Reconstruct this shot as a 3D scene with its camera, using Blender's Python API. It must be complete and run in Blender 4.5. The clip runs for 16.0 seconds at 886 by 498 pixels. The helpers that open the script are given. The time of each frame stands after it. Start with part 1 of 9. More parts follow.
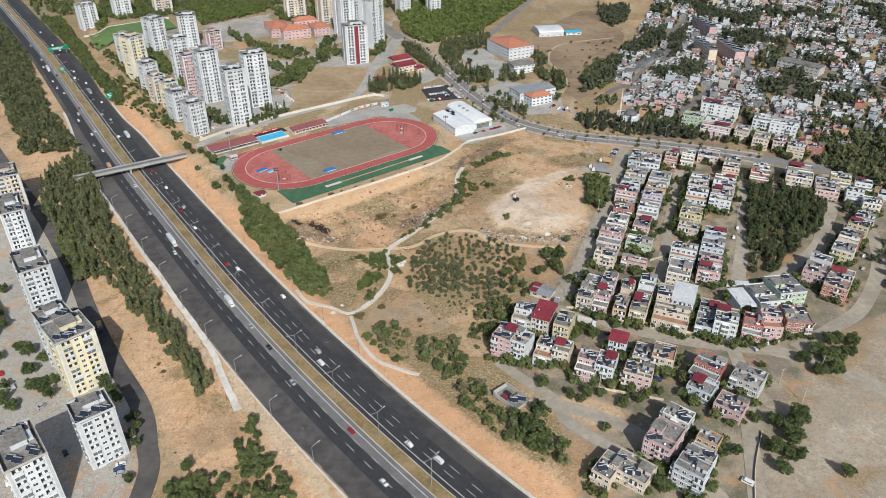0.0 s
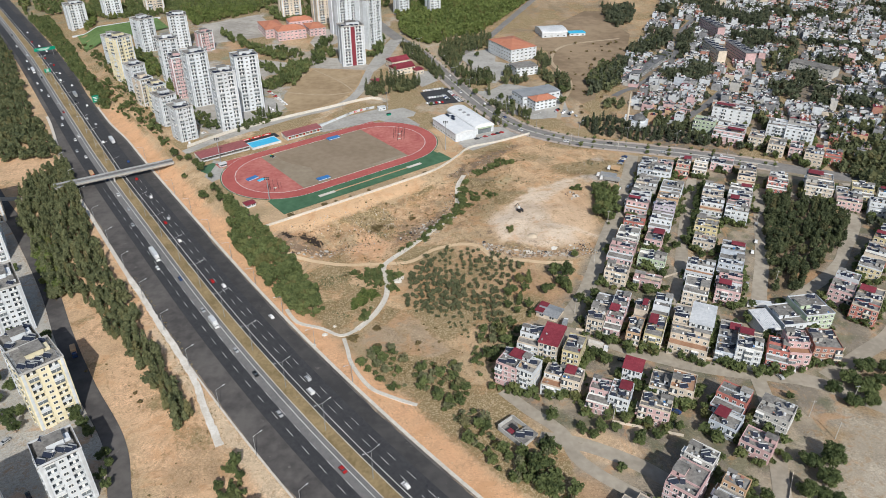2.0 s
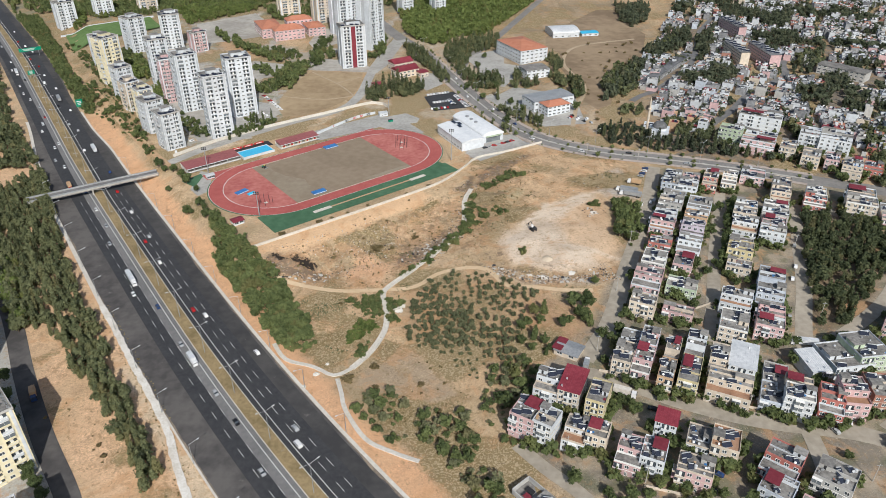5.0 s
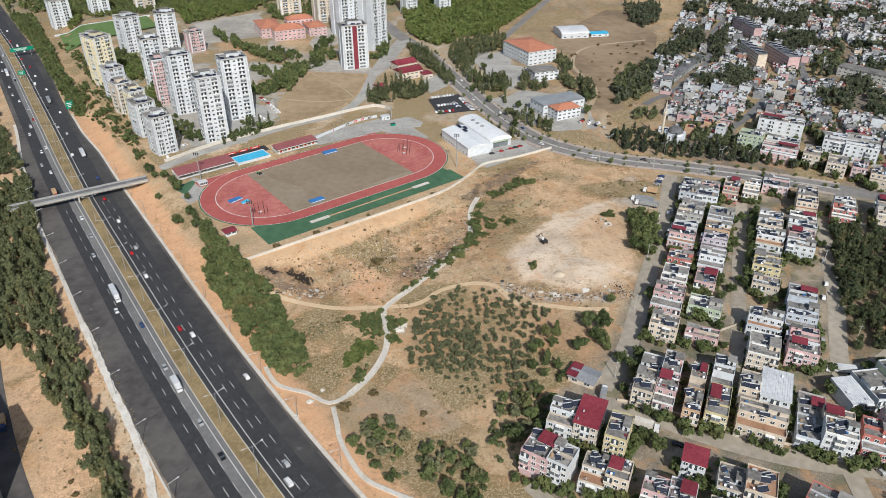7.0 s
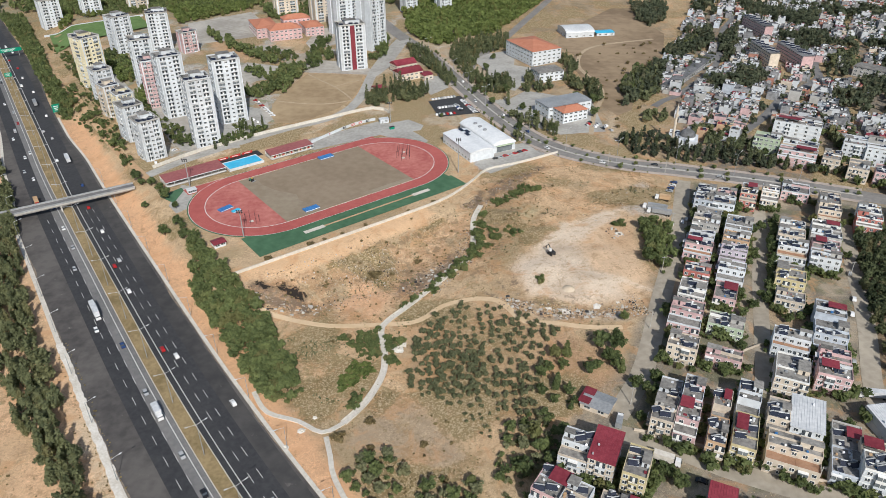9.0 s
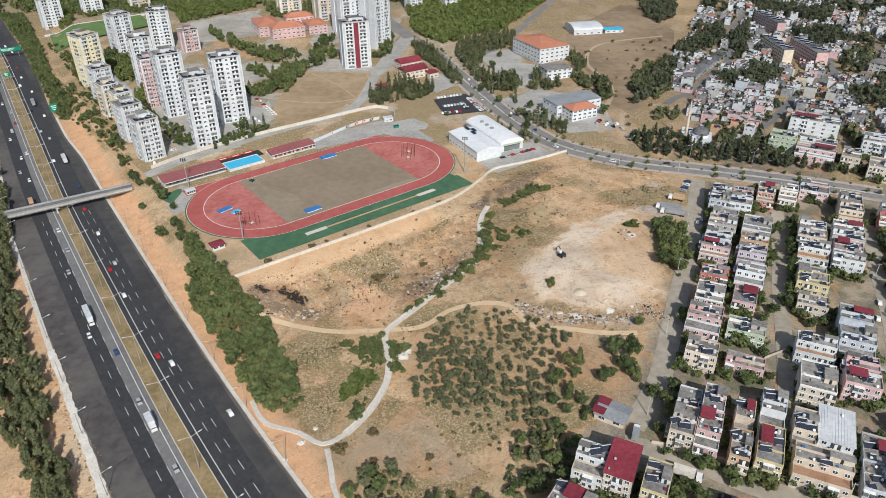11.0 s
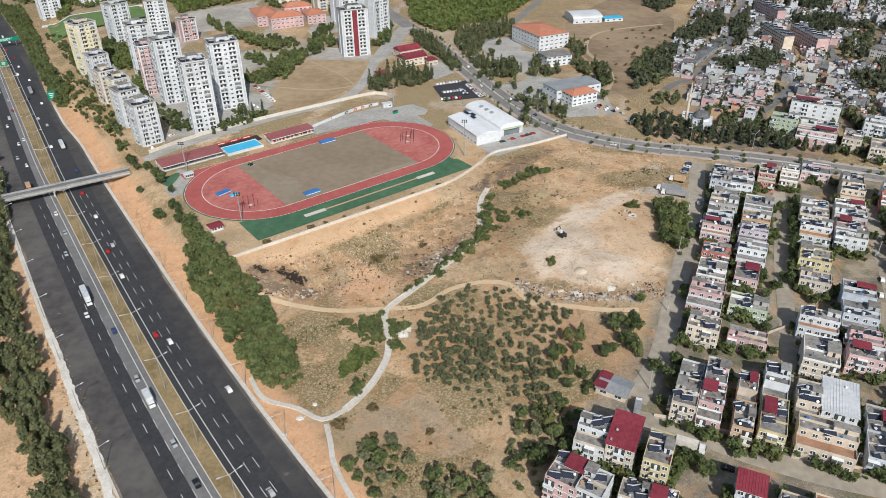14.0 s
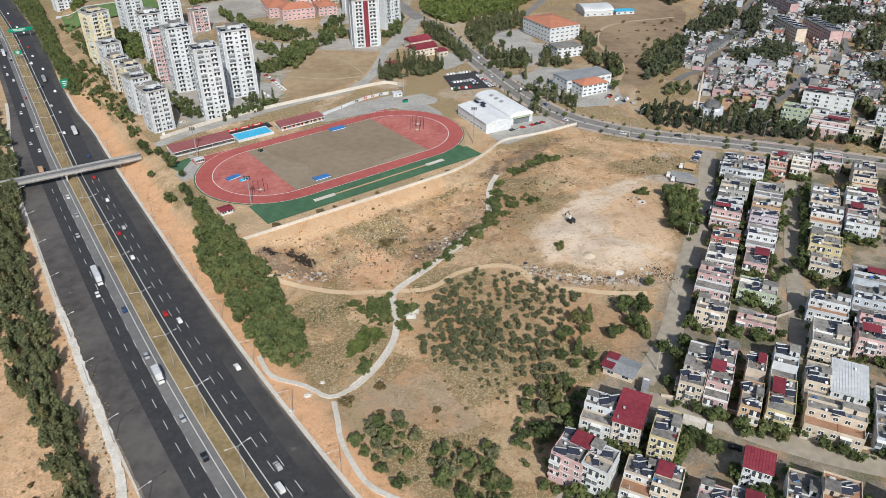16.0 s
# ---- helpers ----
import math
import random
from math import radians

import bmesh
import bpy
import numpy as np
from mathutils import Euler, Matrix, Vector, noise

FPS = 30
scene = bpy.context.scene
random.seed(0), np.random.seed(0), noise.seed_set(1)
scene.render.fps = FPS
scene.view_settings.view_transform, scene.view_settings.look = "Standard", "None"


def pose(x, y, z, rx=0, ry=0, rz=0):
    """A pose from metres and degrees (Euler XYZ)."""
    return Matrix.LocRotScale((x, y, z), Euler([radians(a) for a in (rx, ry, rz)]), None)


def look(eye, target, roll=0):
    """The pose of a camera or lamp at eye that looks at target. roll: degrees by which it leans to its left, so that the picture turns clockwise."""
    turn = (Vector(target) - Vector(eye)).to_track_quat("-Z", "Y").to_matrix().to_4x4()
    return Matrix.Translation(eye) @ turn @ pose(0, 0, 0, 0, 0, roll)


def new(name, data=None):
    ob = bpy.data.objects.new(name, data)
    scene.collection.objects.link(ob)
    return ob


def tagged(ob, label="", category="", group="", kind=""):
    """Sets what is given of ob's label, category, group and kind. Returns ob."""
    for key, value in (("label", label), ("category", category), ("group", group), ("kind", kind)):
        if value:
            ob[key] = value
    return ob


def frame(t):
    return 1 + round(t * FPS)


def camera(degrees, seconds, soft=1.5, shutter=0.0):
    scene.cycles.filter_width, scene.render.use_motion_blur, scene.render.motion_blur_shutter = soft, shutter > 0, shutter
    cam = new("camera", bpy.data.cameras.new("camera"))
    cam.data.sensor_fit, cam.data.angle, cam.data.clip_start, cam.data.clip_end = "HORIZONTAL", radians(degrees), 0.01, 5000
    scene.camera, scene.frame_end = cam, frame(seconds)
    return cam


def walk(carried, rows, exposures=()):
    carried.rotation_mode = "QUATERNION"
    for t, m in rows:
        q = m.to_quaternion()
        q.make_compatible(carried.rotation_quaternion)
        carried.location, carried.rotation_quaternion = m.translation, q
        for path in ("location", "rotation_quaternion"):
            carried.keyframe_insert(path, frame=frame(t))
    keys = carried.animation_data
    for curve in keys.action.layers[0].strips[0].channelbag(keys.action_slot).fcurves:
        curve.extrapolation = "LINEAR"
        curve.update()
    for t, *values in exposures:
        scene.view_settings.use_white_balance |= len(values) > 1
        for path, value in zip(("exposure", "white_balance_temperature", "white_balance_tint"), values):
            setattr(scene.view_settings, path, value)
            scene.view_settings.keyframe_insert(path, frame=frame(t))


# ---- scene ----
cam = camera(64.5, 16.0, soft=0.8)
# seconds, x, y, z, yaw, pitch, roll
PATH = [
    (0, 73.88, -534.59, 230.76, -1.101, -31.448, -0.051),
    (0.5, 73.78, -527.88, 228.84, -1.150, -31.374, -0.008),
    (1, 73.70, -520.79, 227.37, -1.175, -31.391, 0.024),
    (1.5, 74.09, -513.61, 225.94, -1.143, -31.443, 0.006),
    (2, 74.05, -506.52, 224.52, -1.171, -31.465, 0.006),
    (2.5, 74.01, -499.35, 223.04, -1.192, -31.510, 0.003),
    (3, 73.98, -492.26, 221.40, -1.222, -31.503, 0.021),
    (3.5, 74.11, -484.97, 220.07, -1.157, -31.556, 0.019),
    (4, 73.99, -477.90, 218.56, -1.045, -31.588, 0.009),
    (6.5, 74.11, -444.37, 210.14, -0.455, -31.582, -0.039),
    (7, 73.50, -438.26, 208.13, -0.465, -31.525, 0.023),
    (7.5, 73.64, -432.03, 206.85, -0.422, -31.586, -0.051),
    (8, 73.45, -426.18, 205.76, -0.431, -31.642, -0.066),
    (8.5, 73.34, -420.47, 204.06, -0.441, -31.619, -0.087),
    (9, 73.52, -415.21, 201.92, -0.356, -31.547, -0.160),
    (11.5, 72.97, -402.80, 193.88, 0.192, -31.461, -0.551),
    (12, 72.78, -403.19, 192.36, 0.100, -31.566, -0.594),
    (12.5, 72.75, -403.88, 190.55, 0.000, -31.550, -0.590),
    (13, 72.70, -404.63, 189.05, -0.053, -31.554, -0.577),
    (13.5, 72.77, -405.54, 187.45, -0.009, -31.548, -0.609),
    (14, 72.95, -406.50, 185.82, 0.113, -31.535, -0.677),
    (14.5, 73.01, -407.56, 184.08, 0.276, -31.519, -0.683),
    (15, 73.12, -408.87, 182.71, 0.490, -31.534, -0.682),
    (15.5, 73.08, -410.07, 181.17, 0.723, -31.557, -0.660),
    (16, 73.29, -410.95, 179.57, 0.997, -31.576, -0.663),
]
walk(cam, [(t, pose(x, y, z, 90 + p, 0, w) @ pose(0, 0, 0, 0, 0, r)) for t, x, y, z, w, p, r in PATH])

# ---- light ----
SUN_ELEV, SUN_AZ = 39.5, 168.0      # degrees; azimuth clockwise from +y
world = bpy.data.worlds.new("sky")
scene.world = world
world.use_nodes = True
wn = world.node_tree.nodes
sky = wn.new("ShaderNodeTexSky")
sky.sky_type, sky.sun_disc = "NISHITA", False
sky.sun_elevation, sky.sun_rotation = radians(SUN_ELEV), radians(SUN_AZ)
sky.air_density, sky.dust_density = 1.2, 2.0
wn["Background"].inputs[1].default_value = 0.09
world.node_tree.links.new(sky.outputs[0], wn["Background"].inputs[0])
sun = new("sun", bpy.data.lights.new("sun", "SUN"))
sun.data.energy, sun.data.angle, sun.data.color = 4.0, radians(0.6), (1.0, 0.99, 0.95)
sun_from = Vector((math.sin(radians(SUN_AZ)) * math.cos(radians(SUN_ELEV)), math.cos(radians(SUN_AZ)) * math.cos(radians(SUN_ELEV)), math.sin(radians(SUN_ELEV))))
sun.matrix_world = look(sun_from * 900, (0, 0, 0))


# ---- materials ----
def material(name, a, b, size=1.0, rough=0.85, bump=0.0, metal=0.0, vary=0.0, blotch=0.35, spec=0.3, island=0.0, fleck=None):
    """Two colours mixed by noise at two sizes (metres); vary: value change from object to object."""
    m = bpy.data.materials.new(name)
    m.use_nodes = True
    nt = m.node_tree
    n, l = nt.nodes, nt.links
    bs = n["Principled BSDF"]
    bs.inputs["Roughness"].default_value, bs.inputs["Metallic"].default_value = rough, metal
    bs.inputs["Specular IOR Level"].default_value = spec
    geo = n.new("ShaderNodeNewGeometry")
    fine, wide = n.new("ShaderNodeTexNoise"), n.new("ShaderNodeTexNoise")
    fine.inputs["Scale"].default_value, fine.inputs["Detail"].default_value = 1.0 / size, 5
    wide.inputs["Scale"].default_value, wide.inputs["Detail"].default_value = 0.13 / size, 3
    for t in (fine, wide):
        l.new(geo.outputs["Position"], t.inputs["Vector"])
    add = n.new("ShaderNodeMath")
    add.operation = "MULTIPLY_ADD"
    l.new(wide.outputs["Fac"], add.inputs[0])
    add.inputs[1].default_value = blotch * 2
    sub = n.new("ShaderNodeMath")
    sub.operation = "SUBTRACT"
    l.new(fine.outputs["Fac"], sub.inputs[0])
    sub.inputs[1].default_value = blotch
    l.new(sub.outputs[0], add.inputs[2])
    ramp = n.new("ShaderNodeMapRange")
    ramp.inputs[1].default_value, ramp.inputs[2].default_value = 0.25, 0.75
    l.new(add.outputs[0], ramp.inputs[0])
    mix = n.new("ShaderNodeMix")
    mix.data_type = "RGBA"
    mix.inputs["A"].default_value, mix.inputs["B"].default_value = (*a, 1), (*b, 1)
    l.new(ramp.outputs[0], mix.inputs["Factor"])
    out = mix.outputs["Result"]
    if vary:
        info = n.new("ShaderNodeObjectInfo")
        hsv = n.new("ShaderNodeHueSaturation")
        val = n.new("ShaderNodeMapRange")
        val.inputs[3].default_value, val.inputs[4].default_value = 1 - vary, 1 + vary
        l.new(info.outputs["Random"], val.inputs[0])
        l.new(val.outputs[0], hsv.inputs["Value"])
        l.new(out, hsv.inputs["Color"])
        out = hsv.outputs[0]
    if island:
        hsv, val = n.new("ShaderNodeHueSaturation"), n.new("ShaderNodeMapRange")
        val.inputs[3].default_value, val.inputs[4].default_value = 1 - island, 1 + island
        l.new(geo.outputs["Random Per Island"], val.inputs[0])
        l.new(val.outputs[0], hsv.inputs["Value"])
        l.new(out, hsv.inputs["Color"])
        out = hsv.outputs[0]
    if fleck:
        for scale, lo, hi, most in ((0.16, 0.66, 0.74, 0.55), (0.9, 0.7, 0.76, 0.5)):
            spot, cut, smudge = n.new("ShaderNodeTexNoise"), n.new("ShaderNodeMapRange"), n.new("ShaderNodeMix")
            spot.inputs["Scale"].default_value, spot.inputs["Detail"].default_value, spot.inputs["Roughness"].default_value = scale, 6, 0.62
            l.new(geo.outputs["Position"], spot.inputs["Vector"])
            cut.inputs[1].default_value, cut.inputs[2].default_value, cut.inputs[4].default_value = lo, hi, most
            l.new(spot.outputs["Fac"], cut.inputs[0])
            smudge.data_type = "RGBA"
            l.new(cut.outputs[0], smudge.inputs["Factor"])
            l.new(out, smudge.inputs["A"])
            smudge.inputs["B"].default_value = (*fleck, 1)
            out = smudge.outputs["Result"]
    l.new(out, bs.inputs["Base Color"])
    if bump:
        bp = n.new("ShaderNodeBump")
        bp.inputs["Strength"].default_value, bp.inputs["Distance"].default_value = 0.6, bump
        l.new(fine.outputs["Fac"], bp.inputs["Height"])
        l.new(bp.outputs[0], bs.inputs["Normal"])
    return m


def foliage(name, a, b, dry=(0.2, 0.165, 0.07)):
    """Leaves: colour varied leaf by leaf and tree by tree, a few dry ones, some light passing through."""
    m = bpy.data.materials.new(name)
    m.use_nodes = True
    n, l = m.node_tree.nodes, m.node_tree.links
    bs = n["Principled BSDF"]
    bs.inputs["Roughness"].default_value = 0.7
    bs.inputs["Specular IOR Level"].default_value = 0.25
    geo, info, tint = n.new("ShaderNodeNewGeometry"), n.new("ShaderNodeObjectInfo"), n.new("ShaderNodeAttribute")
    tint.attribute_name = "tint"
    wide = n.new("ShaderNodeTexNoise")
    wide.inputs["Scale"].default_value, wide.inputs["Detail"].default_value = 0.3, 2
    l.new(geo.outputs["Position"], wide.inputs["Vector"])

    def ramp(src, lo, hi, low=0.0, high=1.0):
        r = n.new("ShaderNodeMapRange")
        r.inputs[1].default_value, r.inputs[2].default_value, r.inputs[3].default_value, r.inputs[4].default_value = lo, hi, low, high
        l.new(src, r.inputs[0])
        return r.outputs[0]

    def join(p, q, op="ADD"):
        k = n.new("ShaderNodeMath")
        k.operation = op
        l.new(p, k.inputs[0])
        l.new(q, k.inputs[1])
        return k.outputs[0]

    def blend(f, p, q):
        k = n.new("ShaderNodeMix")
        k.data_type = "RGBA"
        l.new(f, k.inputs["Factor"])
        for slot, v in (("A", p), ("B", q)):
            if isinstance(v, tuple):
                k.inputs[slot].default_value = (*v, 1)
            else:
                l.new(v, k.inputs[slot])
        return k.outputs["Result"]
    one = join(join(ramp(geo.outputs["Random Per Island"], 0, 1, 0, 0.42), ramp(wide.outputs["Fac"], 0.32, 0.68, 0, 0.36)), join(ramp(tint.outputs["Fac"], 0, 1, 0, 0.4), ramp(info.outputs["Random"], 0, 1, 0, 0.3)))
    col = blend(ramp(one, 0.28, 1.12), a, b)
    col = blend(ramp(tint.outputs["Fac"], 0.8, 1.0, 0, 0.55), col, dry)
    l.new(col, bs.inputs["Base Color"])
    tr = n.new("ShaderNodeBsdfTranslucent")
    l.new(col, tr.inputs["Color"])
    ms = n.new("ShaderNodeMixShader")
    ms.inputs[0].default_value = 0.42
    l.new(bs.outputs[0], ms.inputs[1])
    l.new(tr.outputs[0], ms.inputs[2])
    l.new(ms.outputs[0], n["Material Output"].inputs[0])
    return m


M = {}
M["asphalt"] = material("asphalt", (0.035, 0.036, 0.04), (0.055, 0.055, 0.058), 1.5, 0.8, blotch=0.3)
M["asphalt_worn"] = material("asphalt_worn", (0.066, 0.061, 0.06), (0.125, 0.115, 0.108), 4.5, 0.9, blotch=0.7, fleck=(0.27, 0.25, 0.23))
M["asphalt_patched"] = material("asphalt_patched", (0.046, 0.045, 0.046), (0.078, 0.074, 0.072), 5.0, 0.88, blotch=0.7, fleck=(0.24, 0.22, 0.2))
M["asphalt_grey"] = material("asphalt_grey", (0.145, 0.142, 0.142), (0.205, 0.2, 0.196), 2.0, 0.85, blotch=0.5)
M["road_paint"] = material("road_paint", (0.6, 0.6, 0.58), (0.75, 0.75, 0.73), 0.5, 0.6)
M["concrete"] = material("concrete", (0.36, 0.34, 0.31), (0.52, 0.5, 0.46), 1.6, 0.9, 0.02)
M["pale_concrete"] = material("pale_concrete", (0.5, 0.46, 0.4), (0.66, 0.62, 0.56), 1.2, 0.9, 0.02)
M["paving"] = material("paving", (0.3, 0.288, 0.265), (0.43, 0.415, 0.385), 2.5, 0.9, 0.01, blotch=0.6, fleck=(0.22, 0.2, 0.17))
M["street"] = material("street", (0.3, 0.262, 0.21), (0.42, 0.37, 0.3), 3.0, 0.92, 0.02, blotch=0.6, fleck=(0.24, 0.2, 0.15))
M["median_grass"] = material("median_grass", (0.19, 0.14, 0.068), (0.33, 0.245, 0.13), 1.5, 0.95, 0.1, blotch=0.6, fleck=(0.42, 0.37, 0.29))
M["turf"] = material("turf", (0.085, 0.15, 0.045), (0.14, 0.22, 0.075), 4.0, 0.95, 0.02, blotch=0.6)
M["track"] = material("track", (0.36, 0.088, 0.078), (0.44, 0.118, 0.105), 4.0, 0.85, blotch=0.5)
M["track_faded"] = material("track_faded", (0.37, 0.1, 0.09), (0.5, 0.19, 0.16), 3.0, 0.9, blotch=0.6)
M["pitch"] = material("pitch", (0.225, 0.172, 0.12), (0.28, 0.22, 0.158), 5.0, 0.95, 0.02, blotch=0.6)
M["pitch_pale"] = material("pitch_pale", (0.245, 0.195, 0.14), (0.3, 0.25, 0.185), 4.0, 0.95, 0.02, blotch=0.6)
M["green_strip"] = material("green_strip", (0.05, 0.118, 0.064), (0.08, 0.168, 0.094), 4.0, 0.9, blotch=0.5)
M["beaten_path"] = material("beaten_path", (0.56, 0.41, 0.255), (0.66, 0.5, 0.33), 3.0, 0.95, 0.03)
M["sand_film"] = material("sand_film", (0.13, 0.11, 0.095), (0.34, 0.27, 0.2), 1.2, 0.95, blotch=0.5)
M["sand_path"] = material("sand_path", (0.4, 0.25, 0.14), (0.52, 0.36, 0.22), 3.0, 0.95, 0.03)
M["white_gravel"] = material("white_gravel", (0.55, 0.5, 0.43), (0.74, 0.71, 0.66), 0.7, 0.95, 0.06, blotch=0.5)
M["dry_earth"] = material("dry_earth", (0.2, 0.142, 0.09), (0.315, 0.232, 0.15), 9.0, 0.95, 0.05, blotch=0.8, fleck=(0.42, 0.33, 0.22))
M["dry_grass"] = material("dry_grass", (0.285, 0.203, 0.12), (0.4, 0.3, 0.185), 7.0, 0.95, 0.05, blotch=0.8, fleck=(0.44, 0.35, 0.23))
M["yard"] = material("yard", (0.31, 0.285, 0.25), (0.45, 0.42, 0.375), 5.0, 0.92, 0.02, blotch=0.8, fleck=(0.24, 0.215, 0.18))
M["field_track"] = material("field_track", (0.36, 0.28, 0.19), (0.47, 0.37, 0.26), 3.0, 0.95, 0.03)
M["asphalt_pale"] = material("asphalt_pale", (0.185, 0.175, 0.165), (0.26, 0.245, 0.23), 2.5, 0.88, blotch=0.6)
M["gravel"] = material("gravel", (0.5, 0.4, 0.29), (0.62, 0.52, 0.4), 1.5, 0.95, 0.05, blotch=0.5)
M["trunk"] = material("trunk", (0.09, 0.06, 0.04), (0.16, 0.115, 0.08), 0.4, 0.9)
M["leaf"] = foliage("leaf", (0.07, 0.098, 0.04), (0.215, 0.255, 0.1))
M["leaf_pine"] = foliage("leaf_pine", (0.068, 0.088, 0.046), (0.225, 0.24, 0.12))
M["leaf_shade"] = foliage("leaf_shade", (0.054, 0.072, 0.037), (0.175, 0.2, 0.095), (0.18, 0.15, 0.075))
M["leaf_far"] = foliage("leaf_far", (0.046, 0.062, 0.042), (0.145, 0.165, 0.1), (0.17, 0.15, 0.09))
M["leaf_olive"] = foliage("leaf_olive", (0.115, 0.13, 0.07), (0.275, 0.28, 0.155))
M["leaf_fresh"] = foliage("leaf_fresh", (0.08, 0.115, 0.036), (0.22, 0.27, 0.085))
M["leaf_dry"] = foliage("leaf_dry", (0.16, 0.125, 0.062), (0.34, 0.27, 0.14))
M["wall_far"] = material("wall_far", (0.165, 0.168, 0.176), (0.37, 0.375, 0.388), 2.0, 0.9, vary=0.15, island=0.25)
M["roof_far"] = material("roof_far", (0.076, 0.077, 0.081), (0.212, 0.216, 0.224), 1.8, 0.92, vary=0.15, island=0.35, blotch=0.5)
M["glass"] = material("glass", (0.025, 0.032, 0.04), (0.085, 0.1, 0.115), 0.8, 0.12, spec=0.6)
M["glazing"] = material("glazing", (0.09, 0.105, 0.115), (0.2, 0.225, 0.24), 2.5, 0.2, spec=0.6)
M["frame"] = material("frame", (0.68, 0.68, 0.66), (0.8, 0.8, 0.78), 0.5, 0.5)
M["roof_grey"] = material("roof_grey", (0.126, 0.12, 0.113), (0.3, 0.286, 0.267), 1.4, 0.92, 0.02, vary=0.18, blotch=0.5, island=0.2)
M["roof_maroon"] = material("roof_maroon", (0.165, 0.024, 0.036), (0.25, 0.045, 0.06), 1.4, 0.6, vary=0.15, blotch=0.5)
M["stand_roof"] = material("stand_roof", (0.24, 0.075, 0.078), (0.32, 0.115, 0.112), 2.0, 0.6, blotch=0.5)
M["paver"] = material("paver", (0.36, 0.3, 0.26), (0.47, 0.4, 0.35), 1.5, 0.9, blotch=0.5)
M["terrace_tile"] = material("terrace_tile", (0.3, 0.165, 0.1), (0.38, 0.23, 0.15), 1.0, 0.85, blotch=0.5)
M["roof_tile"] = material("roof_tile", (0.4, 0.15, 0.09), (0.5, 0.22, 0.14), 0.8, 0.8, 0.03)
M["metal_white"] = material("metal_white", (0.5, 0.52, 0.54), (0.7, 0.71, 0.72), 1.5, 0.45, metal=0.1)
M["roof_white"] = material("roof_white", (0.64, 0.66, 0.68), (0.78, 0.79, 0.8), 2.5, 0.5, blotch=0.5)
M["metal_grey"] = material("metal_grey", (0.28, 0.29, 0.3), (0.42, 0.43, 0.44), 1.0, 0.5, metal=0.3)
M["roof_far_tile"] = material("roof_far_tile", (0.33, 0.14, 0.09), (0.42, 0.2, 0.13), 1.0, 0.85)
M["dark"] = material("dark", (0.02, 0.02, 0.022), (0.045, 0.045, 0.048), 0.6, 0.6)
M["panel"] = material("panel", (0.016, 0.02, 0.035), (0.03, 0.036, 0.055), 0.3, 0.2, spec=0.6)
M["blue_mat"] = material("blue_mat", (0.03, 0.13, 0.36), (0.06, 0.22, 0.48), 0.8, 0.5)
M["pool_blue"] = material("pool_blue", (0.03, 0.4, 0.66), (0.05, 0.5, 0.76), 2.0, 0.35)
M["sign_green"] = material("sign_green", (0.0, 0.2, 0.12), (0.005, 0.26, 0.16), 1.0, 0.4)
M["red"] = material("red", (0.42, 0.03, 0.03), (0.52, 0.05, 0.04), 0.8, 0.5)
M["rubber"] = material("rubber", (0.015, 0.015, 0.015), (0.03, 0.03, 0.03), 0.2, 0.9)
WALLS = dict(cream=(0.67, 0.58, 0.475), white=(0.605, 0.637, 0.67), yellow=(0.66, 0.57, 0.34), pink=(0.66, 0.45, 0.45), orange=(0.62, 0.42, 0.27),
             blue=(0.54, 0.59, 0.66), red=(0.52, 0.19, 0.16), brick=(0.42, 0.21, 0.16), green=(0.5, 0.6, 0.44), grey=(0.5, 0.49, 0.47), lilac=(0.58, 0.52, 0.6), straw=(0.72, 0.65, 0.46), pale=(0.5, 0.52, 0.54))
for k, c in WALLS.items():
    low_, high_ = (0.84, 1.08) if k in ("white", "pale", "straw") else (0.68, 0.98)
    M["wall_" + k] = material("wall_" + k, tuple(v * low_ for v in c), tuple(min(1, v * high_) for v in c), 2.2, 0.9, 0.004, vary=0.08, blotch=0.5)
for k, c in dict(white=(0.75, 0.75, 0.75), black=(0.02, 0.02, 0.022), silver=(0.4, 0.41, 0.42), red=(0.35, 0.02, 0.02), blue=(0.03, 0.06, 0.16), yellow=(0.6, 0.42, 0.1)).items():
    M["paint_" + k] = material("paint_" + k, tuple(v * 0.92 for v in c), c, 1.0, 0.25, spec=0.6)


# ---- building blocks ----
def mesh_of(bm, name, *mats):
    me = bpy.data.meshes.new(name)
    bm.to_mesh(me)
    bm.free()
    for m in mats:
        me.materials.append(M[m])
    return me


def put(name, me, parent=None, m=None, label=""):
    ob = new(name, me)
    if parent is not None:
        ob.parent = parent
    if m is not None:
        ob.matrix_basis = m
    if label:
        ob["label"] = label
    return ob


def box(bm, x0, x1, y0, y1, z0, z1, mat=0, top=1.0):
    """An upright box; top: how far its upper face narrows."""
    cx, cy = (x0 + x1) / 2, (y0 + y1) / 2
    lo = [(x0, y0), (x1, y0), (x1, y1), (x0, y1)]
    a = [bm.verts.new((x, y, z0)) for x, y in lo]
    b = [bm.verts.new((cx + (x - cx) * top, cy + (y - cy) * top, z1)) for x, y in lo]
    fs = [bm.faces.new(a[::-1]), bm.faces.new(b)]
    for i in range(4):
        j = (i + 1) % 4
        fs.append(bm.faces.new((a[i], a[j], b[j], b[i])))
    for f in fs:
        f.material_index = mat
    return fs


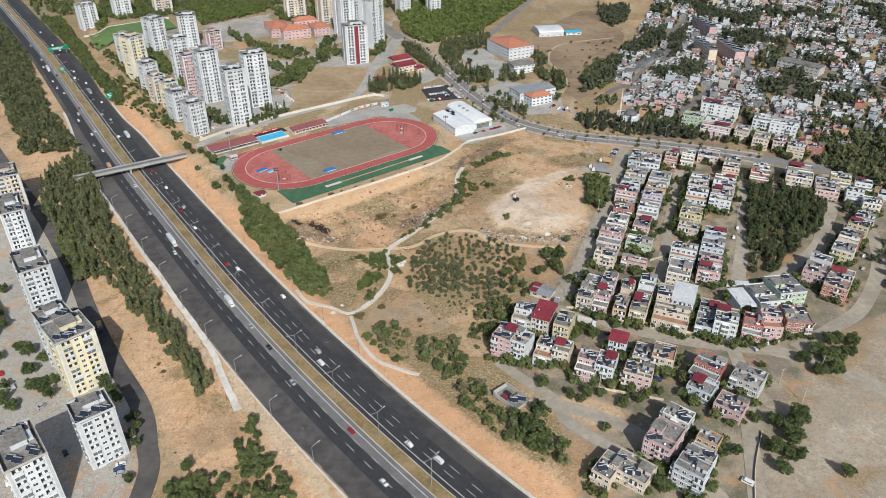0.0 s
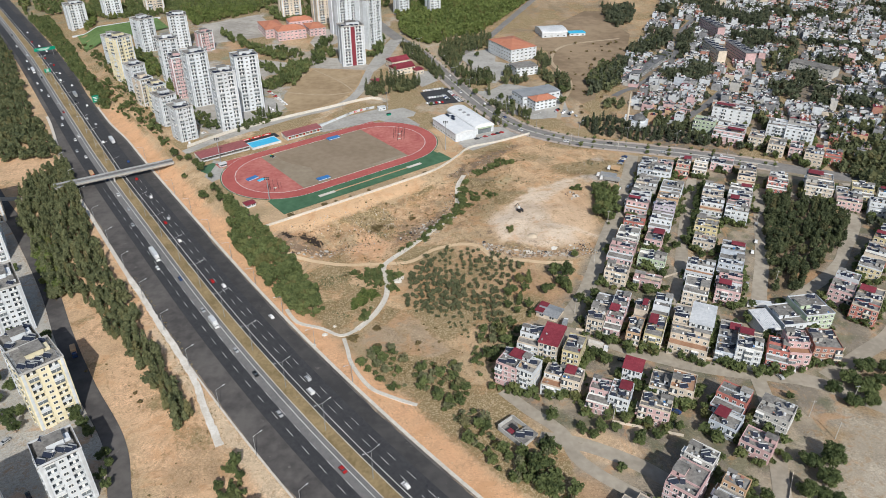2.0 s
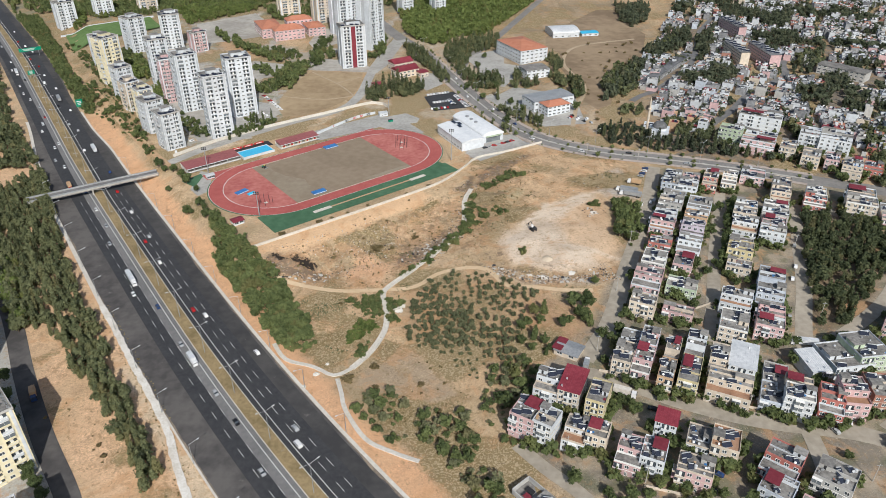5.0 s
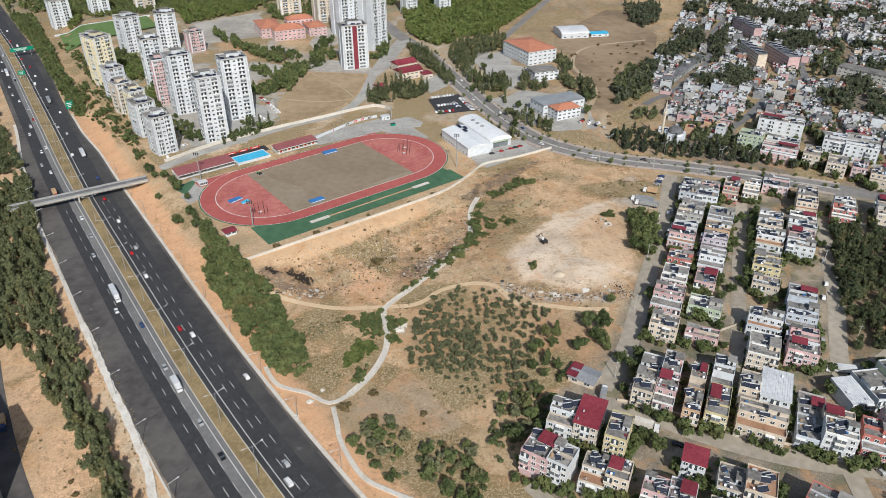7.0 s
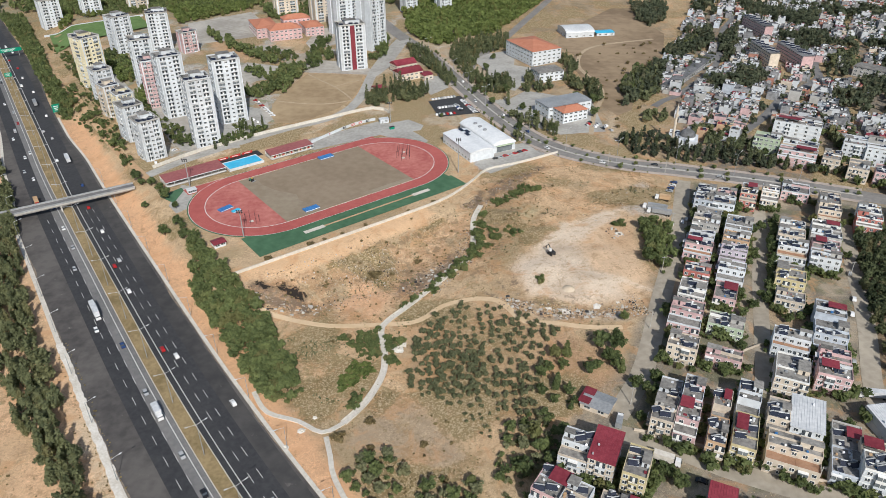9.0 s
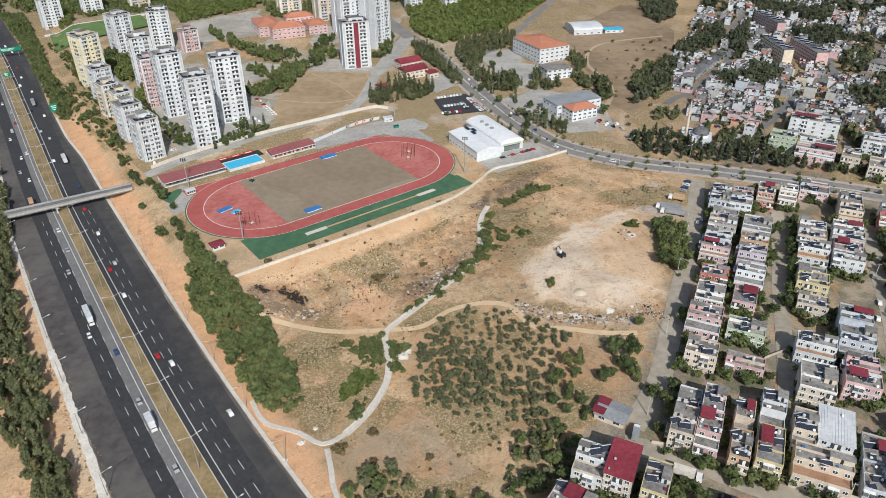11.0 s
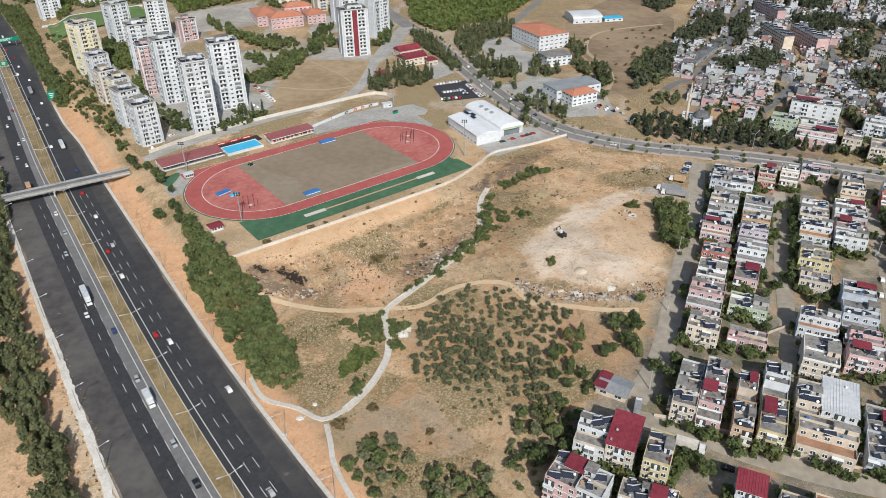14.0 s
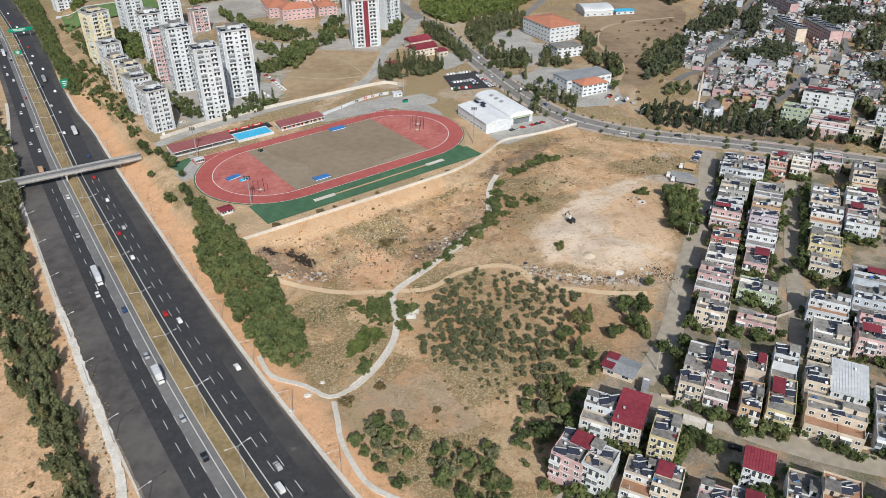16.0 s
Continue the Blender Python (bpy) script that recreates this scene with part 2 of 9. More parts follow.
def tube(bm, p, q, r0, r1=None, n=8, mat=0):
    """A tapered round bar from p to q."""
    r1 = r0 if r1 is None else r1
    p, q = Vector(p), Vector(q)
    t = (q - p).to_track_quat("Z", "Y")
    ring = [[bm.verts.new(c + t @ Vector((r * math.cos(i * math.tau / n), r * math.sin(i * math.tau / n), 0))) for i in range(n)] for c, r in ((p, r0), (q, r1))]
    fs = [bm.faces.new((ring[0][i], ring[0][(i + 1) % n], ring[1][(i + 1) % n], ring[1][i])) for i in range(n)]
    fs += [bm.faces.new(ring[0][::-1]), bm.faces.new(ring[1])]
    for f in fs:
        f.material_index = mat


def thing(name, m, label, category, group="", kind=""):
    ob = new(name)
    ob.matrix_basis = m
    ob.empty_display_size = 0.5
    return tagged(ob, label, category, group, kind)


BLOCKS = {}


def block(w, d, h, *mats):
    """A shared box mesh, standing on its base's middle."""
    key = (round(w, 2), round(d, 2), round(h, 2), mats)
    if key not in BLOCKS:
        bm = bmesh.new()
        box(bm, -w / 2, w / 2, -d / 2, d / 2, 0, h)
        BLOCKS[key] = mesh_of(bm, "block", *mats)
    return BLOCKS[key]


# ---- ground ----
MEDIAN = (-171.442, -0.644881, 2.91343e-05, -5.42067e-07, 3.20505e-10)
Y_FAR = 225.0


def sstep(a, b, v):
    t = np.clip((np.asarray(v, float) - a) / (b - a), 0, 1)
    return t * t * (3 - 2 * t)


def median_x(y):
    """x of the motorway's median; straight on beyond the bend, swinging a little west by the bridge."""
    y = np.asarray(y, float)
    yc = np.clip(y, -420, Y_FAR)
    a, b, c, d, e = MEDIAN
    slope = b + 2 * c * yc + 3 * d * yc ** 2 + 4 * e * yc ** 3
    swing = -6.1 * np.exp(-np.abs((y - 95) / 165) ** 3)
    return a + b * yc + c * yc ** 2 + d * yc ** 3 + e * yc ** 4 + slope * (y - yc) + swing


def median_slope(y):
    y = np.asarray(y, float)
    return (median_x(y + 1) - median_x(y - 1)) / 2


def off_median(x, y):
    return (x - median_x(y)) / np.sqrt(1 + median_slope(y) ** 2)


def height(x, y):
    """Ground height: the motorway and the stream's valley low, sports ground and town higher."""
    x, y = np.asarray(x, float), np.asarray(y, float)
    a = sstep(-38, -3, -(x + 33.8) * 0.608 + (y + 111.3) * 0.794)
    b = sstep(55, 130, x + 0.12 * (y + 150))
    o = off_median(x, y)
    w = np.clip(0.16 * (y - 180), 0, 120)
    m = np.where(o > 0, sstep(30 + w, 50 + w, o), 0)
    up = 1 - (1 - a) * (1 - b)
    # tipped heaps below the sports ground, and the sandy platform with its cut edge
    u, v = (x - 27) * 0.794 + (y + 107) * 0.608, -(x - 27) * 0.608 + (y + 107) * 0.794
    heap = np.exp(-((u / 46) ** 2 + (v / 15) ** 2) ** 3)
    u2, v2 = (x - 146) * 0.94 + (y + 112) * 0.34, -(x - 146) * 0.34 + (y + 112) * 0.94
    bench = np.exp(-((u2 / 30) ** 2 + (v2 / 24) ** 2) ** 4)
    east = np.exp(-(((x - 122) / 24) ** 2 + ((y + 28) / 42) ** 2) ** 3)
    up_heap = heap * ((vnoise(x, y, 9, 31) - 0.5) * 3.2 + (vnoise(x, y, 3.4, 32) - 0.5) * 1.1) + bench * (1.6 + (vnoise(x, y, 12, 33) - 0.5) * 1.6) + east * ((vnoise(x, y, 11, 34) - 0.5) * 3.0 + (vnoise(x, y, 4, 35) - 0.5) * 0.8)
    return np.where(o > 0, up_heap - 7 - 1.5 * m + m * up * 8.5 + 2.5 * sstep(120, 200, x) * m, -7.0)


def hz(x, y):
    return float(height(x, y))


def vnoise(x, y, size, seed=0):
    """Smooth random values 0..1 over the plane."""
    x, y = np.asarray(x, float) / size, np.asarray(y, float) / size
    x, y = x * math.cos(seed + 0.6) - y * math.sin(seed + 0.6), x * math.sin(seed + 0.6) + y * math.cos(seed + 0.6)
    i, j = np.floor(x).astype(int), np.floor(y).astype(int)
    u, v = x - i, y - j
    u, v = u * u * (3 - 2 * u), v * v * (3 - 2 * v)

    def h(a, b):
        k = (a * 374761393 + b * 668265263 + seed * 974711) & 0x7FFFFFFF
        k = ((k ^ (k >> 13)) * 1274126177) & 0x7FFFFFFF
        return ((k ^ (k >> 16)) & 0xFFFF) / 65535.0
    return (h(i, j) * (1 - u) + h(i + 1, j) * u) * (1 - v) + (h(i, j + 1) * (1 - u) + h(i + 1, j + 1) * u) * v


def inside(x, y, poly, soft=3.0):
    """1 inside a polygon, fading to 0 over a few metres at its edge."""
    x, y = np.asarray(x, float), np.asarray(y, float)
    n = len(poly)
    c = np.zeros(x.shape, bool)
    dist = np.full(x.shape, 1e9)
    for k in range(n):
        (x0, y0), (x1, y1) = poly[k], poly[(k + 1) % n]
        if y0 != y1:
            c ^= ((y0 > y) != (y1 > y)) & (x < (x1 - x0) * (y - y0) / (y1 - y0) + x0)
        t = np.clip(((x - x0) * (x1 - x0) + (y - y0) * (y1 - y0)) / ((x1 - x0) ** 2 + (y1 - y0) ** 2), 0, 1)
        dist = np.minimum(dist, np.hypot(x - x0 - t * (x1 - x0), y - y0 - t * (y1 - y0)))
    return sstep(-soft, soft, np.where(c, dist, -dist))


SAND = [(112, -108), (130, -82), (137, -70), (173, -48), (182, -56), (181, -98), (180, -126), (168, -136), (141, -139), (120, -131)]
PALE = [(112, -108), (130, -82), (137, -70), (173, -48), (178, -52), (160, -72), (148, -83), (152, -111), (163, -122), (166, -134), (141, -139), (120, -131)]
FIELD = [(-61, 160), (-50, 230), (11, 219), (7, 158), (-14, 113), (-48, 96)]
OLIVES = [(60, -162), (71, -138), (84, -131), (101, -137), (119, -152), (133, -163), (121, -170), (117, -187), (110, -201), (118, -212), (110, -224), (95, -224), (86, -214), (77, -200), (61, -190), (58, -178)]
YOUNG = [(54, -191), (66, -188), (84, -201), (98, -204), (106, -220), (98, -231), (87, -230), (76, -216), (66, -200)]
WASTE = [(100, 0), (150, 34), (215, 8), (226, -20), (182, -130), (168, -138), (120, -133), (104, -112), (86, -100), (92, -40)]
TOWN = [(150, -190), (235, -10), (340, -40), (900, -260), (900, -700), (150, -420), (132, -345), (132, -300), (108, -262), (108, -235)]
TOWN_NORTH = [(240, 12), (262, 110), (262, 200), (330, 330), (420, 560), (640, 900), (1500, 1500), (1500, -200), (345, -28)]
EAST_LOT = [(228, -300), (268, -275), (330, -235), (420, -260), (420, -480), (200, -480), (203, -345)]
NORTH_FIELDS = [(170, 90), (196, 40), (238, 20), (258, 110), (250, 200), (300, 240), (331, 311), (330, 700), (230, 720), (180, 470), (150, 250)]
TOWERS = [(-118, 12), (-92, 40), (-22, 84), (-50, 100), (-64, 160), (-56, 240), (-140, 420), (-300, 420), (-250, 240), (-190, 150), (-142, 70)]
WEST_TOWN = [(-50, -345), (-66, -285), (-120, -212), (-200, -100), (-290, 10), (-430, 200), (-900, 200), (-900, -700), (-60, -700)]
YARD = [(103, 9), (151, 38), (142, 52), (120, 60), (96, 30)]
ORANGE_STRIP = [(-33, -111), (-2, -85), (64, -38), (72, -44), (64, -55), (26, -84), (1, -105), (-17, -112), (-29, -116)]
DUMP = [(-29, -116), (1, -105), (26, -84), (64, -55), (90, -45), (91, -85), (78, -102), (56, -127), (44, -139), (19, -142), (-9, -133), (-22, -127)]
ORANGE_BLOB = [(21, -126), (27, -133), (34, -129), (39, -138), (44, -136), (50, -117), (36, -107), (24, -112)]
TILLED = [(49, -204), (58, -190), (67, -198), (74, -212), (84, -228), (72, -232), (33, -220), (41, -208)]


def near(x, y, line, width, soft=0.8):
    """1 along a line, fading to 0 at its width."""
    x, y = np.asarray(x, float), np.asarray(y, float)
    dist = np.full(x.shape, 1e9)
    for (x0, y0), (x1, y1) in zip(line, line[1:]):
        t = np.clip(((x - x0) * (x1 - x0) + (y - y0) * (y1 - y0)) / ((x1 - x0) ** 2 + (y1 - y0) ** 2), 0, 1)
        dist = np.minimum(dist, np.hypot(x - x0 - t * (x1 - x0), y - y0 - t * (y1 - y0)))
    return 1 - sstep(width - soft, width + soft, dist)


def ground_colour(x, y):
    """Base colour of the soil by land use, broken up by noise."""
    n1, n2, n3 = vnoise(x, y, 9, 1), vnoise(x, y, 30, 2), vnoise(x, y, 3.5, 3)
    ragged = (n1 - 0.5) * 10 + (n3 - 0.5) * 4

    def lay(c, colour, k):
        return c + (np.array(colour) - c) * k[..., None]

    def area(poly, soft=3.0, rag=0.4):
        return inside(x + ragged * rag, y - ragged * rag * 0.7, poly, soft)
    c = np.zeros(x.shape + (3,)) + np.array((0.5, 0.355, 0.21))
    c = lay(c, (0.4, 0.285, 0.165), sstep(0.42, 0.75, n2) * 0.7)
    c = lay(c, (0.54, 0.38, 0.235), sstep(0.5, 0.8, n1) * 0.5)
    c = lay(c, (0.29, 0.225, 0.125), sstep(0.58, 0.85, vnoise(x, y, 24, 9)) * 0.5)
    o = off_median(x, y)
    # bare orange banks along the motorway
    bank = sstep(19, 21, o) * (1 - sstep(36, 42, o + ragged * 0.6)) * (1 - sstep(110, 150, y))
    c = lay(c, (0.66, 0.365, 0.19), bank * (0.75 + 0.25 * n3))
    west = sstep(-28, -30, o) * (1 - sstep(-62, -80, o + ragged))
    c = lay(c, (0.64, 0.405, 0.235), west * 0.9)
    c = lay(c, (0.52, 0.35, 0.2), west * sstep(0.55, 0.75, vnoise(x, y, 17, 6)) * 0.6)
    c = lay(c, (0.33, 0.225, 0.125), west * area([(-34, -292), (-18, -290), (-12, -304), (-22, -318), (-36, -312)], 3, 0.6) * 0.6)
    verge = sstep(-29, -30, o) * (1 - sstep(-36, -39, o + ragged * 0.3)) * (1 - sstep(-215, -195, y))
    c = lay(c, (0.6, 0.465, 0.315), verge * 0.85)
    # wheel ruts beside the motorway thicket and across the meadow
    for line in ([(8, -134), (12, -150), (20, -172), (26, -190), (22, -204)], [(11, -134), (15, -150), (23, -172), (29, -190)], [(-8, -132), (14, -140), (40, -146)], [(50, -178), (62, -196), (76, -206), (92, -226), (108, -250)]):
        c = lay(c, (0.6, 0.42, 0.26), near(x, y, line, 0.9, 1.2) * 0.7)
    # tilled plot, with its furrows
    c = lay(c, (0.55, 0.37, 0.215), area([(-18, -136), (40, -147), (45, -172), (32, -195), (16, -206), (12, -186), (0, -158)], 4, 0.5) * 0.8)
    c = lay(c, (0.53, 0.36, 0.205), area([(50, -160), (60, -176), (62, -192), (80, -206), (92, -222), (86, -232), (74, -212), (58, -188), (48, -196), (50, -176)], 4, 0.4) * 0.7)
    c = lay(c, (0.37, 0.275, 0.18), area(TILLED, 2.5, 0.25) * 0.95)
    c = lay(c, (0.43, 0.285, 0.165), area([(55, -194), (66, -194), (71, -205), (62, -203)], 2, 0.2) * (0.45 + 0.45 * np.sin((x * 0.5 + y * 0.87) * 1.3)))
    # slope below the sports ground
    c = lay(c, (0.58, 0.38, 0.22), area(DUMP, 3) * 0.85)
    c = lay(c, (0.37, 0.28, 0.165), area(DUMP, 3) * sstep(0.5, 0.68, vnoise(x, y, 12, 21)) * 0.75)
    c = lay(c, (0.62, 0.4, 0.225), area(ORANGE_STRIP, 1.5, 0.15))
    c = lay(c, (0.6, 0.355, 0.2), area(ORANGE_BLOB, 2) * sstep(0.25, 0.5, n1) * 0.95)
    c = lay(c, (0.2, 0.155, 0.12), area([(48, -117), (54, -104), (72, -92), (84, -84), (90, -90), (76, -104), (58, -124)], 3) * (0.35 + 0.5 * n3))
    c = lay(c, (0.2, 0.17, 0.14), area([(-27, -117), (-14, -116), (6, -124), (12, -128), (8, -133), (-8, -131), (-20, -125)], 2) * (0.3 + 0.55 * n3))
    c = lay(c, (0.05, 0.042, 0.035), 0.7 * area([(-13, -116), (-6, -113), (5, -117), (4, -124), (-5, -121)], 1.6, 0.25))
    c = lay(c, (0.05, 0.042, 0.035), area([(-25, -116), (-18, -114), (-13, -118), (-17, -120)], 1.5, 0.2) * 0.8)
    # waste ground
    c = lay(c, (0.57, 0.38, 0.22), area(WASTE, 6, 0.8) * 0.85)
    c = lay(c, (0.38, 0.285, 0.17), area(WASTE, 6, 0.8) * sstep(0.5, 0.68, vnoise(x, y, 14, 22)) * 0.7)
    c = lay(c, (0.2, 0.125, 0.075), area([(102, -17), (120, 2), (144, 23), (146, 18), (122, -13), (108, -24)], 2.5, 0.35) * (0.4 + 0.6 * n3))
    for line, wd in (([(138, 23), (124, 0), (112, -15), (104, -28)], 1.8), ([(131, 20), (117, -1), (107, -13)], 1.2), ([(100, -18), (98, -30), (97, -40)], 2.6)):
        c = lay(c, (0.085, 0.06, 0.045), near(x + ragged * 0.25, y, line, wd, 1.6) * (0.45 + 0.55 * n3))
    c = lay(c, (0.35, 0.31, 0.18), area([(112, -45), (122, -30), (134, -38), (128, -52), (116, -56)], 4, 0.5) * 0.75)
    c = lay(c, (0.3, 0.225, 0.12), area([(104, -62), (122, -56), (140, -40), (134, -56), (124, -72), (118, -96), (110, -110), (98, -104)], 4, 0.7) * 0.7)
    c = lay(c, (0.58, 0.36, 0.2), area([(150, -36), (182, -12), (196, -22), (184, -40), (164, -50)], 5, 0.7) * 0.6)
    c = lay(c, (0.63, 0.44, 0.28), area(SAND, 5, 0.5))
    c = lay(c, (0.67, 0.545, 0.42), area(PALE, 4, 0.5) * 0.9)
    c = lay(c, (0.56, 0.43, 0.31), area(PALE, 3, 0.9) * sstep(0.45, 0.6, vnoise(x, y, 11, 23)) * 0.7)
    for line in ([(142, -61), (158, -58), (178, -48), (196, -36)], [(140, -96), (150, -112), (168, -122), (182, -132)], [(124, -104), (132, -116), (150, -124), (166, -122)], [(128, -84), (140, -74), (146, -62)]):
        c = lay(c, (0.7, 0.58, 0.45), near(x + ragged * 0.15, y, line, 2.0, 1.8) * 0.6)
    c = lay(c, (0.5, 0.31, 0.17), area([(168, -62), (180, -56), (184, -78), (178, -96), (168, -84)], 4, 0.6) * 0.6)
    c = lay(c, (0.44, 0.41, 0.37), area([(181, -31), (205, -10), (214, -32), (206, -56), (186, -52)], 4, 0.4) * 0.85)
    c = lay(c, (0.46, 0.43, 0.39), area([(118, -141), (140, -144), (166, -148), (164, -152), (137, -151), (121, -150)], 2, 0.5) * (0.25 + 0.7 * sstep(0.4, 0.7, n3)))
    c = lay(c, (0.47, 0.3, 0.165), area(OLIVES, 4) * (0.45 + 0.45 * n1))
    c = lay(c, (0.52, 0.35, 0.2), area(YOUNG, 3) * (0.5 + 0.45 * n1))
    c = lay(c, (0.37, 0.19, 0.095), area([(121, -170), (134, -164), (150, -176), (154, -196), (132, -204), (117, -190)], 4, 0.8) * 0.5)
    c = lay(c, (0.41, 0.35, 0.265), area([(-60, 100), (100, 60), (200, 60), (200, 300), (60, 420), (-60, 420)], 6, 0.4) * 0.75)
    # dry field north of the sports ground, with beaten paths
    f = area(FIELD, 3, 0.2)
    c = lay(c, (0.45, 0.31, 0.175), f)
    c = lay(c, (0.38, 0.275, 0.155), f * sstep(0.45, 0.7, n2) * 0.7)
    for line in ([(-40, 217), (3, 151)], [(-60, 146), (4, 138)], [(-3, 212), (-27, 192), (-39, 167)]):
        c = lay(c, (0.54, 0.41, 0.27), near(x, y, line, 1.6, 1.2) * 0.8)
    nf = area(NORTH_FIELDS, 6, 0.8)
    c = lay(c, (0.35, 0.262, 0.17), nf * 0.9)
    c = lay(c, (0.22, 0.175, 0.11), nf * sstep(0.42, 0.6, vnoise(x, y, 18, 24)) * 0.7)
    c = lay(c, (0.46, 0.34, 0.22), nf * sstep(0.6, 0.75, vnoise(x, y, 11, 25)) * 0.6)
    c = lay(c, (0.56, 0.44, 0.31), nf * near(x, y, [(232, 200), (250, 222), (270, 238), (300, 254)], 2.2, 1.6) * 0.85)
    c = lay(c, (0.5, 0.39, 0.27), nf * near(x, y, [(200, 60), (205, 90), (216, 120), (218, 150)], 3.0, 2) * 0.7)
    c = lay(c, (0.42, 0.395, 0.35), area(TOWERS, 5, 0.2) * 0.9)
    c = lay(c, (0.17, 0.2, 0.095), area(TOWERS, 5, 0.2) * sstep(0.48, 0.56, vnoise(x, y, 13, 61)) * 0.7)
    c = lay(c, (0.36, 0.35, 0.33), area(TOWERS, 5, 0.2) * sstep(0.55, 0.6, vnoise(x, y, 17, 62)) * 0.7)
    garden = area([(-60, 240), (20, 240), (40, 340), (60, 460), (-200, 470), (-240, 300), (-140, 260)], 8, 0.6)
    c = lay(c, (0.19, 0.2, 0.11), garden * sstep(0.45, 0.56, vnoise(x, y, 16, 63)) * 0.7)
    c = lay(c, (0.4, 0.385, 0.36), garden * sstep(0.55, 0.62, vnoise(x, y, 22, 64)) * 0.7)
    c = lay(c, (0.56, 0.45, 0.32), inside(x, y, [(-116, 14), (-98, 30), (-8, 92), (-10, 104), (-24, 100), (-100, 46)], 2) * 0.9)
    c = lay(c, (0.2, 0.2, 0.13), inside(x, y, [(-420, 430), (-60, 430), (60, 480), (120, 620), (500, 1400), (-1500, 1400), (-900, 600)], 12) * 0.8)
    c = lay(c, (0.5, 0.465, 0.42), area([(-215, 405), (-177, 458), (-147, 471), (-150, 402), (-171, 366), (-173, 332), (-200, 355)], 3, 0.2))
    c = lay(c, (0.47, 0.3, 0.17), area([(-171, 354), (-99, 287), (-100, 258), (-118, 268), (-161, 310)], 3, 0.2))
    c = lay(c, (0.4, 0.38, 0.34), area(WEST_TOWN, 4, 0.3))
    c = lay(c, (0.225, 0.195, 0.155), area(TOWN, 4, 0.3) * 0.95)
    town = inside(x, y, TOWN, 4)
    c = lay(c, (0.36, 0.295, 0.215), town * sstep(0.45, 0.58, n1) * 0.85)
    c = lay(c, (0.12, 0.13, 0.07), town * sstep(0.55, 0.66, vnoise(x, y, 6, 41)) * 0.6)
    c = lay(c, (0.16, 0.145, 0.125), inside(x, y, TOWN_NORTH, 10) * 0.9)
    c = lay(c, (0.2, 0.145, 0.09), area([(296, -88), (318, -82), (340, -96), (344, -114), (326, -142), (294, -178), (266, -198), (256, -192), (276, -147)], 3, 0.3) * 0.9)
    c = lay(c, (0.38, 0.27, 0.165), area([(224, -146), (238, -140), (246, -158), (232, -168)], 3, 0.3) * 0.9)
    lot = area(EAST_LOT, 8, 0.7)
    c = lay(c, (0.36, 0.305, 0.232), lot)
    c = lay(c, (0.45, 0.39, 0.31), lot * area([(246, -317), (274, -309), (264, -330), (233, -342), (203, -341), (235, -326)], 6, 0.8) * 0.7)
    for poly in ([(241, -290), (254, -298), (238, -304), (237, -299)], [(240, -336), (258, -338), (246, -348), (239, -347)], [(257, -282), (290, -245), (314, -236), (288, -272), (269, -290)]):
        c = lay(c, (0.33, 0.235, 0.135), area(poly, 2.5, 0.4) * 0.85)
    c = lay(c, (0.57, 0.4, 0.25), area([(133, -292), (145, -289), (162, -303), (154, -315), (137, -306)], 2.5, 0.3) * 0.9)
    c = lay(c, (0.43, 0.275, 0.155), area([(126, -310), (142, -319), (146, -332), (140, -346), (130, -338)], 2.5, 0.3) * 0.9)
    c = lay(c, (0.33, 0.32, 0.31), inside(x, y, YARD, 1.5))
    far = sstep(700, 1400, np.hypot(x - 70, y))
    return lay(c, (0.2, 0.18, 0.14), far * 0.7)


def scrub_cover(x, y):
    """How thickly tufts of dry weeds cover the soil, 0 to 1."""
    n2 = vnoise(x, y, 22, 12)
    o = off_median(x, y)
    k = 0.2 + 0.75 * sstep(0.42, 0.72, n2)
    k = np.where(o < 0, 0.12 + 0.4 * sstep(0.6, 0.8, n2), k)
    k = k * (0.15 + 0.85 * sstep(30, 46, np.abs(o)))
    dw = -(x + 33.8) * 0.608 + (y + 111.3) * 0.794
    k = np.where((dw > -17) & (dw < 60) & (x < 100), k * 0.2, k)
    k = k * (1 - 0.97 * inside(x, y, SAND, 7)) * (1 - 0.8 * inside(x, y, TILLED, 2)) * (1 - 0.9 * inside(x, y, TOWN, 5)) * (1 - 0.9 * inside(x, y, WEST_TOWN, 5))
    return k * (1 - 0.75 * inside(x, y, EAST_LOT, 6)) * (1 - 0.6 * inside(x, y, FIELD, 3)) * (1 - inside(x, y, YARD, 1))


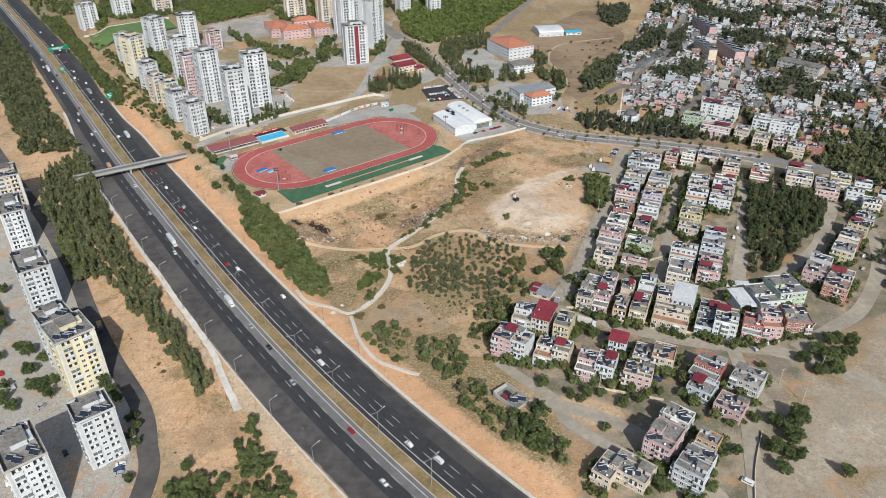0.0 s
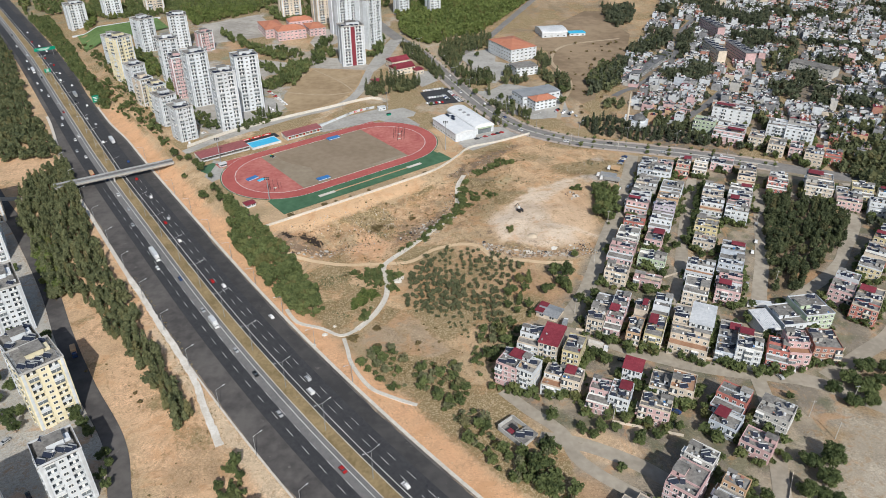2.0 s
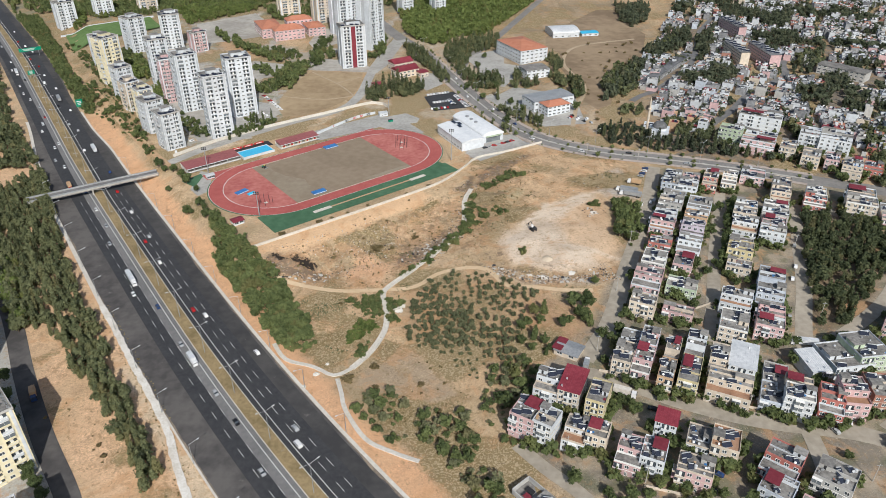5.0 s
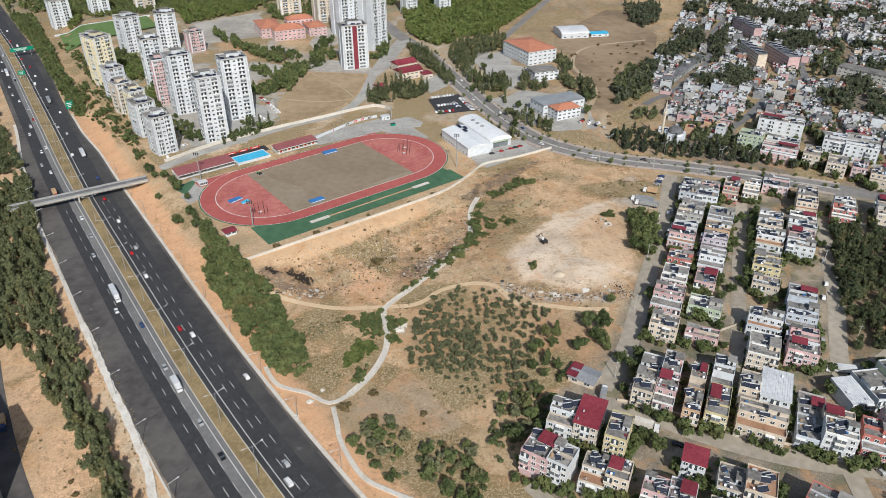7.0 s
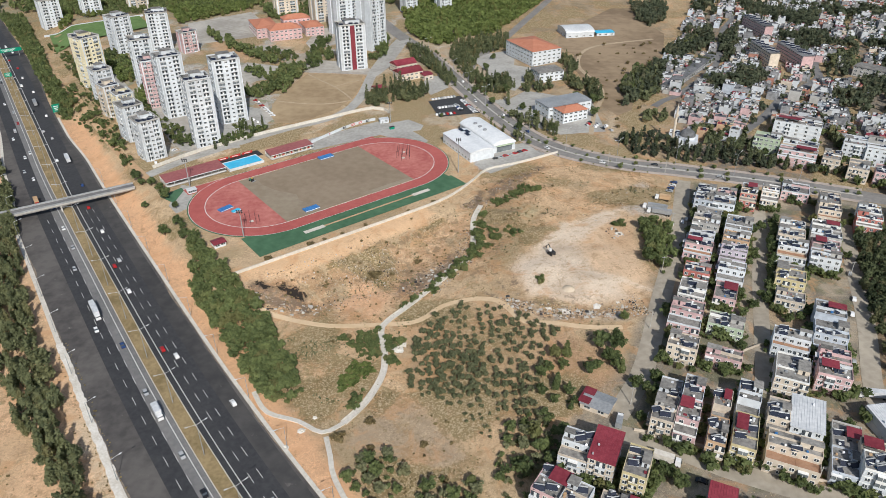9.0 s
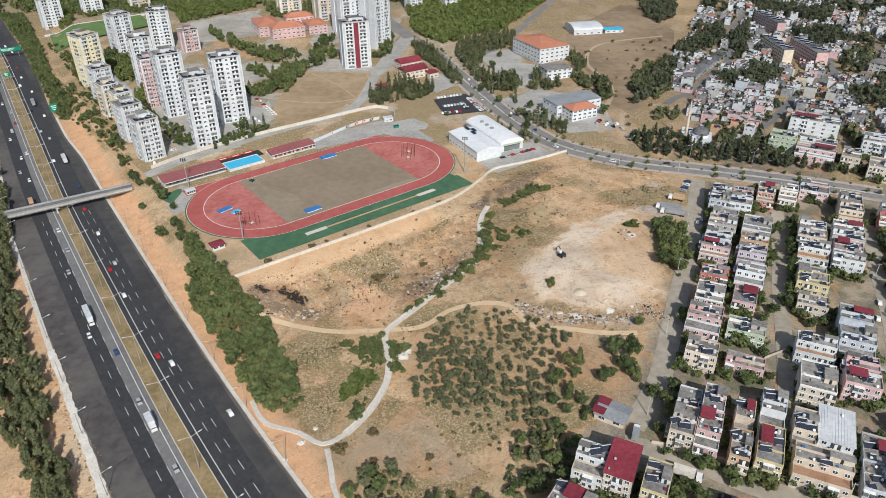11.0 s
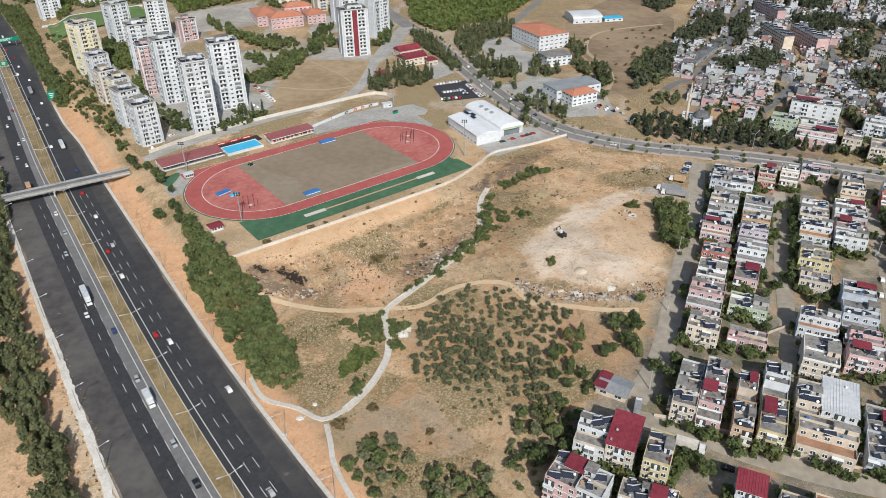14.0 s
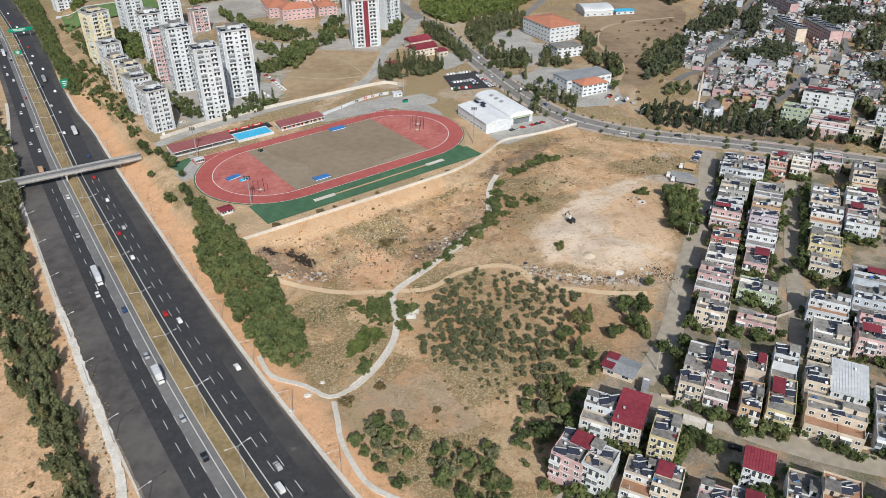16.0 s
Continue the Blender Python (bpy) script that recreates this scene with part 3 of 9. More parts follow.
def ground_sheet():
    def axis(lo, hi, step, far):
        out = list(np.arange(lo, hi + step, step))
        s = step
        a, b = lo, hi
        while a > -far:
            s *= 1.1
            a -= s
            out.insert(0, a)
        s = step
        while b < far:
            s *= 1.1
            b += s
            out.append(b)
        return np.array(out)
    xs, ys = axis(-200, 290, 2.3, 4200), axis(-350, 190, 2.3, 4200)
    X, Y = np.meshgrid(xs, ys)
    Z = height(X, Y)
    rough = inside(X, Y, [(-26, -128), (88, -36), (98, -8), (150, 22), (204, -4), (214, -28), (146, -168), (146, -190), (98, -250), (126, -330), (60, -275), (22, -200)], 6)
    Z = Z + ((vnoise(X, Y, 13, 4) - 0.5) * 0.4 + (vnoise(X, Y, 5, 5) - 0.5) * 0.35) * rough
    ny, nx = X.shape
    me = bpy.data.meshes.new("ground")
    idx = np.arange(nx * ny).reshape(ny, nx)
    quads = np.stack([idx[:-1, :-1], idx[:-1, 1:], idx[1:, 1:], idx[1:, :-1]], -1).reshape(-1, 4)
    me.from_pydata(np.stack([X, Y, Z], -1).reshape(-1, 3), [], quads)
    col = ground_colour(X, Y).reshape(-1, 3)
    dump = np.clip(inside(X, Y, DUMP, 5) * (1 - inside(X, Y, ORANGE_STRIP, 3)) + inside(X, Y, [(80, -110), (98, -30), (125, 10), (150, 22), (130, -30), (106, -110)], 8) + inside(X, Y, [(104, -128), (150, -142), (176, -134), (182, -150), (130, -152), (104, -140)], 5), 0, 1)
    pale = np.clip(inside(X, Y, WASTE, 10) + inside(X, Y, [(-30, -135), (40, -140), (44, -190), (20, -200), (0, -190)], 8) * 0.7 + inside(X, Y, EAST_LOT, 8) + sstep(-30, -34, off_median(X, Y)) * 0.6, 0, 1)
    burnt = np.clip(inside(X, Y, [(-13, -116), (-6, -113), (5, -117), (4, -124), (-5, -121)], 3) + 0.9 * inside(X, Y, [(-25, -116), (-18, -114), (-13, -118), (-17, -120)], 2.5), 0, 1)
    debris = np.clip(inside(X, Y, [(48, -117), (54, -104), (72, -92), (86, -80), (91, -88), (76, -104), (58, -124)], 5) + inside(X, Y, [(-27, -117), (-14, -116), (6, -124), (12, -128), (8, -133), (-8, -131), (-20, -125)], 4) + inside(X, Y, [(102, -17), (120, 2), (144, 23), (146, 18), (122, -13), (108, -24)], 5) + inside(X, Y, [(86, -36), (100, -20), (104, -30), (96, -48)], 4) + 0.55 * inside(X, Y, [(104, -112), (112, -106), (120, -131), (168, -138), (170, -152), (130, -154), (108, -140), (92, -126)], 5), 0, 1)
    bare = np.clip(inside(X, Y, ORANGE_STRIP, 3) + 0.85 * inside(X, Y, ORANGE_BLOB, 5) + inside(X, Y, SAND, 6) + sstep(25, 27, off_median(X, Y)) * (1 - sstep(36, 42, off_median(X, Y))) * (1 - sstep(110, 150, Y)), 0, 1)
    pt = me.color_attributes.new("patch", "FLOAT_COLOR", "POINT")
    pt.data.foreach_set("color", np.stack([burnt, debris, bare, np.ones(X.shape)], -1).astype(np.float32).ravel())
    cv = me.color_attributes.new("cover", "FLOAT_COLOR", "POINT")
    cv.data.foreach_set("color", np.stack([scrub_cover(X, Y) * (1 - bare), dump * (1 - bare), pale, np.ones(X.shape)], -1).astype(np.float32).ravel())
    at = me.color_attributes.new("soil", "FLOAT_COLOR", "POINT")
    at.data.foreach_set("color", np.concatenate([col, np.ones((len(col), 1))], 1).astype(np.float32).ravel())
    me.polygons.foreach_set("use_smooth", np.ones(len(me.polygons), bool))
    m = bpy.data.materials.new("soil")
    m.use_nodes = True
    n, l = m.node_tree.nodes, m.node_tree.links
    bs = n["Principled BSDF"]
    bs.inputs["Roughness"].default_value, bs.inputs["Specular IOR Level"].default_value = 0.95, 0.15
    a = n.new("ShaderNodeVertexColor")
    a.layer_name = "soil"
    geo = n.new("ShaderNodeNewGeometry")
    val = None
    for size, lo, hi in ((1.0, 0.74, 1.24), (6.5, 0.84, 1.14), (0.4, 0.78, 1.2)):
        t, r = n.new("ShaderNodeTexNoise"), n.new("ShaderNodeMapRange")
        t.inputs["Scale"].default_value, t.inputs["Detail"].default_value, t.inputs["Distortion"].default_value = 1 / size, 5, 0.8
        l.new(geo.outputs["Position"], t.inputs["Vector"])
        r.inputs[1].default_value, r.inputs[2].default_value, r.inputs[3].default_value, r.inputs[4].default_value = 0.3, 0.7, lo, hi
        l.new(t.outputs["Fac"], r.inputs[0])
        if val is None:
            val = r.outputs[0]
        else:
            k = n.new("ShaderNodeMath")
            k.operation = "MULTIPLY"
            l.new(val, k.inputs[0])
            l.new(r.outputs[0], k.inputs[1])
            val = k.outputs[0]
    patch, split2 = n.new("ShaderNodeVertexColor"), n.new("ShaderNodeSeparateColor")
    patch.layer_name = "patch"
    l.new(patch.outputs["Color"], split2.inputs[0])
    # the grain is strong in some places and faint in others, faintest on bare levelled soil
    amp, amp_r, calm, keep, even = n.new("ShaderNodeTexNoise"), n.new("ShaderNodeMapRange"), n.new("ShaderNodeMapRange"), n.new("ShaderNodeMath"), n.new("ShaderNodeMix")
    amp.inputs["Scale"].default_value, amp.inputs["Detail"].default_value = 0.075, 3
    l.new(geo.outputs["Position"], amp.inputs["Vector"])
    amp_r.inputs[1].default_value, amp_r.inputs[2].default_value, amp_r.inputs[3].default_value, amp_r.inputs[4].default_value = 0.38, 0.62, 0.4, 1.15
    l.new(amp.outputs["Fac"], amp_r.inputs[0])
    calm.inputs[3].default_value, calm.inputs[4].default_value = 1.0, 0.55
    l.new(split2.outputs[2], calm.inputs[0])
    keep.operation = "MULTIPLY"
    l.new(amp_r.outputs[0], keep.inputs[0])
    l.new(calm.outputs[0], keep.inputs[1])
    even.inputs["A"].default_value = 1.0
    l.new(keep.outputs[0], even.inputs["Factor"])
    l.new(val, even.inputs["B"])
    hsv = n.new("ShaderNodeHueSaturation")
    hsv.inputs["Saturation"].default_value = 0.94
    l.new(a.outputs["Color"], hsv.inputs["Color"])
    l.new(even.outputs["Result"], hsv.inputs["Value"])
    cover, split = n.new("ShaderNodeVertexColor"), n.new("ShaderNodeSeparateColor")
    cover.layer_name = "cover"
    l.new(cover.outputs["Color"], split.inputs[0])
    out = hsv.outputs[0]
    # tipped earth, weeds, debris, soot, stones: each thresholded against its own noise, so that edges are ragged
    for src, scale, gain, lo, hi, most, colour in (
            (split.outputs[1], 0.13, 0.17, 0.62, 0.68, 0.6, (0.36, 0.21, 0.115)),
            (split.outputs[0], 0.09, 0.26, 0.6, 0.74, 0.5, (0.39, 0.275, 0.15)),
            (split.outputs[0], 0.35, 0.2, 0.67, 0.74, 0.55, (0.27, 0.205, 0.105)),
            (split.outputs[0], 0.06, 0.12, 0.55, 0.63, 0.5, (0.52, 0.29, 0.145)),
            (split.outputs[0], 0.11, 0.25, 0.6, 0.68, 0.6, (0.31, 0.2, 0.105)),
            (split.outputs[0], 0.16, 0.3, 0.66, 0.74, 0.65, (0.24, 0.2, 0.1)),
            (split.outputs[0], 0.6, 0.24, 0.6, 0.68, 0.65, (0.22, 0.165, 0.085)),
            (split.outputs[0], 1.1, 0.12, 0.61, 0.67, 0.5, (0.63, 0.5, 0.34)),
            (split.outputs[2], 0.35, 0.06, 0.6, 0.66, 0.45, (0.34, 0.22, 0.12)),
            (split.outputs[1], 0.22, 0.14, 0.66, 0.72, 0.55, (0.2, 0.15, 0.095)),
            (split.outputs[1], 0.7, 0.08, 0.7, 0.74, 0.7, (0.58, 0.47, 0.35)),
            (split2.outputs[1], 0.2, 0.26, 0.66, 0.76, 0.75, (0.16, 0.12, 0.09)),
            (split2.outputs[1], 0.75, 0.14, 0.72, 0.76, 0.7, (0.46, 0.4, 0.33)),
            (split2.outputs[0], 0.25, 0.3, 0.68, 0.76, 0.95, (0.02, 0.018, 0.017))):
        tuft, cut, sub, mix = n.new("ShaderNodeTexNoise"), n.new("ShaderNodeMapRange"), n.new("ShaderNodeMath"), n.new("ShaderNodeMix")
        tuft.inputs["Scale"].default_value, tuft.inputs["Detail"].default_value, tuft.inputs["Roughness"].default_value, tuft.inputs["Distortion"].default_value = scale, 8, 0.66, 0.7
        l.new(geo.outputs["Position"], tuft.inputs["Vector"])
        sub.operation = "MULTIPLY_ADD"
        l.new(src, sub.inputs[0])
        sub.inputs[1].default_value = gain
        l.new(tuft.outputs["Fac"], sub.inputs[2])
        cut.inputs[1].default_value, cut.inputs[2].default_value, cut.inputs[4].default_value = lo, hi, most
        l.new(sub.outputs[0], cut.inputs[0])
        mix.data_type = "RGBA"
        l.new(cut.outputs[0], mix.inputs["Factor"])
        l.new(out, mix.inputs["A"])
        mix.inputs["B"].default_value = (*colour, 1)
        out = mix.outputs["Result"]
    l.new(out, bs.inputs["Base Color"])
    bp = n.new("ShaderNodeBump")
    bp.inputs["Strength"].default_value, bp.inputs["Distance"].default_value = 0.7, 0.16
    l.new(val, bp.inputs["Height"])
    l.new(bp.outputs[0], bs.inputs["Normal"])
    me.materials.append(m)
    return tagged(new("ground", me), "dry beige and orange earth with scrub and bare patches", "ground", kind="structure")


ground_sheet()


def smooth_line(pts, step=4.0):
    """A rounded line through the given corners, at even steps."""
    p = np.array([pts[0], *pts, pts[-1]], float)
    out = []
    for k in range(1, len(p) - 2):
        n = max(2, int(np.hypot(*(p[k + 1] - p[k])) / step))
        for t in np.arange(n) / n:
            out.append(0.5 * (2 * p[k] + (p[k + 1] - p[k - 1]) * t + (2 * p[k - 1] - 5 * p[k] + 4 * p[k + 1] - p[k + 2]) * t ** 2 + (3 * p[k] - p[k - 1] - 3 * p[k + 1] + p[k + 2]) * t ** 3))
    out.append(p[-1])
    return np.array(out)


def ribbon(line, o0, o1, lift, thick=0.0, z=None, across=1):
    """A strip that follows a line between two offsets to its right, lying on the ground."""
    line = np.asarray(line, float)
    d = np.gradient(line, axis=0)
    d /= np.linalg.norm(d, axis=1)[:, None]
    nrm = np.stack([d[:, 1], -d[:, 0]], 1)
    bm = bmesh.new()
    rows = []
    for k in range(across + 1):
        p = line + nrm * np.broadcast_to(o0 + (o1 - o0) * k / across, len(line))[:, None]
        zz = (height(p[:, 0], p[:, 1]) if z is None else np.full(len(p), z)) + lift
        rows.append([bm.verts.new((a, b, c)) for (a, b), c in zip(p, zz)])
    for r0, r1 in zip(rows, rows[1:]):
        for k in range(len(line) - 1):
            bm.faces.new((r0[k], r1[k], r1[k + 1], r0[k + 1]))
    if thick:
        for r, flip in ((rows[0], 0), (rows[-1], 1)):
            low = [bm.verts.new(v.co - Vector((0, 0, thick))) for v in r]
            for k in range(len(line) - 1):
                q = (r[k], r[k + 1], low[k + 1], low[k])
                bm.faces.new(q[::-1] if flip else q)
    bmesh.ops.recalc_face_normals(bm, faces=bm.faces)
    return bm


def strip(name, line, o0, o1, lift, mat, label, category, thick=0.0, parent=None, z=None, across=1):
    ob = put(name, mesh_of(ribbon(line, o0, o1, lift, thick, z, across), name, mat), parent)
    return ob if parent is not None else tagged(ob, label, category, kind="structure")


# motorway, seen from south to north; offsets to the east of the median
my = np.concatenate([np.arange(-460, 230, 6.0), np.arange(230, 1500, 60.0)])
MLINE = np.stack([median_x(my), my], 1)
MZ = -7.0
# the shoulders narrow beyond the bridge, where the median widens
EDGE_E = 25.0 - 3.8 * sstep(30, 90, my) + 3.1 * sstep(150, 225, my)
EDGE_W = -29.5 + 4.0 * sstep(-40, 10, my) + 5.0 * sstep(30, 125, my)
WIDER = 0.8 * sstep(-45, 50, my) * (1 - sstep(280, 420, my))
motorway = thing("motorway", Matrix(), "dark asphalt motorway with two carriageways and wide worn shoulders", "road", kind="structure")
put("carriageway", mesh_of(ribbon(MLINE, EDGE_W, EDGE_E, 0.10, 0.3, MZ), "carriageway", "asphalt_worn"), motorway, label="worn brown-grey asphalt shoulder")
for o0, o1, mt in ((-17.0, -9.2, "asphalt"), (-9.2, -3.0 - WIDER, "asphalt_grey"), (3.0 + WIDER, np.minimum(16.6, EDGE_E - 1.2), "asphalt"), (np.minimum(16.6, EDGE_E - 1.2), np.maximum(EDGE_E - 1.4, np.minimum(16.6, EDGE_E - 1.2) + 0.1), "asphalt_patched")):
    put("lane", mesh_of(ribbon(MLINE, o0, o1, 0.14, 0, MZ), "lane", mt), motorway)
for o in (-5.2 - WIDER * 0.8, 5.6 + WIDER * 0.8):
    put("edge_line", mesh_of(ribbon(MLINE, o - 0.14, o + 0.14, 0.18, 0, MZ), "edge_line", "road_paint"), motorway)
dash_bm = bmesh.new()
box(dash_bm, -0.09, 0.09, -2.8, 2.8, 0, 0.012)
DASH = mesh_of(dash_bm, "lane_dash", "road_paint")
arc = np.concatenate([[0], np.cumsum(np.hypot(*np.diff(MLINE, axis=0).T))])
for o in (-12.9, -9.1, 9.3, 12.9):
    for s in np.arange(40, 560, 13.5):
        y = float(np.interp(s, arc, MLINE[:, 1]))
        a = math.atan(float(median_slope(y)))
        x = float(median_x(y)) + o * math.cos(a)
        put("lane_dash", DASH, motorway, pose(x, y - o * math.sin(a), MZ + 0.18, 0, 0, -math.degrees(a)))
median = strip("median", MLINE, -2.7 - WIDER, 2.9 + WIDER, 0.28, "median_grass", "dry yellow grass strip between pale concrete kerbs", "median", 0.3, z=MZ)
for o in (-2.95 - WIDER, 2.85 + WIDER):
    put("kerb", mesh_of(ribbon(MLINE, o, o + 0.3, 0.36, 0.4, MZ), "kerb", "pale_concrete"), median)
strip("kerb", MLINE[:98], EDGE_E[:98], EDGE_E[:98] + 1.6, 0.35, "pale_concrete", "pale concrete kerb along the motorway", "kerb", 0.5, z=MZ)
strip("kerb_1", MLINE[:46], -30.3, -29.5, 0.3, "pale_concrete", "narrow concrete kerb along the motorway", "kerb", 0.5, z=MZ)
strip("kerb_3", MLINE[43:98], EDGE_W[43:98] - 2.2, EDGE_W[43:98], 0.3, "pale_concrete", "pale concrete kerb along the motorway", "kerb", 0.5, z=MZ)

def spill(o_edge, width, seed):
    """A ragged film of sand along the edge of the shoulder."""
    line = smooth_line(MLINE[8:80], 2.5)
    d = np.gradient(line, axis=0)
    d /= np.linalg.norm(d, axis=1)[:, None]
    nrm = np.stack([d[:, 1], -d[:, 0]], 1)
    reach = width * np.clip(vnoise(line[:, 1], line[:, 0], 21, seed) * 2.4 - 1.0, 0, 1) * (0.3 + 1.2 * vnoise(line[:, 1], line[:, 0], 4, seed + 1)) + 0.12
    bm = bmesh.new()
    rows = [[bm.verts.new((x, y, MZ + 0.165)) for x, y in line + nrm * o[:, None]] for o in (np.full(len(line), o_edge), o_edge - math.copysign(1, o_edge) * reach)]
    for k in range(len(line) - 1):
        bm.faces.new((rows[0][k], rows[0][k + 1], rows[1][k + 1], rows[1][k]))
    bmesh.ops.recalc_face_normals(bm, faces=bm.faces)
    for f in bm.faces:
        if f.normal.z < 0:
            f.normal_flip()
    put("sand_film", mesh_of(bm, "sand_film", "sand_film"), motorway, label="thin sand washed over the asphalt")


spill(24.9, 0.9, 51)
spill(-29.4, 0.9, 57)
# ---- roads and paths ----
for name, pts, w, mt, label in (
        ("road_1", [(-40, 560), (23, 382), (61.5, 291), (96.5, 184), (124, 108), (151, 55), (190, 22), (238, 6), (288, -11), (335, -31), (420, -70), (560, -140)], 15, "asphalt_pale", "grey asphalt avenue with a painted middle line"),
        ("road_2", [(231, -8), (207, -76), (181, -138), (160, -188), (143, -214)], 9, "street", "dusty unpaved street beside the terraced houses"),
        ("road_3", [(138, -222), (156, -229), (180, -244), (207, -255), (245, -263), (262, -273), (290, -296), (330, -340)], 9, "street", "worn grey street between houses"),
        ("road_4", [(306, -66), (289, -110), (271, -157), (252, -199), (244, -224), (238, -258)], 8, "street", "worn grey street beside the trees"),
        ("road_5", [(258, -262), (285, -245), (311, -226), (345, -180), (366, -120), (372, -60)], 8, "street", "worn grey street climbing between houses"),
        ("road_6", [(270, -32), (254, -75), (235, -123), (216, -175), (205, -204)], 7, "street", "narrow street between terraced houses"),
        ("road_7", [(-121, 8), (-98, 38), (-47, 86), (-19, 106), (-1, 128), (8, 165), (12, 215), (18, 263), (30, 323), (44, 340)], 9, "paving", "pale street behind the sports ground"),
        ("road_8", [(-300, 30), (-234, -54), (-197, -99), (-149, -165), (-119, -212), (-92, -251), (-66, -285), (-54, -310), (-47, -338), (-52, -420)], 9, "asphalt_worn", "dark asphalt service road"),
        ("road_9", [(-191, -46), (-205, -52), (-236, -54)], 6, "street", "approach road to the footbridge"),
        ("road_10", [(96, 184), (108, 260), (140, 330), (185, 440), (250, 600), (330, 760)], 9, "asphalt_pale", "grey road climbing past the woods"),
        ("road_11", [(120, -292), (140, -300), (165, -318), (186, -350), (196, -400)], 7, "street", "unpaved track beside the houses"),
        ("road_13", [(-250, 262), (-214, 205), (-191, 172), (-167, 143), (-133, 93), (-106, 50)], 7, "paving", "narrow street between the apartment towers"),
        ("road_14", [(-341, 321), (-290, 246), (-245, 181), (-200, 114), (-159, 55), (-118, 4)], 4.5, "sand_path", "dirt track on the bank above the motorway"),
        ("road_15", [(107, -261), (117, -275), (130, -291), (133, -304), (142, -316), (158, -330), (172, -345)], 5.5, "street", "unpaved lane past the ruin"),
        ("road_16", [(186, 70), (196, 110), (214, 170), (206, 240), (230, 300), (300, 330)], 3.6, "field_track", "faint dirt road across the dry fields"),
        ("road_17", [(-50, 232), (-62, 262), (-56, 300), (-40, 340), (-30, 420)], 7, "street", "street between school and towers"),
        ("road_20", [(318, -66), (330, -84), (348, -96), (350, -112), (337, -133), (324, -150), (314, -164), (296, -181), (270, -200), (256, -206)], 7, "street", "worn street round the shady grove"),
        ("road_18", [(280, 40), (292, 63), (331, 108), (360, 146), (412, 196), (430, 240), (470, 300)], 7, "asphalt_grey", "street between far houses"),
        ("road_19", [(248, 128), (260, 142), (282, 163), (337, 242), (382, 355), (424, 431)], 6, "asphalt_grey", "street between far houses"),
        ("road_12", [(226, -258), (222, -285), (208, -330), (196, -372), (190, -420)], 7, "street", "dusty street past the houses")):
    strip(name, smooth_line(pts), -w / 2, w / 2, 0.1 + 0.006 * int(name[5:]), mt, label, "road", across=2)
AVENUE = smooth_line([(61.5, 291), (96.5, 184), (124, 108), (151, 55), (190, 22), (238, 6), (288, -11), (335, -31)])
strip("trim", AVENUE, -0.8, 0.8, 0.34, "concrete", "concrete strip in the middle of the avenue", "median", 0.2)
strip("pavement", AVENUE, 7.5, 10.5, 0.3, "paver", "grey pavement along the avenue", "pavement", 0.2)
strip("pavement_1", AVENUE, -10.5, -7.5, 0.3, "paver", "grey pavement along the avenue", "pavement", 0.2)
strip("footpath", smooth_line([(-20, -130), (-7, -136), (19, -143.5), (44, -143), (63, -140.5), (75, -130.5), (90, -128), (102, -132), (108, -141), (114, -151), (127, -153.5), (143, -157.5), (158, -158.5)]), -1.6, 1.6, 0.28, "beaten_path", "beaten sandy path across the dry field", "path", across=2)
CANAL = smooth_line([(99, -36), (94, -50), (93, -68), (92, -82), (89, -92), (76, -106), (62, -122.5), (48, -140), (45.4, -148), (48, -164), (48, -179), (42, -196), (34, -208)], 3)
canal = strip("canal", CANAL, -1.2, 1.2, 0.3, "pale_concrete", "pale concrete stream channel with low side walls", "canal", across=2)
for o in (-1.5, 1.2):
    put("side_wall", mesh_of(ribbon(CANAL, o, o + 0.3, 0.65, 1.0), "side_wall", "pale_concrete"), canal)
for pts, w in (([(34, -208), (26, -213.5), (16, -208), (2, -203), (-6, -191)], 2.0), ([(28, -216), (31, -226), (34, -237), (44, -254), (55, -261), (67, -266)], 2.0)):
    strip("drain", smooth_line(pts, 3), -w / 2, w / 2, 0.45, "pale_concrete", "pale concrete drainage channel", "drain", 0.6)



def ragged(name, pts, width, lift, mat, label, category, seed):
    """A strip with crumbling edges."""
    line = smooth_line(pts, 1.2)
    wob = width / 2 * (0.72 + 0.6 * vnoise(line[:, 0], line[:, 1], 2.2, seed))
    wob2 = width / 2 * (0.72 + 0.6 * vnoise(line[:, 0], line[:, 1], 2.2, seed + 1))
    tagged(put(name, mesh_of(ribbon(line, -wob, wob2, lift, 0.4), name, mat)), label, category, kind="structure")


GULLY = [(-104, -158), (-88, -180), (-71.5, -203.9), (-58.2, -222.2), (-42, -246), (-32, -265), (-18, -290)]
ragged("drain", GULLY, 3.0, 0.35, "white_gravel", "white gravel gully along the motorway verge", "drain", 71)


def drape(poly, lift):
    """A paved area cut into small faces that follow the ground."""
    bm = bmesh.new()
    bm.faces.new([bm.verts.new((x, y, 0)) for x, y in poly])
    for axis, n in ((0, (1, 0, 0)), (1, (0, 1, 0))):
        lo, hi = min(p[axis] for p in poly), max(p[axis] for p in poly)
        for k in range(1, int((hi - lo) / 6)):
            co = [0, 0, 0]
            co[axis] = lo + 6 * k
            bmesh.ops.bisect_plane(bm, geom=bm.verts[:] + bm.edges[:] + bm.faces[:], plane_co=co, plane_no=n)
    for v in bm.verts:
        v.co.z = hz(v.co.x, v.co.y) + lift
    for f in bm.faces:
        f.normal_update()
        if f.normal.z < 0:
            f.normal_flip()
    return bm


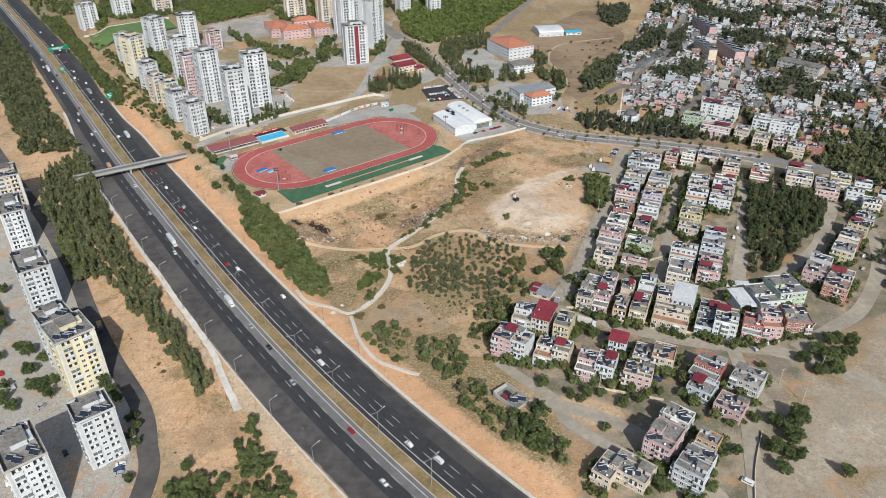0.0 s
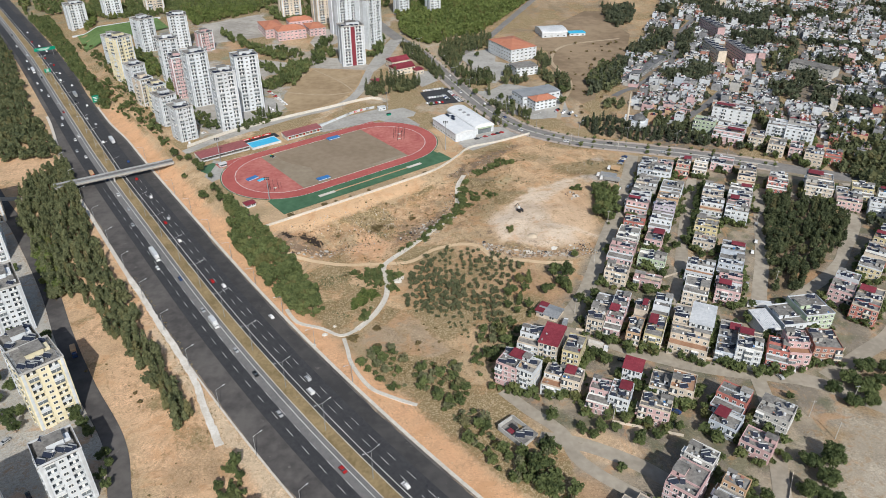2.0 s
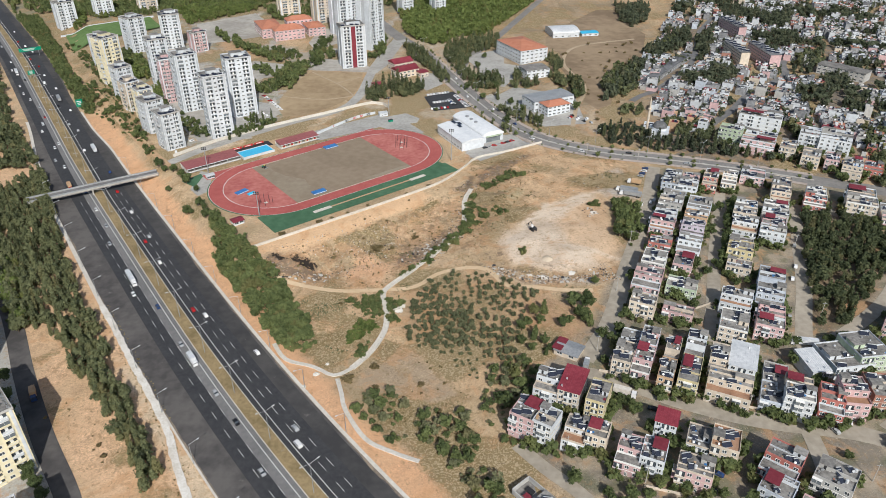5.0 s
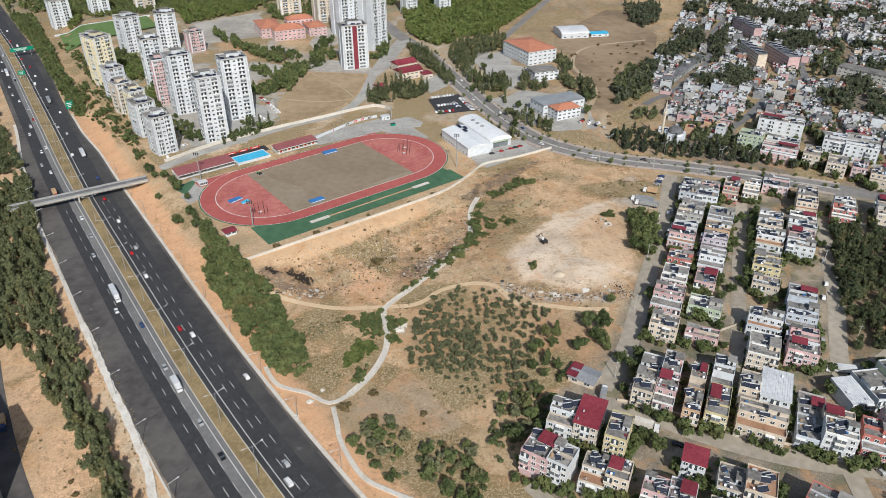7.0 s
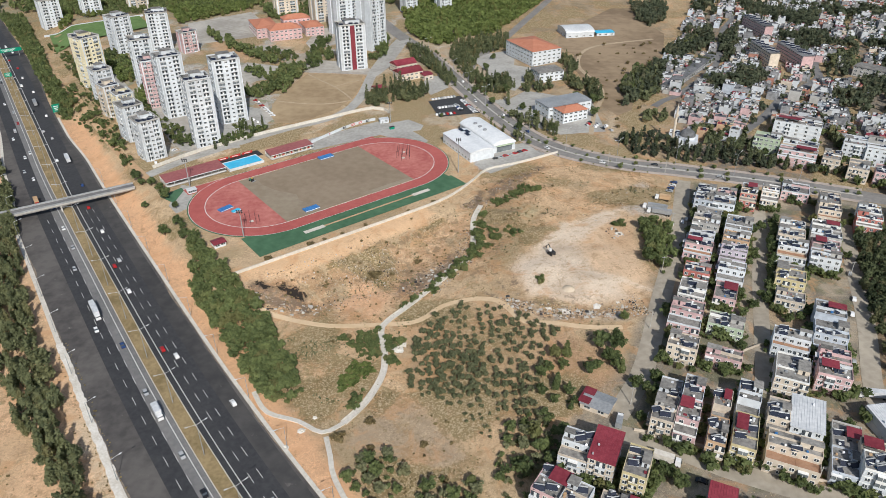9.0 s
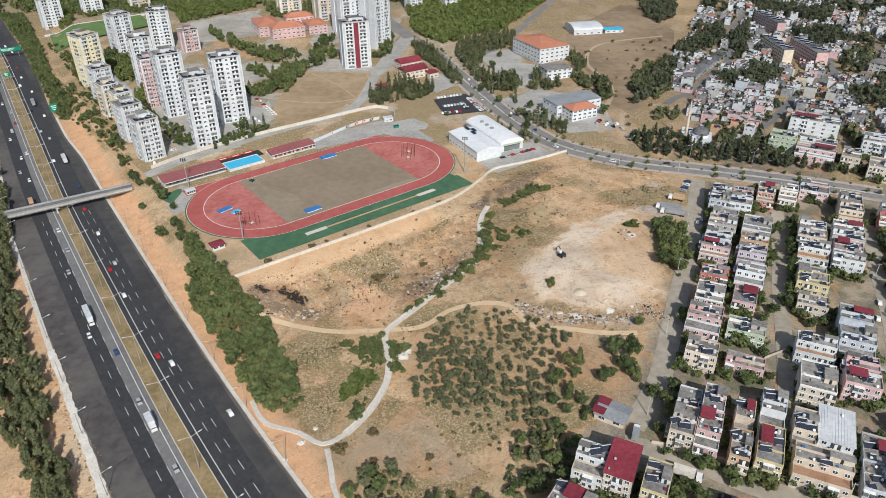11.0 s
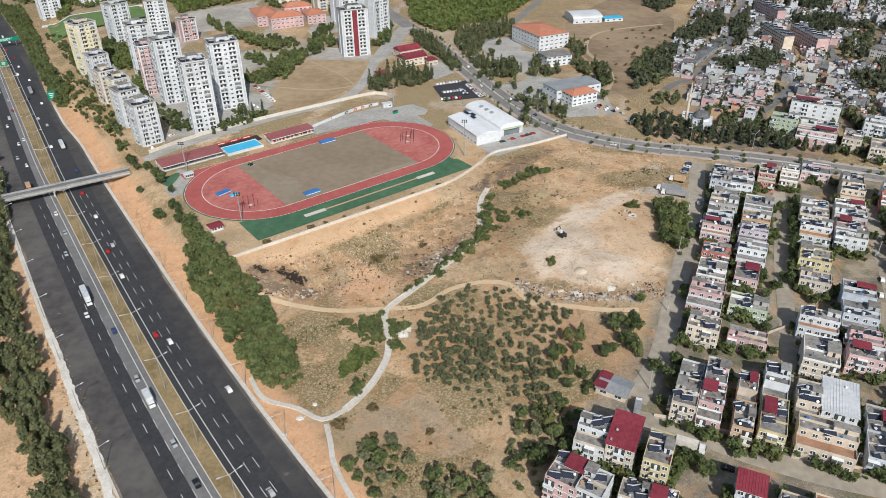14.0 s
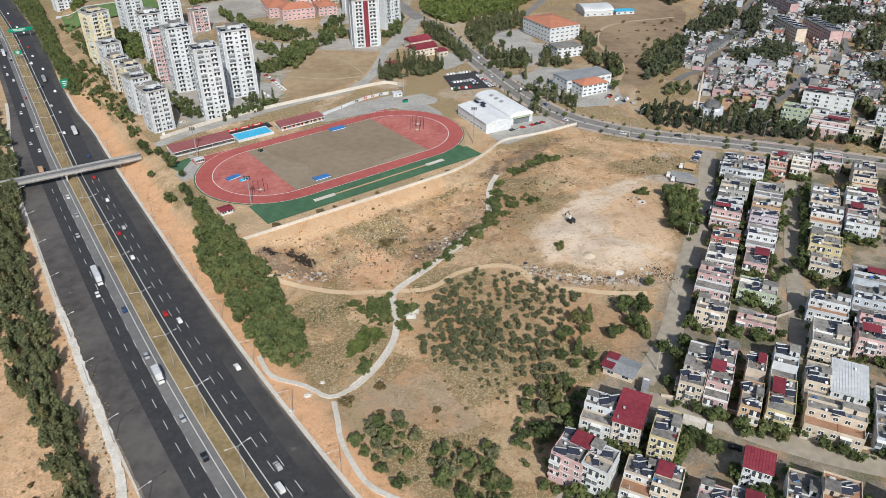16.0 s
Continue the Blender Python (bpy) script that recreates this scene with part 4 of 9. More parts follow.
for k, (poly, label) in enumerate((
        ([(-40, 54), (-20, 71), (26, 104), (39, 98), (66, 66), (62, 55), (30, 77), (-15, 50)], "grey paved apron beside the running track"),
        ([(34, 100), (50, 108), (62, 96), (60, 86), (54, 84), (64, 69), (40, 90)], "grey paved forecourt of the sports hall"),
        ([(-93, -5), (-84, -9), (-78, -36), (-84, -44), (-92, -34)], "pale paved corner beside the running track"),
        ([(98, 23), (111, 54), (137, 60), (146, 38), (108, 9)], "grey parking yard beside the sports hall"),
        ([(8, 228), (16, 282), (29, 345), (40, 323), (27, 245), (18, 219)], "pale paved plaza beside the towers"),
        ([(65, 217), (74, 217), (83, 185), (67, 165), (58, 193)], "grey parking yard beside the avenue"),
        ([(106, 269), (125, 288), (152, 300), (146, 247), (164, 234), (158, 210), (140, 174), (121, 184), (119, 232)], "pale concrete school yard"),
        ([(118, 152), (132, 152), (149, 173), (200, 140), (198, 75), (164, 72), (147, 90), (133, 118)], "grey paved yard round the office buildings"),
        ([(-78, 74), (-57, 94), (-72, 134), (-90, 142), (-110, 130), (-100, 90)], "grey paved parking yard below the towers"))):
    tagged(new(f"pavement_{k + 2}", mesh_of(drape(poly, 0.16 + 0.004 * k), "paving", "paving")), label, "pavement", kind="structure")
for k, (poly, label) in enumerate((
        ([(-215, 415), (-155, 471), (-131, 425), (-108, 402), (-110, 366), (-139, 348), (-174, 330), (-186, 316)], "bare pale earth yard behind the school"),
        ([(-56, 252), (-60, 232), (-46, 229), (16, 221), (15, 236), (-20, 262), (-44, 270)], "pale dusty yard in front of the tower"),
        ([(-172, 149), (-143, 160), (-116, 168), (-90, 152), (-111, 132), (-100, 92), (-79, 74), (-69, 55), (-102, 45), (-122, 64)], "pale paved courtyard between the apartment towers"),
        ([(-70, 152), (-57, 109), (-62, 96), (-72, 134)], "grey parking lane beside the dry field"),
        ([(-112, 262), (-80, 250), (-70, 215), (-100, 200), (-118, 232)], "bare earth yard beside a long shed"),
        ([(-60, 392), (-36, 392), (-30, 330), (-54, 300), (-66, 330)], "pale paved yard beside the school"))):
    tagged(new(f"pavement_{k + 20}", mesh_of(drape(poly, 0.12 + 0.004 * k), "yard", "yard")), label, "pavement", kind="structure")
tagged(new("field", mesh_of(drape([(-64, 145), (-60, 180), (-47, 226), (-20, 224), (4, 219), (5, 190), (1, 157), (-8, 134), (-26, 112), (-42, 101), (-54, 104), (-60, 118)], 0.2), "field", "dry_grass")), "dry brown grass field crossed by trodden paths", "field", kind="structure")
tagged(new("field_1", mesh_of(drape([(204, 196), (198, 240), (208, 275), (196, 300), (202, 340), (240, 405), (285, 470), (318, 470), (306, 420), (318, 350), (300, 290), (284, 246), (258, 205), (240, 160), (228, 120), (214, 108), (206, 130), (216, 160)], 0.08), "field", "dry_earth")), "brown dry fields beside the far houses", "field", kind="structure")
ragged("footpath", [(-62, 152), (-42, 146), (-24, 144), (-8, 148), (2, 154)], 1.5, 0.3, "field_track", "pale trodden path across the dry field", "path", 73)
ragged("footpath", [(-47, 224), (-32, 205), (-18, 188), (-6, 168), (2, 152)], 1.4, 0.32, "field_track", "pale trodden path across the dry field", "path", 75)
ragged("footpath", [(-18, 188), (-6, 200), (3, 206)], 1.2, 0.34, "field_track", "pale trodden path across the dry field", "path", 77)
# ---- sports ground ----
TRACK = pose(0, 0, 0.0, 0, 0, 37.39)
RAD, HALF = 34.7, 44.9


def oval(r, n=40):
    return [(HALF + r * math.cos(a), r * math.sin(a)) for a in np.linspace(-math.pi / 2, math.pi / 2, n)] + [(-HALF - r * math.cos(a), -r * math.sin(a)) for a in np.linspace(-math.pi / 2, math.pi / 2, n)]


def flat_ring(r0, r1, z):
    bm = bmesh.new()
    a, b = [[bm.verts.new((x, y, z)) for x, y in oval(r)] for r in (r0, r1)]
    for i in range(len(a)):
        j = (i + 1) % len(a)
        bm.faces.new((a[i], b[i], b[j], a[j]))
    return bm


def flat(poly, z, lo=None):
    bm = bmesh.new()
    f = bm.faces.new([bm.verts.new((x, y, z)) for x, y in poly])
    f.normal_update()
    if f.normal.z < 0:
        f.normal_flip()
    if lo is not None:
        r = bmesh.ops.extrude_face_region(bm, geom=[f])
        for v in r["geom"]:
            if isinstance(v, bmesh.types.BMVert):
                v.co.z = lo
        bmesh.ops.recalc_face_normals(bm, faces=bm.faces)
    return bm


def rect(x0, x1, y0, y1):
    return [(x0, y0), (x1, y0), (x1, y1), (x0, y1)]


stadium = thing("running_track", TRACK, "red oval running track round a bare brown pitch", "running track")
put("pitch", mesh_of(flat(rect(-HALF - 1, HALF + 1, -RAD + 1, RAD - 1), 0.30), "pitch", "pitch"), stadium, label="bare brown earth pitch")
put("worn_patch", mesh_of(flat([(-HALF - 1, -RAD + 1.2), (-24, -RAD + 1.2), (-27, -14), (-25, -6), (-33, 8), (-36, 20), (-35, RAD - 1.2), (-HALF - 1, RAD - 1.2)], 0.304), "worn_patch", "pitch_pale"), stadium, label="paler patch of worn earth")
put("worn_patch", mesh_of(flat(rect(10, HALF + 1, -RAD + 1.2, -RAD + 5), 0.304), "worn_patch", "pitch_pale"), stadium, label="paler patch of worn earth")
for sgn in (-1, 1):
    put("end_zone", mesh_of(flat([(sgn * (HALF + 1), -RAD)] + [(sgn * (HALF + RAD * math.cos(a)), RAD * math.sin(a)) for a in np.linspace(-1.5, 1.5, 30)] + [(sgn * (HALF + 1), RAD)], 0.31), "end_zone", "track_faded"), stadium, label="faded red end zone")
put("lane_surface", mesh_of(flat_ring(RAD, RAD + 9.6, 0.32), "lane_surface", "track"), stadium, label="red rubber lanes")
put("inner_line", mesh_of(flat_ring(RAD - 0.25, RAD + 0.15, 0.35), "inner_line", "road_paint"), stadium)
put("outer_line", mesh_of(flat_ring(RAD + 9.5, RAD + 9.75, 0.35), "outer_line", "road_paint"), stadium)
for k in range(1, 8):
    put("lane_line", mesh_of(flat_ring(RAD + 1.2 * k - 0.03, RAD + 1.2 * k + 0.03, 0.335), "lane_line", "track_faded"), stadium)
for sgn, far in ((-1, 79), (1, 64)):
    x0, x1 = sorted((sgn * HALF, sgn * far))
    put("straight", mesh_of(flat(rect(x0, x1, RAD + 0.1, RAD + 9.6), 0.325), "straight", "track"), stadium)
    put("outer_line", mesh_of(flat(rect(x0, x1, RAD + 9.45, RAD + 9.7), 0.352), "outer_line", "road_paint"), stadium)
put("green_margin", mesh_of(flat(rect(-75.5, 69, -60.5, -(RAD + 9.6)), 0.27), "green_margin", "green_strip"), stadium, label="green rubber strip beside the lanes")
put("green_margin", mesh_of(flat([(-75.5, -60.5), (-75.5, -36), (-60, -36), (-40, -44)], 0.262), "green_margin", "green_strip"), stadium)
put("green_margin", mesh_of(flat([(69, -60.5), (66, -36), (50, -40), (40, -46)], 0.264), "green_margin", "green_strip"), stadium)
put("green_margin", mesh_of(flat([(-90, 30), (-78, 44), (-79, 48), (-94, 44)], 0.262), "green_margin", "green_strip"), stadium)
put("runway", mesh_of(flat(rect(-36, 40, -52.6, -51.2), 0.285), "runway", "sand_path"), stadium, label="narrow sandy jumping runway")
for x in (-44, 32):
    put("sand_pit", mesh_of(flat(rect(x, x + 13, -53.6, -50.4), 0.3), "sand_pit", "pale_concrete"), stadium, label="pale sand jumping pit")
put("apron", mesh_of(flat_ring(RAD + 9.6, RAD + 10.5, 0.24), "apron", "green_strip"), stadium)
wall_line = np.array([(-33.8, -111.3), (-5.2, -90.3), (46, -52.5), (78.6, -26), (98, 2), (106, 14.5), (130, 26), (157, 40)])


def low_wall(name, line, h, thick, mat, label):
    line = smooth_line(line, 6)
    ob = put(name, mesh_of(ribbon(line, -thick / 2, thick / 2, h, h + 1.0), name, mat))
    return tagged(ob, label, "wall", kind="structure")


low_wall("wall_south", wall_line, 1.6, 0.6, "pale_concrete", "pale concrete wall below the sports ground")
low_wall("wall_north", [(-120, 20), (-96, 48), (-60, 78), (-20, 106), (20, 132), (34, 122)], 2.4, 0.4, "pale_concrete", "long pale concrete wall behind the stands")
# ---- footbridge ----
B0, B1 = Vector((-193, -45, 0)), Vector((-128, -5.5, 0))
bdir = math.degrees(math.atan2(B1.y - B0.y, B1.x - B0.x))
blen = (B1 - B0).length + 8
bridge = thing("footbridge", pose((B0.x + B1.x) / 2, (B0.y + B1.y) / 2, -1.0, 0, 0, bdir), "grey concrete bridge across the motorway on a middle pier", "bridge")
put("deck", block(blen, 7.0, 0.9, "concrete"), bridge, pose(0, 0, -0.9), "grey concrete deck")
put("road_surface", block(blen, 5.6, 0.06, "asphalt_grey"), bridge, pose(0, 0, 0.002))
for s in (-1, 1):
    put("parapet", block(blen, 0.25, 1.0, "metal_grey"), bridge, pose(0, s * 3.3, 0.0))
    put("girder", block(blen, 0.6, 1.0, "concrete"), bridge, pose(0, s * 2.2, -1.9))
for s in (-1.6, 1.6):
    put("pier", block(0.9, 0.9, 4.4, "concrete"), bridge, pose(-2.0, s, -6.2))
put("pier_cap", block(1.2, 5.4, 0.7, "concrete"), bridge, pose(-2.0, 0, -2.55))


# ---- houses ----
def window_mesh(w, h):
    """A window in one piece: a frame standing proud, two panes set back in it, a sill."""
    bm = bmesh.new()
    f = 0.12
    xs, zs = (-w / 2, -w / 2 + f, -f / 2, f / 2, w / 2 - f, w / 2), (0, f, h - f, h)
    g = [[bm.verts.new((x, -0.1, z)) for z in zs] for x in xs]
    for i in range(5):
        for j in range(3):
            q = (g[i][j], g[i + 1][j], g[i + 1][j + 1], g[i][j + 1])
            if j == 1 and i in (1, 3):
                p = [bm.verts.new((v.co.x, -0.03, v.co.z)) for v in q]
                bm.faces.new(p).material_index = 1
                for k in range(4):
                    bm.faces.new((q[k], q[(k + 1) % 4], p[(k + 1) % 4], p[k]))
            else:
                bm.faces.new(q)
    rim = [g[i][0] for i in range(6)] + [g[5][1], g[5][2]] + [g[i][3] for i in range(5, -1, -1)] + [g[0][2], g[0][1]]
    back = [bm.verts.new((v.co.x, 0, v.co.z)) for v in rim]
    for k in range(len(rim)):
        bm.faces.new((rim[k], back[k], back[(k + 1) % len(rim)], rim[(k + 1) % len(rim)]))
    return mesh_of(bm, "window", "frame", "glass")


WINDOWS = {k: window_mesh(*k) for k in ((1.3, 1.4), (0.8, 1.1), (1.9, 1.5), (1.0, 2.1), (2.6, 1.5), (1.7, 1.6))}


def tray(bm, w, d, h, t=0.1):
    """A balcony's slab and solid rail in one piece, open to the house."""
    o = [(-w / 2, 0), (-w / 2, -d), (w / 2, -d), (w / 2, 0)]
    i = [(-w / 2 + t, 0), (-w / 2 + t, -d + t), (w / 2 - t, -d + t), (w / 2 - t, 0)]
    a, b, c, e = [[bm.verts.new((x, y, z)) for x, y in ps] for ps, z in ((o, -0.16), (o, h), (i, h), (i, 0.02))]
    for p, q in ((a, b), (b, c), (c, e)):
        for k in range(3):
            bm.faces.new((p[k], p[k + 1], q[k + 1], q[k]))
    bm.faces.new(e)
    bm.faces.new(a[::-1])


def balcony_mesh(w, d, wall):
    """An open balcony: slab and rail, white hand bar, flat dark pane painting the opening's shade, with a white door.
    """
    bm = bmesh.new()
    tray(bm, w, d, 0.85)
    box(bm, -w / 2 - 0.03, w / 2 + 0.03, -d - 0.03, -d + 0.13, 0.85, 0.97, 2)
    # thin dark glass sheet on the wall, its colour stands for the recess's shade
    box(bm, -w / 2 + 0.12, w / 2 - 0.12, -0.04, 0.0, 0.05, 2.45, 1)
    box(bm, -w * 0.12, w * 0.16, -0.09, -0.04, 0.05, 2.2, 2)
    bmesh.ops.recalc_face_normals(bm, faces=bm.faces)
    return mesh_of(bm, "balcony", wall, "glass", "frame")


def glazed_balcony_mesh(w, d, wall):
    """A balcony closed in with panes between slab, rail and a white head beam."""
    bm = bmesh.new()
    tray(bm, w, d, 0.8)
    box(bm, -w / 2 + 0.12, w / 2 - 0.12, -d + 0.12, -0.02, 0.03, 2.5, 1)
    box(bm, -0.06, 0.06, -d + 0.02, -d + 0.12, 0.8, 2.5, 2)
    box(bm, -w / 2, w / 2, -d, 0, 2.5, 2.62, 2)
    bmesh.ops.recalc_face_normals(bm, faces=bm.faces)
    return mesh_of(bm, "balcony", wall, "glazing", "frame")


BALCONIES = {}


def balcony(w, d, wall, glazed=False):
    k = (round(w * 2) / 2, d, wall)
    if (k, glazed) not in BALCONIES:
        BALCONIES[(k, glazed)] = glazed_balcony_mesh(*k) if glazed else balcony_mesh(*k)
    return BALCONIES[(k, glazed)]


def heater_mesh(n):
    """Roof water heater: sloping dark collectors on a frame, with a tank above."""
    bm = bmesh.new()
    w = 1.0 * n
    vs = [bm.verts.new(p) for p in ((-w, -0.9, 0.25), (w, -0.9, 0.25), (w, 0.7, 1.25), (-w, 0.7, 1.25), (-w, -0.9, 0.15), (w, -0.9, 0.15), (w, 0.7, 1.15), (-w, 0.7, 1.15))]
    for q, mt in (((0, 1, 2, 3), 0), ((7, 6, 5, 4), 1), ((0, 4, 5, 1), 1), ((1, 5, 6, 2), 1), ((2, 6, 7, 3), 1), ((3, 7, 4, 0), 1)):
        bm.faces.new([vs[i] for i in q]).material_index = mt
    tube(bm, (-w * 0.9, 0.95, 1.4), (w * 0.9, 0.95, 1.4), 0.23, n=9, mat=2)
    for s in (-0.8, 0.8):
        tube(bm, (s * w, 0.7, 0), (s * w, 0.7, 1.2), 0.05, n=4, mat=1)
        tube(bm, (s * w, -0.85, 0), (s * w, -0.85, 0.2), 0.05, n=4, mat=1)
    return mesh_of(bm, "water_heater", "panel", "metal_white", "metal_grey")


def dish_mesh():
    bm = bmesh.new()
    tube(bm, (0, 0, 0), (0, 0, 1.0), 0.04, n=5)
    tube(bm, (0, -0.05, 1.0), (0, -0.3, 1.15), 0.12, 0.5, n=10)
    return mesh_of(bm, "satellite_dish", "metal_white")


def tank_mesh():
    bm = bmesh.new()
    tube(bm, (0, 0, 0.3), (0, 0, 1.6), 0.6, 0.6, n=10)
    tube(bm, (0, 0, 1.6), (0, 0, 1.8), 0.6, 0.2, n=10)
    for a in range(4):
        tube(bm, (0.4 * math.cos(a * 1.57), 0.4 * math.sin(a * 1.57), 0), (0.4 * math.cos(a * 1.57), 0.4 * math.sin(a * 1.57), 0.3), 0.05, n=4)
    return mesh_of(bm, "water_tank", "metal_white")


HEATERS = [heater_mesh(1), heater_mesh(2)]
DISH, TANK = dish_mesh(), tank_mesh()
ROOF_WORDS = dict(flat="a cluttered flat concrete roof", maroon="a maroon sheet-metal roof", patch="a maroon canopy on its roof", metal="a pale sheet-metal roof", terrace="a tan roof terrace")
rng = random.Random(5)


HOMES = []


def ring_wall(w, d, t, z0, z1):
    """A closed low wall round a rectangle, in one piece."""
    bm = bmesh.new()
    o = [(-w / 2, -d / 2), (w / 2, -d / 2), (w / 2, d / 2), (-w / 2, d / 2)]
    i = [(x - math.copysign(t, x), y - math.copysign(t, y)) for x, y in o]
    rings = [[bm.verts.new((x, y, z)) for x, y in ps] for ps, z in ((o, z0), (o, z1), (i, z1), (i, z0))]
    for a, b in zip(rings, rings[1:] + rings[:1]):
        for k in range(4):
            bm.faces.new((a[k], a[(k + 1) % 4], b[(k + 1) % 4], b[k]))
    return bm


def sheet_roof(w, d, low, high):
    """A sloping ribbed metal sheet in one piece, rising to the back."""
    bm = bmesh.new()
    xs = []
    n = max(3, round(w / 0.9))
    for k in range(n + 1):
        c = -w / 2 + k * w / n
        xs += [(c - 0.06, 0), (c - 0.04, 0.09), (c + 0.04, 0.09), (c + 0.06, 0)]
    rows = [[bm.verts.new((x, y, z + r)) for x, r in xs] for y, z in ((-d / 2, low), (d / 2, high))]
    base = [[bm.verts.new((x, y, 0)) for x, r in xs] for y in (-d / 2, d / 2)]
    for k in range(len(xs) - 1):
        bm.faces.new((rows[0][k], rows[0][k + 1], rows[1][k + 1], rows[1][k]))
        bm.faces.new((base[0][k], base[0][k + 1], rows[0][k + 1], rows[0][k]))
        bm.faces.new((rows[1][k], rows[1][k + 1], base[1][k + 1], base[1][k]))
    for k in (0, -1):
        bm.faces.new((base[0][k], rows[0][k], rows[1][k], base[1][k]))
    bmesh.ops.recalc_face_normals(bm, faces=bm.faces)
    return bm


def roof_slabs(w, d, r, step=0.05):
    """A flat roof poured in several slabs of slightly different level and tone."""
    bm = bmesh.new()

    def cut(x0, x1, y0, y1, n):
        if n == 0 or (x1 - x0 < 3 and y1 - y0 < 3):
            box(bm, x0, x1, y0, y1, 0, 0.06 + step * r.randrange(4))
        elif (x1 - x0) * r.uniform(0.6, 1.5) > y1 - y0:
            m = x0 + (x1 - x0) * r.uniform(0.35, 0.65)
            cut(x0, m, y0, y1, n - 1)
            cut(m, x1, y0, y1, n - 1)
        else:
            m = y0 + (y1 - y0) * r.uniform(0.35, 0.65)
            cut(x0, x1, y0, m, n - 1)
            cut(x0, x1, m, y1, n - 1)
    cut(-w / 2, w / 2, -d / 2, d / 2, 2)
    return bm


def storeys(bm, w, y0, y1, h0, h1, storey, band):
    """A wall body with a proud band at every floor; material 1 is the band's."""
    box(bm, -w / 2, w / 2, y0, y1, h0, h1)
    z = 0.3 + storey
    while z < h1 - 1:
        if z > h0 + 0.5:
            box(bm, -w / 2 - 0.14, w / 2 + 0.14, y0 - 0.14, y1 + 0.14, z, z + 0.2, band)
        z += storey


